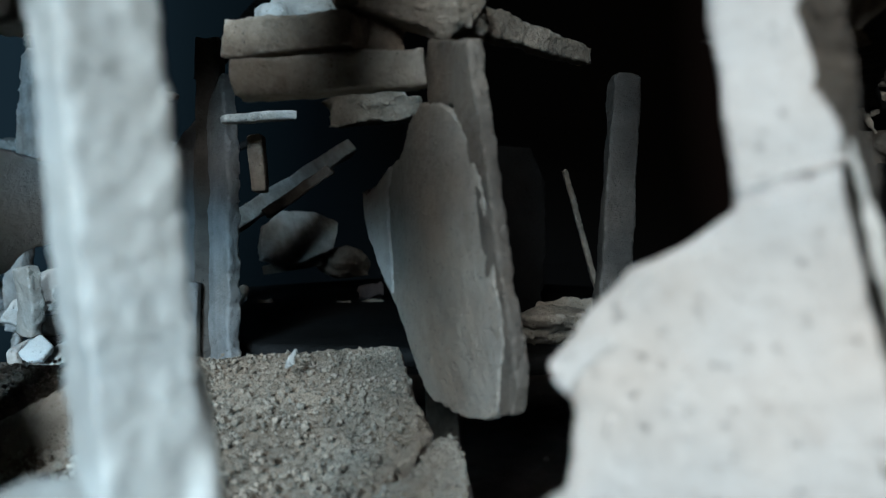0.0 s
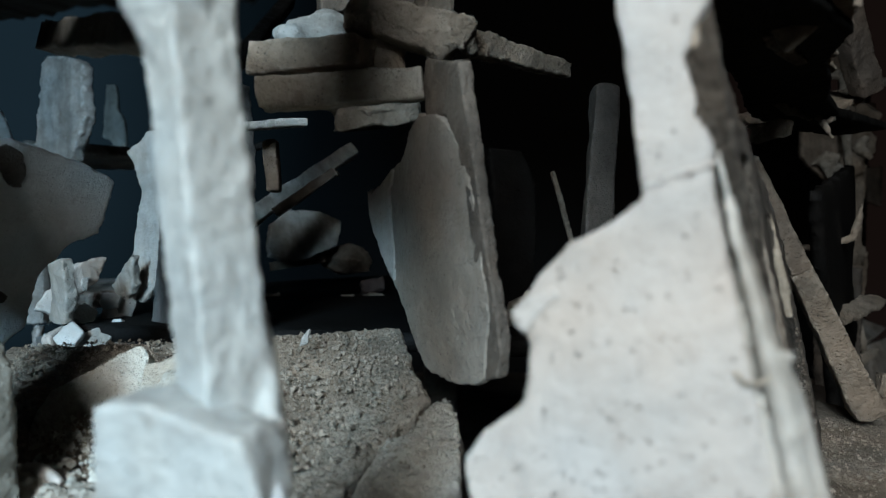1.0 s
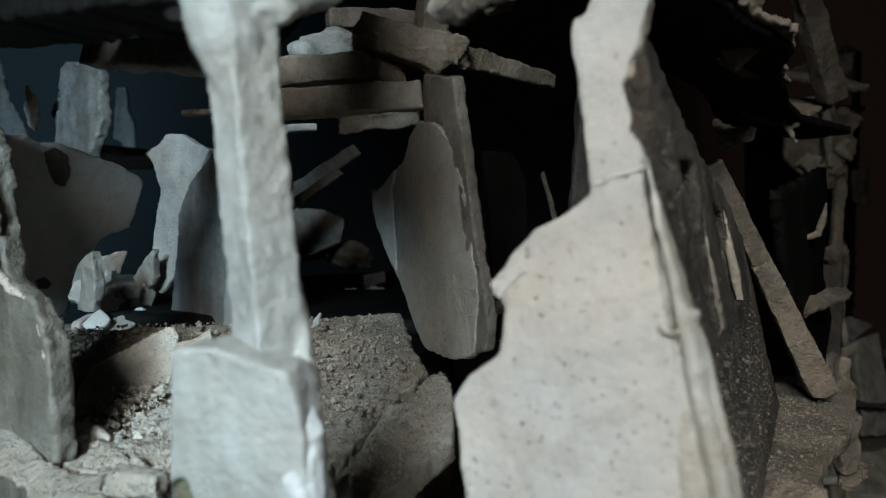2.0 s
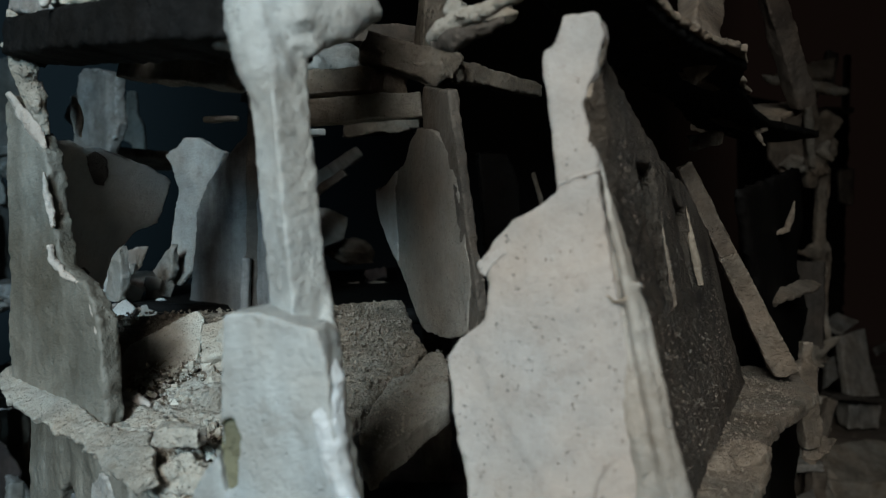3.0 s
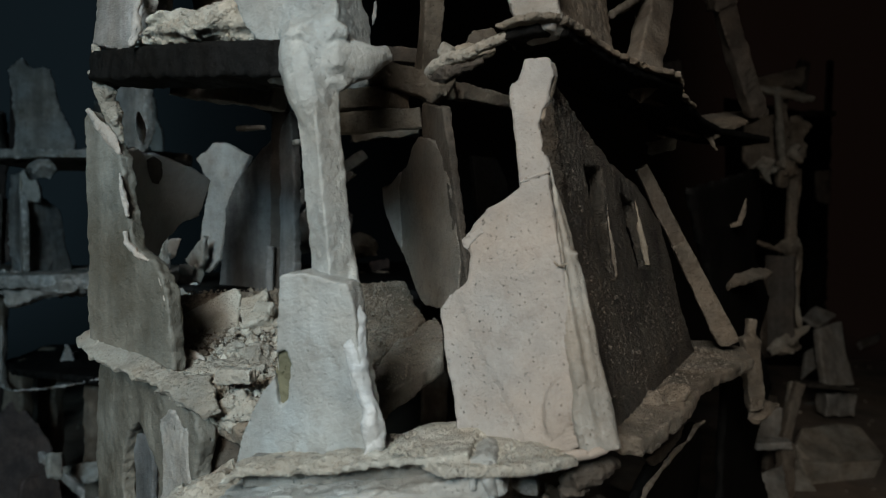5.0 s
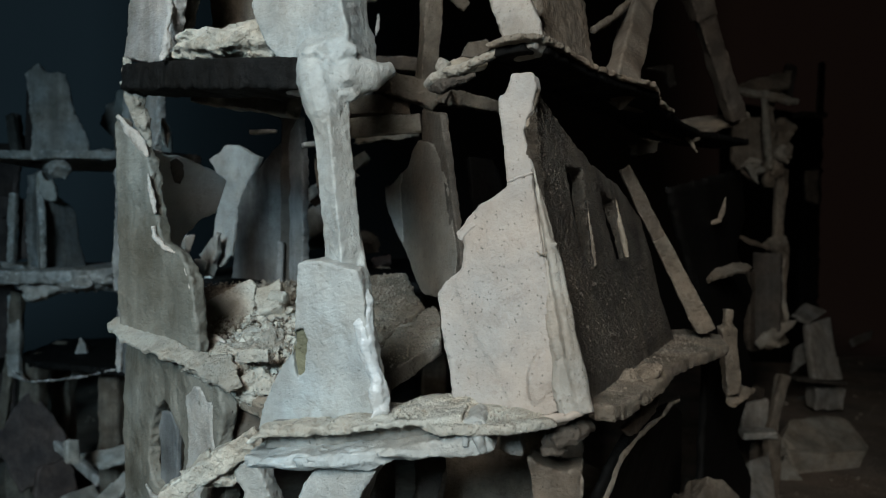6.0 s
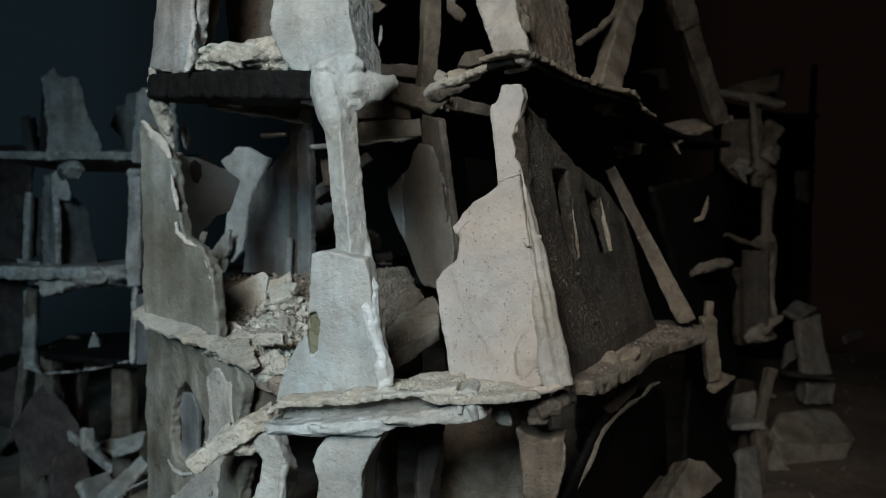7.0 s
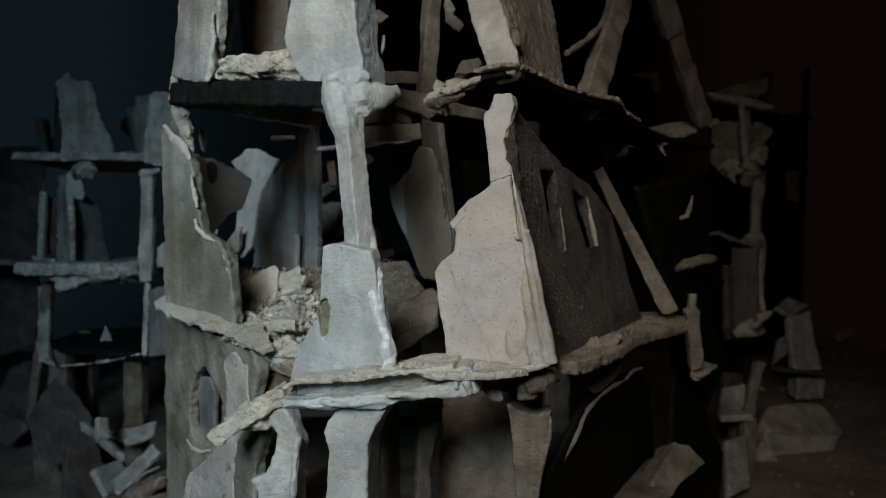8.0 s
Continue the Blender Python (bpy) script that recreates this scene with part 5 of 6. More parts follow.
clay(house, "rear_floor", [slab_solid((0.1, 0.42, 0.412), (0, 0, 0), [(-0.06, -0.08), (0.02, -0.06), (0.1, 0), (0.14, 0.3), (-0.15, 0.53), (-0.38, 0.3), (-0.35, -0.02), (-0.12, -0.06)], 0.012, 0.003)], NEARBLACK, voxel=0.006)
clay(house, "rear_rubble", [slab_solid((0.0663, 0.37, 0.43), (60, 0, 10), [(-0.0313, -0.0127), (-0.0226, 0.0035), (-0.0105, 0.0084), (0.0066, 0.0115), (0.0228, 0.0085), (0.0255, -0.0026), (0.0113, -0.0156)], 0.012, 0.003),
    lump_solid((0.061, 0.36, 0.4294), (0.016, 0.01, 0.006), 0.7)], LOAM, voxel=0.0016, lumps=0.003, grit=0.002, label='heap of brown rubble behind the hanging wall')
clay(house, "wall_chip", [beam_solid((0.1675, 0.32, 0.5243), (0.1866, 0.325, 0.5255), 0.0095, 0.008, jag=0.25)], LOAM2, lumps=0.004, grit=0.002, voxel=0.001)
clay(house, "lower_pillar", [slab_solid((-0.0428, 0.0689, 0.3209), (90, 0, -12), [(-0.0094, 0.0294), (0.0221, 0.0337), (0.0211, 0.0251), (0.0153, 0.0167), (0.0112, 0.0066), (0.0099, -0.0083), (0.0104, -0.0677), (-0.0156, -0.0704), (-0.0147, -0.0201), (-0.0129, 0), (-0.0167, 0.0111), (-0.0136, 0.0183), (-0.0087, 0.0242)], 0.026, 0.0006)], GLAZE, lumps=0.0012, grit=0.001, label='pale pillar of the lower storey')
clay(house, "lower_stub", [slab_solid((-0.0951, 0.1097, 0.301), (90, 0, -18.4), [(-0.0081, 0.0305), (0.0011, 0.0367), (0.0093, 0.0327), (0.0149, 0.0217), (0.0173, 0.0129), (0.0152, -0.0054), (0.0125, -0.0675), (-0.0121, -0.0713), (-0.0148, -0.0206), (-0.0211, -0.0132), (-0.0084, -0.0073), (-0.0024, 0.0054), (0.0001, 0.0192), (-0.0048, 0.0246)], 0.012, 0.0008),
    tube_solid([(-0.0788, 0.098, 0.3223), (-0.0808, 0.097, 0.3056), (-0.0823, 0.097, 0.2843)], (0.003, 0.0024, 0.003))], GLAZE, lumps=0.0015, grit=0.0014, label='pale curved stub of the lower storey')
# This pillar's darker brown stands in for shade below the ledge.
clay(house, "lower_pillar", [slab_solid((0.0636, 0.092, 0.3061), (90, 0, -14), [(-0.0127, 0.0367), (-0.0067, 0.0342), (0.0054, 0.0312), (0.014, 0.0342), (0.011, 0.0194), (0.0097, -0.0016), (0.0039, -0.0267), (0.0023, -0.062), (-0.0099, -0.0635), (-0.0076, -0.0172), (-0.0098, 0.0143)], 0.02, 0.0012),
    tube_solid([(0.0768, 0.086, 0.3385), (0.0761, 0.088, 0.3241), (0.0707, 0.09, 0.3008), (0.069, 0.09, 0.2798)], (0.001, 0.0018, 0.0014, 0.001))], BROWN, lumps=0.0016, grit=0.0012, label='corner pillar of the lower storey, brown deepened for shade')
clay(house, "lower_wall", [slab_solid((0.0438, 0.215, 0.2629), (90, 0, -6), [(-0.0355, -0.0038), (-0.0328, 0.0284), (-0.0347, 0.0558), (-0.002, 0.0588), (0.0406, 0.0576), (0.05, 0.0309), (0.0494, -0.0324), (0.0433, -0.0781), (-0.0419, -0.0824), (-0.0392, -0.0361)], 0.01, 0.0016)], LOAM, lumps=0.0012, grit=0.001, smooth=2, label='plastered lower wall under the ledge')
clay(house, "lower_dark_panel", [slab_solid((0.0029, 0.15, 0.2783), (90, 0, 25), [(-0.0085, 0.0558), (0.0106, 0.055), (0.0062, 0.0322), (-0.0007, 0.0051), (0.0028, -0.0236), (0.0002, -0.0633), (-0.0102, -0.0611)], 0.006, 0.0016)], DUSK, lumps=0.002)
clay(house, "lower_dark_post", [beam_solid((-0.027, 0.17, 0.3304), (-0.0255, 0.17, 0.2051), 0.012, 0.012)], UMBER, lumps=0.003)
clay(house, "lower_side_wall", [slab_solid((0.1343, 0.2069, 0.278), (103.9, 0, 58.8), [(0.077, 0.0508), (-0.0009, 0.0609), (-0.0495, 0.0585), (-0.0718, 0.0489), (-0.0922, 0.0299), (-0.1097, 0.0174), (-0.1194, -0.0027), (-0.0858, -0.0627), (0.488, -0.3368), (0.2681, -0.0804), (0.1413, 0.0282)], 0.006)], NEARBLACK, label='near-black lower side wall', voxel=0.004)
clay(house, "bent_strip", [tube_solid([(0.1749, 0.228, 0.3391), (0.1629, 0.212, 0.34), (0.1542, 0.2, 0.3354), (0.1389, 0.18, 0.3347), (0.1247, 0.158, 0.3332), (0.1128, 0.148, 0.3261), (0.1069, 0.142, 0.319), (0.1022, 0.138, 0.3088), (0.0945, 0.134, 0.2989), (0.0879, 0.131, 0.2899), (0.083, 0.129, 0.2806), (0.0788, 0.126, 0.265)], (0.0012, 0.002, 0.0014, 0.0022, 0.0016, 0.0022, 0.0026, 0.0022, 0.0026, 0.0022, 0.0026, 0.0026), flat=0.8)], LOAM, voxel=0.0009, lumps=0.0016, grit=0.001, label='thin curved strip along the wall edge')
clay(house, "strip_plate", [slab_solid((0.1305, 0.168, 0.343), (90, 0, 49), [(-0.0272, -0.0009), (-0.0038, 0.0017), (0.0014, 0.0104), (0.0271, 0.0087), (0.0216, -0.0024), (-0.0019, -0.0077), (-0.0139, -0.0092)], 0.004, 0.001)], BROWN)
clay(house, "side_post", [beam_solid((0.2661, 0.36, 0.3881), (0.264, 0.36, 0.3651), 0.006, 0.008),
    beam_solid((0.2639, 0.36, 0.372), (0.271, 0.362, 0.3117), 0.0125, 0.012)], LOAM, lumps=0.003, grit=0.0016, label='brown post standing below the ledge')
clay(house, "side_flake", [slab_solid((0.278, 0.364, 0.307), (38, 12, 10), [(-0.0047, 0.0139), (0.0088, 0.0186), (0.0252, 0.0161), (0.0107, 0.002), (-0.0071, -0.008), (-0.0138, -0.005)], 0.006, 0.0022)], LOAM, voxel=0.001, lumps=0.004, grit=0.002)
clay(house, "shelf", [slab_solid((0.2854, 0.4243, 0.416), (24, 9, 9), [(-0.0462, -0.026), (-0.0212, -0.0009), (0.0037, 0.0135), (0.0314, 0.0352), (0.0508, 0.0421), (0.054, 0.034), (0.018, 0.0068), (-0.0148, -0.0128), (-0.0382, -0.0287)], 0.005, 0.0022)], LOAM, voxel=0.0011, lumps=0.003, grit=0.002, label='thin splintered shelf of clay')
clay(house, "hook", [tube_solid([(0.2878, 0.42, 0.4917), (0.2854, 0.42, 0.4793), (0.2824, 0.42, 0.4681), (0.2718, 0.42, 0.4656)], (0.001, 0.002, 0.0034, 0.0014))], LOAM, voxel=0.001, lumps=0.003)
clay(house, "side_wall_rear", [slab_solid((0.3356, 0.5098, 0.3157), (90, 0, 55.6), [(-0.2533, 0.1767), (0.0414, 0.2159), (0.0767, 0.1588), (0.0205, 0.1218), (0.1309, 0.0654), (0.056, 0.0254), (0.1594, -0.0503), (0.0231, -0.0938), (0.1348, -0.1746), (0.0707, -0.3171), (-0.15, -0.2246), (-0.1141, 0.0426)], 0.008)], NEARBLACK, voxel=0.005)
clay(house, "base_floor", [slab_solid((0, 0.2, 0.2), (0, 0, 0), [(-0.22, 0.02), (-0.1, -0.1), (0, -0.14), (0.07, -0.12), (0.2, 0.06), (0.26, 0.2), (0.1, 0.4), (-0.22, 0.4), (-0.3, 0.14)], 0.014, 0.003)], BROWN, voxel=0.006)
clay(house, "base_pier", [beam_solid((-0.2, 0.25, 0), (-0.2, 0.25, 0.195), 0.035, 0.03)], BROWN, voxel=0.003, lumps=0.005)
clay(house, "base_pier", [beam_solid((-0.04, 0.1, 0), (-0.04, 0.1, 0.195), 0.035, 0.03)], BROWN, voxel=0.003, lumps=0.005)
clay(house, "base_pier", [beam_solid((0.06, 0.12, 0), (0.06, 0.12, 0.195), 0.035, 0.03)], BROWN, voxel=0.003, lumps=0.005)
clay(house, "base_pier", [beam_solid((0.2, 0.36, 0), (0.2, 0.36, 0.195), 0.035, 0.03)], BROWN, voxel=0.003, lumps=0.005)
clay(house, "base_pier", [beam_solid((0, 0.7, 0), (0, 0.7, 0.42), 0.035, 0.03)], BROWN, voxel=0.003, lumps=0.005)
clay(house, "base_pier", [beam_solid((-0.22, 0.66, 0), (-0.22, 0.66, 0.42), 0.035, 0.03)], BROWN, voxel=0.003, lumps=0.005)
clay(house, "base_pier", [beam_solid((0.18, 0.66, 0), (0.18, 0.66, 0.42), 0.035, 0.03)], BROWN, voxel=0.003, lumps=0.005)
clay(None, "stone_block", [slab_solid((0.2346, 0.338, 0.1924), (65, 0, 19.5), [(-0.0291, -0.005), (-0.0087, 0.0179), (0.0247, 0.0468), (0.0399, 0.0435), (0.0555, 0.0227), (0.0228, 0.0098), (-0.0037, -0.0083), (-0.027, -0.0605), (-0.063, -0.0551)], 0.03)], BROWN, label='brownish pointed stone block leaning in the dark lower storey', category='stone', group='', lumps=0.003)
tower = thing("ruined_tower_model", (-0.52, 0.78, 0.0), "ruined storeyed tower model of dim grey clay", "model building")
clay(tower, "upper_wall", [slab_solid((-0.5561, 0.756, 0.6429), (90, 0, 32.7), [(-0.0377, 0.041), (-0.0229, 0.0604), (-0.0136, 0.0493), (0.0117, 0.0489), (0.0179, 0.0217), (0.0273, -0.0135), (0.0435, -0.0486), (0.0399, -0.0754), (-0.0305, -0.0814), (-0.0312, -0.0057)], 0.012, 0.0032)], ASH, label='dim upper wall stub with a broken crest', voxel=0.0026, lumps=0.0036, grit=0.0022)
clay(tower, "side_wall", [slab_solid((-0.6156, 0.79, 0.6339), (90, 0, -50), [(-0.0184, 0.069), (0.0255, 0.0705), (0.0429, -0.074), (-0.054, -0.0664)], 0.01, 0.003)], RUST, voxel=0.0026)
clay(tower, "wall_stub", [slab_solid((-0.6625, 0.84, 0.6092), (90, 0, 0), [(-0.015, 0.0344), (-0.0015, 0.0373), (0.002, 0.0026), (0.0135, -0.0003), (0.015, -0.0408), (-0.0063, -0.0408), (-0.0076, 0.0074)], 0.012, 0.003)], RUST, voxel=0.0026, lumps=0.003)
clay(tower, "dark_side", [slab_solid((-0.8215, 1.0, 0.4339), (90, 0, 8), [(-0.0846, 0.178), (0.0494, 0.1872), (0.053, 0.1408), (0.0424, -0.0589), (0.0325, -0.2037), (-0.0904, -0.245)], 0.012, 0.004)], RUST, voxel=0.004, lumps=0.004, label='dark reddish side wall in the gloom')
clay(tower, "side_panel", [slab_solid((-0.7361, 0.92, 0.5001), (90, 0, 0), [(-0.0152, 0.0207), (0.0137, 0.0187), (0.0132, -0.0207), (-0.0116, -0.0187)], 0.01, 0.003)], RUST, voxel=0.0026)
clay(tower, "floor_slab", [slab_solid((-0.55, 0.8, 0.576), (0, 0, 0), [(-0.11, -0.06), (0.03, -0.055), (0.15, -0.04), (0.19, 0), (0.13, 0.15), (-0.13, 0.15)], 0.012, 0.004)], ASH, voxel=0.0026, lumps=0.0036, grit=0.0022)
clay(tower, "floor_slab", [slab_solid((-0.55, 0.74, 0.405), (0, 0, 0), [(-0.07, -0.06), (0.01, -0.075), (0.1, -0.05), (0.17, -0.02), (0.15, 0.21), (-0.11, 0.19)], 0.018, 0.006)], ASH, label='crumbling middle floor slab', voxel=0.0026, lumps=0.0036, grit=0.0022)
clay(tower, "floor_slab", [slab_solid((-0.55, 0.74, 0.272), (0, -1.7, 0), [(-0.09, 0.06), (-0.03, -0.01), (0.07, -0.06), (0.1601, -0.1), (0.1901, -0.04), (0.1301, 0.21), (-0.11, 0.21)], 0.01, 0.004)], NEARBLACK, voxel=0.0026, lumps=0.0036, grit=0.0022)
clay(tower, "floor_rim", [tube_solid([(-0.664, 0.8, 0.2686), (-0.624, 0.76, 0.2477), (-0.5804, 0.715, 0.2447), (-0.529, 0.7, 0.2502), (-0.4789, 0.685, 0.2591), (-0.4146, 0.65, 0.2771)], (0.0018, 0.0024, 0.0018, 0.0022, 0.0018, 0.0022))], ASH, voxel=0.0026, lumps=0.0036, grit=0.0022)
clay(tower, "wall_block", [slab_solid((-0.3879, 0.6495, 0.6107), (90, 0, -23.1), [(-0.0244, 0.0385), (-0.0114, 0.0439), (0.0193, 0.0366), (0.0348, 0.0282), (0.0363, -0.0235), (0.0129, -0.0704), (-0.0386, -0.0587), (-0.0313, 0.0048)], 0.014, 0.0032)], ASH, voxel=0.0026, lumps=0.0036, grit=0.0022)
clay(tower, "shard", [slab_solid((-0.5628, 0.95, 0.6623), (90, 0, 0), [(-0.0169, 0.0181), (0.0022, 0.0255), (0.0254, 0.0234), (0.0177, -0.0082), (-0.0006, -0.0421), (-0.0278, -0.0168)], 0.014, 0.0032)], ASH, voxel=0.0026, lumps=0.0036, grit=0.0022)
clay(tower, "lower_column", [beam_solid((-0.4125, 0.66, 0.5418), (-0.4061, 0.64, 0.3791), 0.018, 0.018)], ASH, voxel=0.0026, lumps=0.0036, grit=0.0022)
clay(tower, "lower_column", [beam_solid((-0.6342, 0.78, 0.5163), (-0.6392, 0.78, 0.4059), 0.01, 0.014)], ASH, voxel=0.0026, lumps=0.0036, grit=0.0022)
clay(tower, "middle_wall", [slab_solid((-0.5578, 0.7585, 0.472), (90, 0, 69), [(-0.0375, 0.0669), (-0.009, 0.0782), (0.001, 0.0386), (0.0335, 0.0218), (0.0418, -0.0386), (0.0529, -0.069), (-0.0314, -0.0729), (-0.0427, -0.0289)], 0.012, 0.0032)], WASH, voxel=0.0026, lumps=0.0036, grit=0.0022)
clay(tower, "corner_strip", [tube_solid([(-0.5696, 0.73, 0.5395), (-0.5665, 0.73, 0.5089), (-0.5572, 0.725, 0.4693), (-0.557, 0.72, 0.3995)], (0.004, 0.003, 0.003, 0.003))], LOAM2, voxel=0.0026, lumps=0.0036, grit=0.0022)
clay(tower, "strip_head", [slab_solid((-0.5587, 0.73, 0.5229), (90, 0, 10), [(-0.0126, 0.0147), (-0.0052, 0.0218), (0.0011, 0.0061), (0.0093, 0.0115), (0.0156, -0.0077), (0.013, -0.0235), (-0.0073, -0.0202), (-0.0136, -0.0028)], 0.012, 0.003)], BONE, voxel=0.002, lumps=0.003, label='pale knob on the corner strip')
clay(tower, "side_face", [slab_solid((-0.5871, 0.75, 0.4632), (90, 0, -50), [(-0.0298, 0.0618), (0.0282, 0.0587), (0.0485, -0.0028), (0.0458, -0.0565), (-0.0632, -0.0599), (-0.0377, -0.0021)], 0.008, 0.003)], ASH, voxel=0.0024, lumps=0.003)
clay(tower, "outer_strip", [tube_solid([(-0.638, 0.79, 0.5354), (-0.6421, 0.79, 0.4984), (-0.6379, 0.785, 0.452), (-0.6336, 0.78, 0.4133)], (0.003, 0.0034, 0.0026, 0.003)),
    slab_solid((-0.6342, 0.8, 0.4616), (90, 0, 20), [(-0.007, 0.0511), (0.0077, 0.0448), (0.0075, -0.0472), (-0.0081, -0.0489)], 0.008, 0.003)], RUST, voxel=0.0022, lumps=0.003)
clay(tower, "capital", [lump_solid((-0.4096, 0.655, 0.5348), (0.012, 0.01, 0.005), 0.5),
    tube_solid([(-0.4188, 0.65, 0.5279), (-0.4058, 0.65, 0.536), (-0.3933, 0.655, 0.5397)], (0.003, 0.005, 0.004))], BONE, voxel=0.002, lumps=0.004, label='crumbling pale capital of the column')
clay(tower, "wall_block", [slab_solid((-0.3792, 0.63, 0.4204), (90, 0, -20), [(-0.0139, 0.0072), (0.0002, 0.0169), (0.014, 0.0154), (0.0136, -0.0195), (-0.0142, -0.02)], 0.012, 0.002)], GREY, voxel=0.0022)
clay(tower, "slab_face", [slab_solid((-0.5053, 0.69, 0.3865), (75, 0, 12), [(-0.0609, 0.0119), (-0.0362, 0.0203), (-0.0082, 0.0061), (0.0226, 0.0145), (0.0502, 0.0195), (0.0657, 0.0124), (0.0685, -0.014), (0.0356, -0.0065), (0.0005, -0.0095), (-0.0299, -0.0176), (-0.0461, -0.0258), (-0.0563, -0.0104)], 0.02, 0.005),
    tube_solid([(-0.6418, 0.76, 0.4112), (-0.6086, 0.74, 0.4039), (-0.571, 0.72, 0.3943)], (0.003, 0.008, 0.012)),
    lump_solid((-0.4919, 0.68, 0.388), (0.02, 0.01, 0.008), 0.6),
    lump_solid((-0.5493, 0.69, 0.3823), (0.02, 0.01, 0.009), 0.6),
    lump_solid((-0.4438, 0.67, 0.3969), (0.016, 0.01, 0.009), 0.6)], ASH, voxel=0.002, lumps=0.005, grit=0.003, label='crumbled face of the middle floor')
clay(tower, "lower_post", [beam_solid((-0.6266, 0.77, 0.3651), (-0.6299, 0.77, 0.2412), 0.018, 0.014),
    tube_solid([(-0.6299, 0.77, 0.2449), (-0.606, 0.76, 0.2358)], (0.007, 0.003))], ASH, voxel=0.0022, lumps=0.004, label='dim post of the lower storey')
clay(tower, "standing_sliver", [slab_solid((-0.5389, 0.78, 0.2627), (90, 0, 10), [(0.0014, 0.0378), (0.0098, 0.0181), (0.0111, -0.0256), (-0.0147, -0.0275), (-0.0076, -0.0027)], 0.008, 0.003)], ASH, voxel=0.0022, lumps=0.003)
clay(tower, "lower_panel", [slab_solid((-0.3744, 0.6, 0.3284), (90, 0, -30), [(-0.021, 0.0435), (0.0223, 0.0506), (0.0212, -0.0437), (-0.0235, -0.0508)], 0.008, 0.003)], WASH, voxel=0.0022, lumps=0.003)
clay(tower, "slanted_post", [beam_solid((-0.6526, 0.8, 0.2771), (-0.6733, 0.8, 0.1295), 0.013, 0.012)], BROWN, voxel=0.0022, lumps=0.004)
clay(tower, "lump", [lump_solid((-0.5573, 0.76, 0.5512), (0.018, 0.014, 0.014), 0.5)], ASH, voxel=0.003, lumps=0.004)
clay(tower, "lump", [lump_solid((-0.4851, 0.76, 0.5711), (0.014, 0.01, 0.01), 0.5)], ASH, voxel=0.003, lumps=0.004)
clay(tower, "lump", [lump_solid((-0.472, 0.7, 0.3919), (0.04, 0.02, 0.012), 0.5)], ASH, voxel=0.003, lumps=0.004)
clay(tower, "lump", [lump_solid((-0.5901, 0.72, 0.3951), (0.03, 0.02, 0.014), 0.5)], ASH, voxel=0.003, lumps=0.004)
clay(tower, "lower_column", [beam_solid((-0.618, 0.76, 0.3704), (-0.6353, 0.78, 0.2764), 0.018, 0.014)], BROWN, voxel=0.0026, lumps=0.0036, grit=0.0022)
clay(tower, "lower_column", [beam_solid((-0.4053, 0.64, 0.3791), (-0.4015, 0.62, 0.2777), 0.008, 0.012)], ASH, voxel=0.0026, lumps=0.0036, grit=0.0022)
clay(tower, "rear_wall", [slab_solid((-0.5449, 0.8, 0.2568), (90, 0, 0), [(-0.0106, -0.0213), (-0.0083, 0.0165), (0.0087, 0.026), (0.0101, -0.0213)], 0.01, 0.0032)], ASH, voxel=0.0026, lumps=0.0036, grit=0.0022)
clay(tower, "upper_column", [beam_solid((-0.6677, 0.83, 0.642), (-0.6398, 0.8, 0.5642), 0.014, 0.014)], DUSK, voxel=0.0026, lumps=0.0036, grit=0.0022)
clay(tower, "side_floor", [slab_solid((-0.78, 0.9, 0.405), (0, 0, 0), [(-0.12, -0.05), (0.12, -0.1), (0.14, 0.05), (-0.12, 0.1)], 0.01, 0.004)], BROWN, voxel=0.0026, lumps=0.0036, grit=0.0022)
clay(tower, "base_pier", [beam_solid((-0.62, 0.8, 0), (-0.62, 0.8, 0.27), 0.03, 0.03)], BROWN, voxel=0.004, lumps=0.005)
clay(tower, "base_pier", [beam_solid((-0.46, 0.72, 0), (-0.46, 0.72, 0.27), 0.03, 0.03)], BROWN, voxel=0.004, lumps=0.005)
clay(tower, "base_pier", [beam_solid((-0.44, 0.9, 0), (-0.44, 0.9, 0.27), 0.03, 0.03)], BROWN, voxel=0.004, lumps=0.005)
clay(tower, "base_pier", [beam_solid((-0.63, 0.9, 0), (-0.63, 0.9, 0.27), 0.03, 0.03)], BROWN, voxel=0.004, lumps=0.005)
clay(None, "leaning_plate", [slab_solid((-0.5986, 0.7692, 0.1425), (70, 0, 37.6), [(-0.0075, 0.078), (0.0231, 0.04), (0.041, -0.0048), (0.0252, -0.0522), (-0.0239, -0.0689), (-0.0543, 0.0113)], 0.012, 0.0032)], RUST, label='reddish-brown broken plate leaning on the tower foot', category='plate', group='', voxel=0.0026, lumps=0.0036, grit=0.0022)
clay(None, "broken_bar", [beam_solid((-0.6035, 0.8, 0.1427), (-0.4876, 0.74, 0.0924), 0.013, 0.012)], ASH, label='pale broken bar lying slantwise on wreckage', category='bar', group='', voxel=0.0026, lumps=0.0036, grit=0.0022)
clay(None, "leaning_plate", [slab_solid((-0.5482, 0.7446, 0.0674), (75, 0, 50.2), [(-0.0257, 0.0488), (0.0181, 0.0564), (0.0246, 0.0006), (0.03, -0.0636), (-0.0438, -0.0409)], 0.012, 0.0032)], RUST, label='reddish-brown upright plate among the wreckage', category='plate', group='', voxel=0.0026, lumps=0.0036, grit=0.0022)
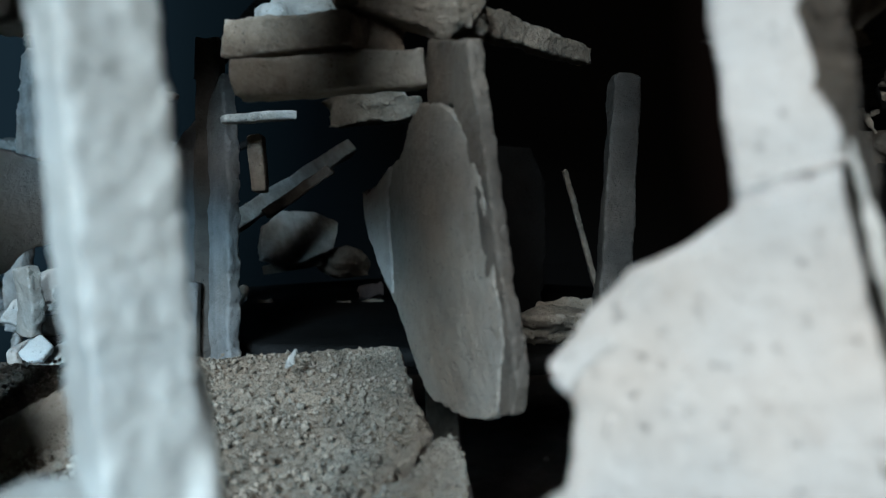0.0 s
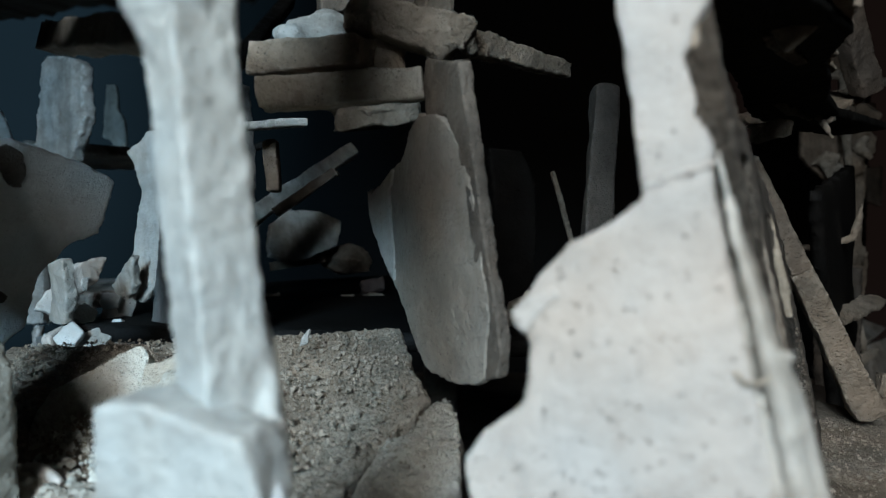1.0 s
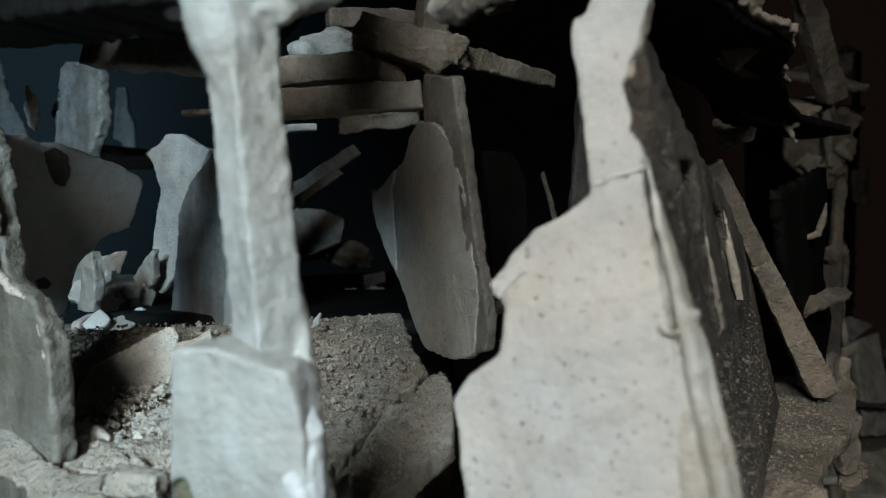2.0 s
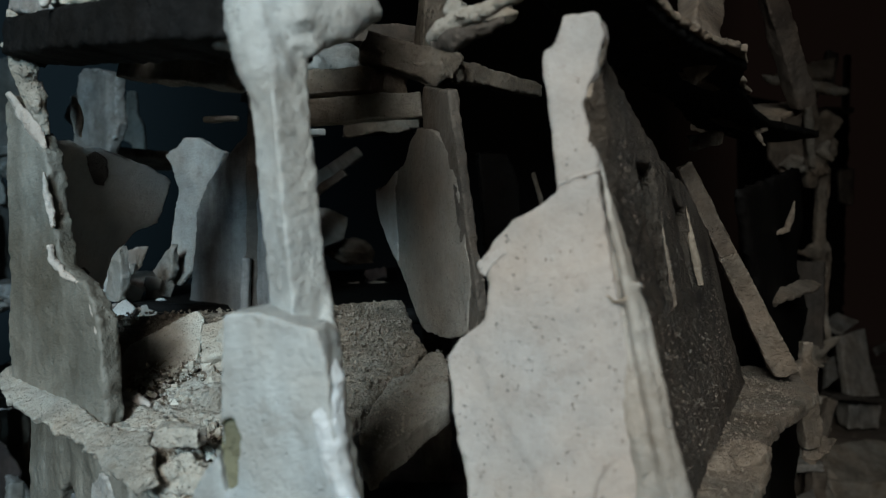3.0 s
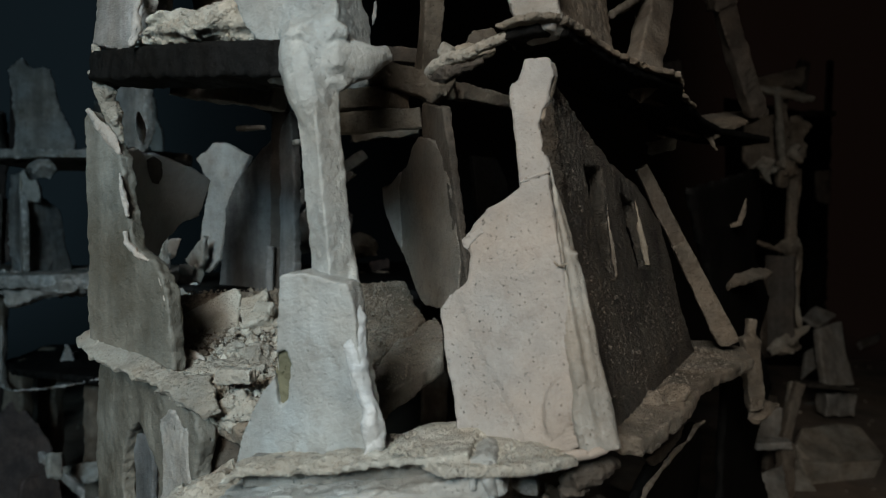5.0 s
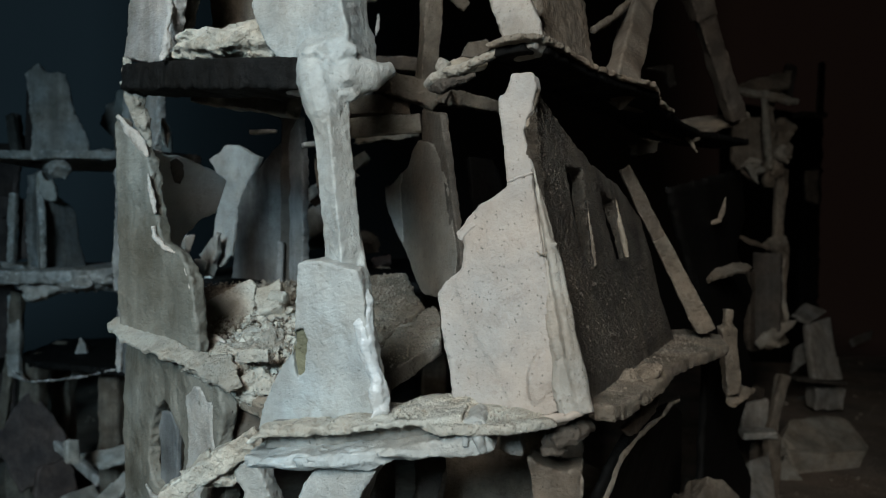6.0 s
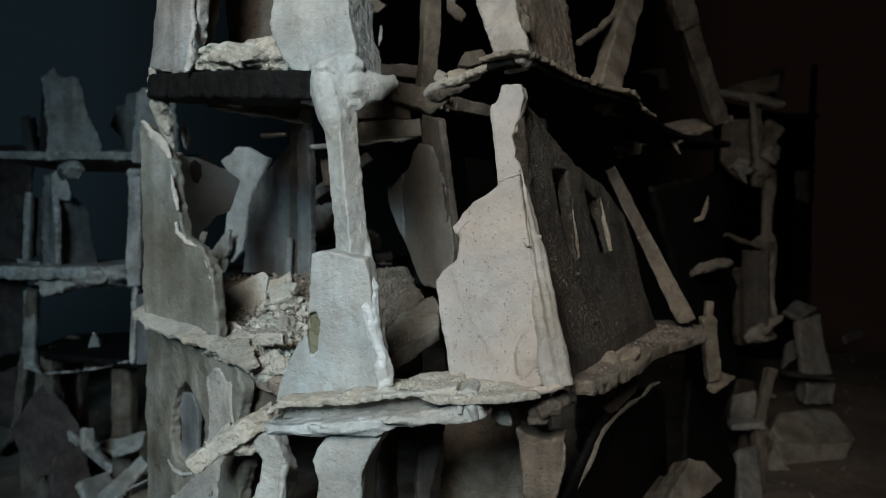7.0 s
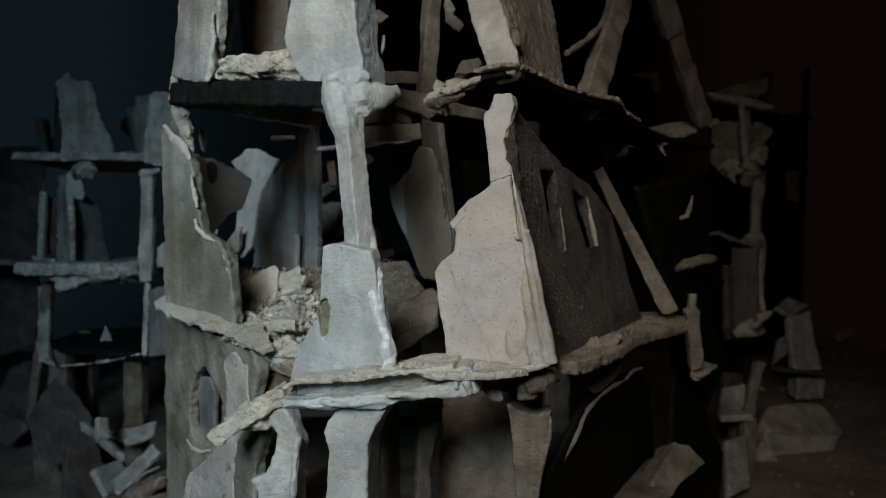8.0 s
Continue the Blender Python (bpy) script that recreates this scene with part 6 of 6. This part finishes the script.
clay(None, "bent_strip", [tube_solid([(-0.3588, 0.56, 0.1424), (-0.3782, 0.56, 0.1334), (-0.3916, 0.56, 0.1245), (-0.3894, 0.56, 0.1147), (-0.3738, 0.56, 0.1185), (-0.3632, 0.57, 0.1208)], (0.0012, 0.0016, 0.0016, 0.0014, 0.0014, 0.001))], ASH, voxel=0.001, lumps=0.001, label='thin pale bent strip lying on wreckage', category='strip')
clay(None, "flat_shard", [slab_solid((-0.4375, 0.6636, 0.1563), (30, 0, 0), [(-0.0492, 0.0014), (0.0214, 0.0239), (0.0274, -0.0041), (0.0007, -0.0203)], 0.008, 0.0032)], GREY, label='thin pale grey shard lying flat on wreckage', category='shard', group='', voxel=0.0026, lumps=0.0036, grit=0.0022)
clay(None, "flat_shard", [slab_solid((-0.405, 0.5931, 0.1263), (45, 0, 0), [(-0.0259, -0.0144), (0.0115, 0.0393), (0.027, 0.0265), (0.0045, -0.0145), (-0.0156, -0.034)], 0.01, 0.0032)], GREY, label='thin pale grey shard lying flat on wreckage', category='shard', group='', voxel=0.0026, lumps=0.0036, grit=0.0022)
clay(None, "leaning_plate", [slab_solid((-0.7864, 0.9597, 0.1547), (80, 0, 0), [(0.0077, 0.0496), (0.0293, 0.0496), (0.0327, -0.0351), (0.0132, -0.0664), (-0.0592, -0.035), (-0.0236, 0.0389)], 0.012, 0.0032)], RUST, label='dark reddish-brown plate leaning in the gloom', category='plate', group='', voxel=0.0026, lumps=0.0036, grit=0.0022)
clay(None, "flat_shard", [slab_solid((-0.6803, 0.85, 0.0477), (50, 0, 0), [(-0.0471, 0.0625), (0.0037, 0.0204), (0.048, -0.0491), (-0.0072, -0.0297)], 0.01, 0.0032)], BROWN, label='thin brown-grey shard lying flat on wreckage', category='shard', group='', voxel=0.0026, lumps=0.0036, grit=0.0022)
# Annex: lit edges put in paler clay, wall faces in darker clay.
annex = thing("ruined_annex_model", (0.68, 0.95, 0.0), "tall ruined annex model of dark brown clay posts", "model building")
clay(annex, "column", [beam_solid((0.5572, 0.89, 0.6917), (0.57, 0.91, 0.5362), 0.016, 0.016),
    lump_solid((0.5891, 0.9, 0.6326), (0.016, 0.014, 0.018), 0.5),
    lump_solid((0.5854, 0.9, 0.5948), (0.018, 0.014, 0.018), 0.5),
    lump_solid((0.5734, 0.9, 0.5662), (0.016, 0.012, 0.014), 0.5),
    beam_solid((0.5882, 0.91, 0.5775), (0.601, 0.94, 0.4218), 0.014, 0.014),
    lump_solid((0.5987, 0.94, 0.4377), (0.018, 0.014, 0.014), 0.5),
    beam_solid((0.6162, 0.95, 0.4377), (0.6248, 0.98, 0.2672), 0.018, 0.014),
    lump_solid((0.6072, 0.98, 0.265), (0.034, 0.018, 0.018), 0.5)], LOAM, label='gnarled brown corner column', voxel=0.0026, lumps=0.0036, grit=0.0022)
clay(annex, "top_slab", [slab_solid((0.5722, 0.93, 0.7183), (60, 0, 0), [(-0.0645, -0.0122), (-0.0139, 0.0099), (0.0562, 0.0296), (0.0434, -0.0065), (-0.0202, -0.0202)], 0.012, 0.003)], LOAM, voxel=0.002, lumps=0.004, grit=0.0026)
clay(annex, "edge_strip", [tube_solid([(0.5443, 0.875, 0.6917), (0.5467, 0.875, 0.6538), (0.5514, 0.88, 0.6145), (0.5593, 0.885, 0.5647)], (0.006, 0.005, 0.007, 0.005)),
    tube_solid([(0.5832, 0.885, 0.6031), (0.5733, 0.885, 0.589), (0.5907, 0.885, 0.5729)], (0.006, 0.008, 0.004))], LOAM2, label='pale crumbling edge of the corner column', voxel=0.002, lumps=0.004, grit=0.0026)
clay(annex, "broken_sill", [tube_solid([(0.5117, 0.89, 0.5652), (0.5277, 0.885, 0.5788), (0.5438, 0.88, 0.5743)], (0.003, 0.006, 0.005)),
    tube_solid([(0.5227, 0.885, 0.5687), (0.5341, 0.885, 0.5485), (0.5423, 0.885, 0.5384)], (0.006, 0.004, 0.002)),
    lump_solid((0.538, 0.885, 0.5627), (0.012, 0.008, 0.007), 0.7)], LOAM2, voxel=0.002, lumps=0.004, grit=0.0026)
clay(annex, "inner_column", [beam_solid((0.6206, 0.96, 0.572), (0.6111, 0.96, 0.4537), 0.016, 0.014),
    tube_solid([(0.6107, 0.95, 0.5519), (0.6079, 0.95, 0.5071), (0.6063, 0.95, 0.459)], (0.003, 0.004, 0.003)),
    lump_solid((0.6044, 0.95, 0.4387), (0.014, 0.01, 0.009), 0.7),
    tube_solid([(0.5874, 0.95, 0.4259), (0.6065, 0.95, 0.443), (0.6216, 0.95, 0.4409)], (0.004, 0.007, 0.003))], LOAM, label='knotted brown inner column', voxel=0.002, lumps=0.004, grit=0.0026)
clay(annex, "thin_strip", [tube_solid([(0.6218, 0.95, 0.4216), (0.6136, 0.95, 0.3895), (0.6162, 0.95, 0.3466), (0.6254, 0.95, 0.295)], (0.003, 0.004, 0.005, 0.005)),
    tube_solid([(0.5967, 0.95, 0.3573), (0.5994, 0.95, 0.3144)], (0.003, 0.004))], LOAM2, voxel=0.002, lumps=0.004, grit=0.0026)
clay(annex, "arch", [tube_solid([(0.5065, 0.92, 0.4493), (0.5253, 0.92, 0.4514), (0.5463, 0.92, 0.441), (0.5825, 0.93, 0.4294)], (0.003, 0.004, 0.005, 0.003))], BROWN, voxel=0.002, lumps=0.004, grit=0.0026)
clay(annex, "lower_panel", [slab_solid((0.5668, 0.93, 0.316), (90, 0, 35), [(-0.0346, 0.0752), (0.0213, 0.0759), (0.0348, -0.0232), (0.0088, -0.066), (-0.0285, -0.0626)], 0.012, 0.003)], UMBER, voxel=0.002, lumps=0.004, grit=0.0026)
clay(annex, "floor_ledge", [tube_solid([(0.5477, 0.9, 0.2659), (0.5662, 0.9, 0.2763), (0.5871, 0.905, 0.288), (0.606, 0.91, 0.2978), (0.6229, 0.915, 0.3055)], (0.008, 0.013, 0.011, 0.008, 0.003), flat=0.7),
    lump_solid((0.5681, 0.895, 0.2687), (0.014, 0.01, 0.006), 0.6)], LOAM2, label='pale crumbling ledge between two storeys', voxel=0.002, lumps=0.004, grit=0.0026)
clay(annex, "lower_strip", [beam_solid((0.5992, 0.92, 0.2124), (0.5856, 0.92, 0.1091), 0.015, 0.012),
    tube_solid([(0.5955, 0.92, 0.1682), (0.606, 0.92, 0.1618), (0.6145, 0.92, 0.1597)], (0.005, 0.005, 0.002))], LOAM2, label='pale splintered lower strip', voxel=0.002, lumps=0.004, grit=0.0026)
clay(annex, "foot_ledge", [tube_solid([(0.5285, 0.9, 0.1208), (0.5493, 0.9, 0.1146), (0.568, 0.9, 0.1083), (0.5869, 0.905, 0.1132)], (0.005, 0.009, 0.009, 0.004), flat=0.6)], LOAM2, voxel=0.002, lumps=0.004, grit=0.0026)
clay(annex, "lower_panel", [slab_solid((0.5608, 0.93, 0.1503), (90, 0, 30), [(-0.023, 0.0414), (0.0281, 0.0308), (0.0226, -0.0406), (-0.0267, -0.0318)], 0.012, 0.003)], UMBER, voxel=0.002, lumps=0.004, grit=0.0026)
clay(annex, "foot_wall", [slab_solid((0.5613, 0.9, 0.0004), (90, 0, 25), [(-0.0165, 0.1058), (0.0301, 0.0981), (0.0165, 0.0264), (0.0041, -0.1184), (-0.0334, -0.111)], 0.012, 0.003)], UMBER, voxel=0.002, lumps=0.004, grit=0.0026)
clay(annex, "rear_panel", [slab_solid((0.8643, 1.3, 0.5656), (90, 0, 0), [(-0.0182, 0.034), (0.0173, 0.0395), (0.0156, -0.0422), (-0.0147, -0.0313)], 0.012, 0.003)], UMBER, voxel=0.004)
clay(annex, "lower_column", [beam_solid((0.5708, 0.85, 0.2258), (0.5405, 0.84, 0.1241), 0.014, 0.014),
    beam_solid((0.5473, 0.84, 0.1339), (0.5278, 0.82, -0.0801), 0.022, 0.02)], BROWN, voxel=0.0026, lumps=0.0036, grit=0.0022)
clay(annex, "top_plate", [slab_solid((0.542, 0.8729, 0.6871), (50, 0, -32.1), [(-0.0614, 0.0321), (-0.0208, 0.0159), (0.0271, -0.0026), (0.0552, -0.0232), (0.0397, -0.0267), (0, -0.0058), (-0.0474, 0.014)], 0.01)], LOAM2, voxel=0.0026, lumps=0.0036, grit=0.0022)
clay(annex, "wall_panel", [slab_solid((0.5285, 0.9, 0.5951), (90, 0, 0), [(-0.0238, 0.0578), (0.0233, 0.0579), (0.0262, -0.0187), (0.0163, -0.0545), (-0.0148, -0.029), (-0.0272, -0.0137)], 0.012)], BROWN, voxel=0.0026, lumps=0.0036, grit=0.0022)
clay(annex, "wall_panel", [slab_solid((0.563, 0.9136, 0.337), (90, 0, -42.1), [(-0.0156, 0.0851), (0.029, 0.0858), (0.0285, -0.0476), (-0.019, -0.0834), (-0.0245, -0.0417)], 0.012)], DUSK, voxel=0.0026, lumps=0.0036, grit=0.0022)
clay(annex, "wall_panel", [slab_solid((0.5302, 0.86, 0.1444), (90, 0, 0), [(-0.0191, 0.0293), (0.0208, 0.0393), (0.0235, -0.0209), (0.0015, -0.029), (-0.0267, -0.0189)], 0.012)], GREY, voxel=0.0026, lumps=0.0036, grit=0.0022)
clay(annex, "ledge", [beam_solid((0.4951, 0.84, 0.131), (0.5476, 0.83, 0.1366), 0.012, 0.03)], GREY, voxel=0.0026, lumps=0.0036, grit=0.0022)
clay(annex, "rear_column", [beam_solid((1.1419, 1.82, 0.8078), (1.1315, 1.82, 0.1864), 0.06, 0.05)], NEARBLACK, voxel=0.008, lumps=0.0036, grit=0.0022)
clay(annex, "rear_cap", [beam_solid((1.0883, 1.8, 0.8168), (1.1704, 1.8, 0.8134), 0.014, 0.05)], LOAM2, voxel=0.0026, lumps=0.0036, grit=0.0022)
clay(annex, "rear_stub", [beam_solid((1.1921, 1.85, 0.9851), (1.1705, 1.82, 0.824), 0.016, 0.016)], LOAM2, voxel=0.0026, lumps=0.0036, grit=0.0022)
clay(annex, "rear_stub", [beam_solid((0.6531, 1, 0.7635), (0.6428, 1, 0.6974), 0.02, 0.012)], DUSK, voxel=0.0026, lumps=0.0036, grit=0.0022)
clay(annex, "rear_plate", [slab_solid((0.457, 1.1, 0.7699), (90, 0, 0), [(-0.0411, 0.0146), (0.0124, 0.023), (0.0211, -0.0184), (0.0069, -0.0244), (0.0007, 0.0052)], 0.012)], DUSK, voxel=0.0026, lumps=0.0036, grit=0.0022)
clay(annex, "rear_wall", [slab_solid((1.1379, 2, 0.3017), (90, 0, 0), [(-0.2001, 0.6037), (0.1324, 0.5462), (0.1308, -0.0981), (0.0969, -0.5319), (-0.1595, -0.5317)], 0.02)], NEARBLACK, voxel=0.006)
clay(annex, "ledge", [beam_solid((0.8143, 1.28, 0.1276), (0.9387, 1.3, 0.1125), 0.01, 0.03)], DUSK, voxel=0.0026, lumps=0.0036, grit=0.0022)
wreck = thing("slab_wreck", (0.72, 0.99, 0.025), "large pale broken slab lying on the studio floor", "slab")
clay(wreck, "top_slab", [slab_solid((0.7351, 1.0167, 0.0726), (33.6, 10.3, 6.8), [(-0.0955, -0.0153), (-0.0576, 0.0318), (0.0323, 0.0604), (0.0785, 0.0616), (0.0902, -0.0055), (0.0595, -0.0296), (-0.0188, -0.0436), (-0.0797, -0.0504)], 0.04)], LOAM2, voxel=0.003, lumps=0.003)
clay(wreck, "under_slab", [slab_solid((0.7059, 0.9694, 0.034), (80, 0, 13.2), [(-0.0744, 0.0356), (-0.05, 0.0287), (0.0106, 0.0215), (0.1028, 0.0207), (0.0799, -0.0069), (0.027, -0.0455), (-0.027, -0.0465), (-0.0636, -0.0071)], 0.06)], LOAM2, voxel=0.003, lumps=0.003)
clay(None, "leaning_plate", [slab_solid((0.8928, 1.2988, 0.188), (75, 0, 12), [(-0.0303, 0.0604), (0.0353, 0.0755), (0.0319, 0.0063), (0.0397, -0.0688), (-0.0384, -0.0655), (-0.0371, -0.0051)], 0.02)], GREY, label='pale upright plate leaning against the annex', category='plate', group='', voxel=0.004)
clay(None, "stone_block", [beam_solid((0.8951, 1.36, 0.0672), (0.9665, 1.36, 0.0644), 0.055, 0.05)], GREY, label='pale square stone block under the plate', category='stone', group='', voxel=0.004)
clay(None, "slab_wreck", [slab_solid((0.6529, 0.8675, -0.0279), (27.6, 12.2, 6.3), [(-0.0549, 0.0362), (0.0165, 0.0653), (0.1316, 0.1022), (0.0591, -0.0042), (-0.0141, -0.0774), (-0.1164, -0.0965)], 0.02)], LOAM2, label='flat pale slab lying on the studio floor', category='slab', group='', voxel=0.004)
clay(None, "slab_wreck", [slab_solid((0.8068, 0.9498, -0.0071), (35.8, 19.1, 13.3), [(-0.0071, 0.047), (0.0996, 0.0872), (0.0521, 0.0118), (-0.0384, -0.0654), (-0.0911, -0.0658)], 0.02)], LOAM2, label='flat pale slab lying on the studio floor', category='slab', group='', voxel=0.004)
clay(None, "flat_shard", [slab_solid((0.9376, 1.1454, -0.0032), (30, 0, 0), [(-0.0202, 0.0304), (0.0197, 0.0219), (0.0222, -0.019), (-0.0216, -0.0316)], 0.012)], BROWN, label='thin brown shard lying on the studio floor', category='shard', group='', voxel=0.004)
clay(None, "slab_wreck", [slab_solid((0.6142, 0.9166, 0.0176), (50, 0, 0), [(-0.0201, 0.0167), (0.0145, 0.0611), (0.0384, -0.0154), (-0.0318, -0.0585)], 0.02)], LOAM2, label='flat pale slab lying on the studio floor', category='slab', group='', voxel=0.004)
clay(None, "leaning_plate", [slab_solid((0.9049, 1.3841, 0.265), (50, 0, 18.1), [(-0.0518, -0.0022), (0.0109, 0.0303), (0.0611, 0.0019), (-0.0185, -0.0292)], 0.012)], GREY, label='pale plate lying over the standing one', category='plate', group='', voxel=0.004)
clay(None, "wall_shard", [slab_solid((0.4893, 0.7509, 0.0782), (45, 0, 36.1), [(0.0143, 0.041), (0.0707, 0.0403), (-0.0044, -0.0362), (-0.0717, -0.0386)], 0.014)], GREY, label='broken clay shard lying among the wreckage', category='shard', group='shards on the studio floor', voxel=0.003, lumps=0.003)
clay(None, "wall_shard", [slab_solid((1.3484, 1.706, -0.0321), (65, 0, -43.9), [(-0.0256, 0.0046), (0.0141, 0.0217), (0.0265, -0.0043), (-0.0156, -0.0221)], 0.014)], GREY, label='broken clay shard lying among the wreckage', category='shard', group='shards on the studio floor', voxel=0.003, lumps=0.003)
clay(None, "wall_shard", [slab_solid((1.4893, 2.0994, 0.0922), (45, 0, 20.9), [(-0.0567, 0.0018), (0.0855, 0.0316), (0.0405, -0.0046), (-0.0658, -0.0277)], 0.014)], GREY, label='broken clay shard lying among the wreckage', category='shard', group='shards on the studio floor', voxel=0.003, lumps=0.003)
clay(None, "wall_shard", [slab_solid((0.9476, 1.4909, 0.0133), (65, 0, -44.6), [(-0.0288, 0.009), (0.0113, 0.0315), (0.0314, -0.0121), (-0.0146, -0.0282)], 0.014)], GREY, label='broken clay shard lying among the wreckage', category='shard', group='shards on the studio floor', voxel=0.003, lumps=0.003)
clay(None, "wall_shard", [slab_solid((0.8579, 1.3336, 0.1699), (45, 0, 27.2), [(0.0097, 0.024), (0.0506, 0.0346), (0.0045, -0.0189), (-0.0615, -0.0373)], 0.014)], GREY, label='broken clay shard lying among the wreckage', category='shard', group='shards on the studio floor', voxel=0.003, lumps=0.003)
clay(None, "wall_shard", [slab_solid((-0.4533, 0.6036, 0.1834), (50, 0, 64.3), [(-0.0021, 0.0188), (0.0136, 0.0114), (0.0013, -0.0193), (-0.0124, -0.0103)], 0.01)], GREY, label='broken clay shard lying among the wreckage', category='shard', group='shards on the studio floor', voxel=0.0026, lumps=0.003)
clay(None, "wall_shard", [slab_solid((-0.2773, 0.3185, 0.203), (70, 0, -45.2), [(-0.0377, -0.0158), (-0.0095, 0.0013), (0.0327, 0.0225), (0.0237, 0.01), (-0.0121, -0.0195)], 0.01)], BROWN, label='broken clay shard lying among the wreckage', category='shard', group='shards on the studio floor', voxel=0.0026, lumps=0.003)
clay(None, "wall_shard", [slab_solid((-0.4552, 0.6328, 0.105), (50, 0, 72.7), [(-0.0225, 0.0198), (0.0284, 0.0173), (0.0246, -0.0112), (-0.0277, -0.0252)], 0.01)], GREY, label='broken clay shard lying among the wreckage', category='shard', group='shards on the studio floor', voxel=0.0026, lumps=0.003)
clay(None, "wall_shard", [slab_solid((-0.8284, 0.9812, 0.0911), (70, 0, -30.1), [(-0.0575, 0.048), (0.006, 0.0443), (0.0697, -0.0116), (0.0257, -0.0494), (-0.0488, -0.0284)], 0.01)], BROWN, label='broken clay shard lying among the wreckage', category='shard', group='shards on the studio floor', voxel=0.0026, lumps=0.003)

# ---- loose grit on floors and ledges ----

def grit(parent, name, poly, height, count, small, big, material, label):
    """Many small angular crumbs on a patch of floor: ONE part."""
    pick = random.Random(len(name) * 31 + count)
    xs, ys = [p[0] for p in poly], [p[1] for p in poly]
    vs, fs = [], []
    shape = [(1, 0, 0), (-1, 0, 0), (0, 1, 0), (0, -1, 0), (0, 0, 1), (0, 0, -0.6), (0.7, 0.6, 0.4), (-0.6, -0.6, 0.5)]
    tris = [(0, 6, 4), (6, 2, 4), (2, 1, 4), (1, 7, 4), (7, 3, 4), (3, 0, 4), (0, 5, 6), (6, 5, 2), (2, 5, 1), (1, 5, 7), (7, 5, 3), (3, 5, 0)]
    while count:
        x, y = pick.uniform(min(xs), max(xs)), pick.uniform(min(ys), max(ys))
        if not inside(x, y, poly):
            continue
        count -= 1
        s = small * (big / small) ** (pick.random() ** 3.0)
        m = pose(x, y, height(x, y) + 0.25 * s, pick.uniform(0, 360), pick.uniform(0, 360), pick.uniform(0, 360))
        o = len(vs)
        vs += [m @ Vector([c * s * pick.uniform(0.6, 1.2) for c in p]) for p in shape]
        fs += [[o + i for i in f] for f in tris]
    me, base = joined(name, [(vs, fs)])
    me.materials.append(material)
    ob = new(name, me)
    if parent:
        ob.parent = parent
        base = base - spot_of(parent)
    ob.location = base
    return tagged(ob, label, "", "", "stuff")

INNER = [(-0.036, 0.185), (-0.024, 0.205), (-0.006, 0.238), (-0.014, 0.262), (-0.022, 0.298), (-0.08, 0.303), (-0.15, 0.312), (-0.22, 0.32), (-0.21, 0.262), (-0.15, 0.197), (-0.12, 0.162), (-0.09, 0.142), (-0.055, 0.155)]
grit(inner_ground, "floor_grit", INNER, lambda x, y: 0.424 + 0.31 * (y - 0.302) + 0.09 * (x + 0.024), 9000, 0.0003, 0.0017, LOAM, "pale grit strewn over the inner floor")
grit(inner_ground, "floor_rubble", [(-0.15, 0.195), (-0.12, 0.16), (-0.09, 0.142), (-0.06, 0.155), (-0.10, 0.26), (-0.16, 0.26)], lambda x, y: 0.424 + 0.31 * (y - 0.302) + 0.09 * (x + 0.024), 1500, 0.0005, 0.0030, MORTAR, "larger crumbs of pale clay rubble")
grit(ledge, "ledge_grit", [(-0.015, 0.066), (0.005, 0.058), (0.03, 0.055), (0.056, 0.064), (0.03, 0.10), (0.0, 0.105)], lambda x, y: 0.372, 2600, 0.0003, 0.0014, GRIT, "pale grit lying on the front ledge")
grit(side_ledge, "side_grit", [(0.094, 0.100), (0.11, 0.118), (0.155, 0.20), (0.215, 0.275), (0.24, 0.34), (0.2, 0.33), (0.12, 0.19)], lambda x, y: 0.369 - 0.05 * (x - 0.155) + 0.02 * (y - 0.205), 1100, 0.0003, 0.0013, LOAM, "grit lying on the side ledge")
grit(None, "rubble_dust", [(-1.2, 0.3), (1.6, 0.3), (2.0, 2.1), (-1.8, 2.1)], lambda x, y: 0.024, 3000, 0.0015, 0.009, BROWN, "scattered clay crumbs on the studio floor")
grit(mound, "heap_grit", [(-0.145, 0.150), (-0.09, 0.108), (-0.07, 0.115), (-0.085, 0.16), (-0.13, 0.185)], lambda x, y: 0.553 - 0.15 * (x + 0.12) + 0.014 * max(0.0, 1 - ((x + 0.105) / 0.035) ** 2 - ((y - 0.145) / 0.03) ** 2), 420, 0.0006, 0.0022, GRIT, "pale crumbs on the rubble mound")
grit(inner_ground, "floor_gravel", [(-0.15, 0.195), (-0.12, 0.16), (-0.09, 0.142), (-0.06, 0.155), (-0.09, 0.23), (-0.12, 0.25)], lambda x, y: 0.4245 + 0.31 * (y - 0.302) + 0.09 * (x + 0.024), 90, 0.0018, 0.0055, GRIT, "pale broken stones on the rubble")
grit(house, "corner_grit", [(-0.022, 0.213), (-0.011, 0.216), (-0.002, 0.235), (0.005, 0.232), (0.009, 0.212), (0.007, 0.187), (-0.01, 0.166), (-0.026, 0.149), (-0.032, 0.172), (-0.028, 0.189)], lambda x, y: 0.4225 + 0.31 * (y - 0.302) + 0.09 * (x + 0.024), 500, 0.0003, 0.0012, LOAM2, "grit lying on the broken floor corner")
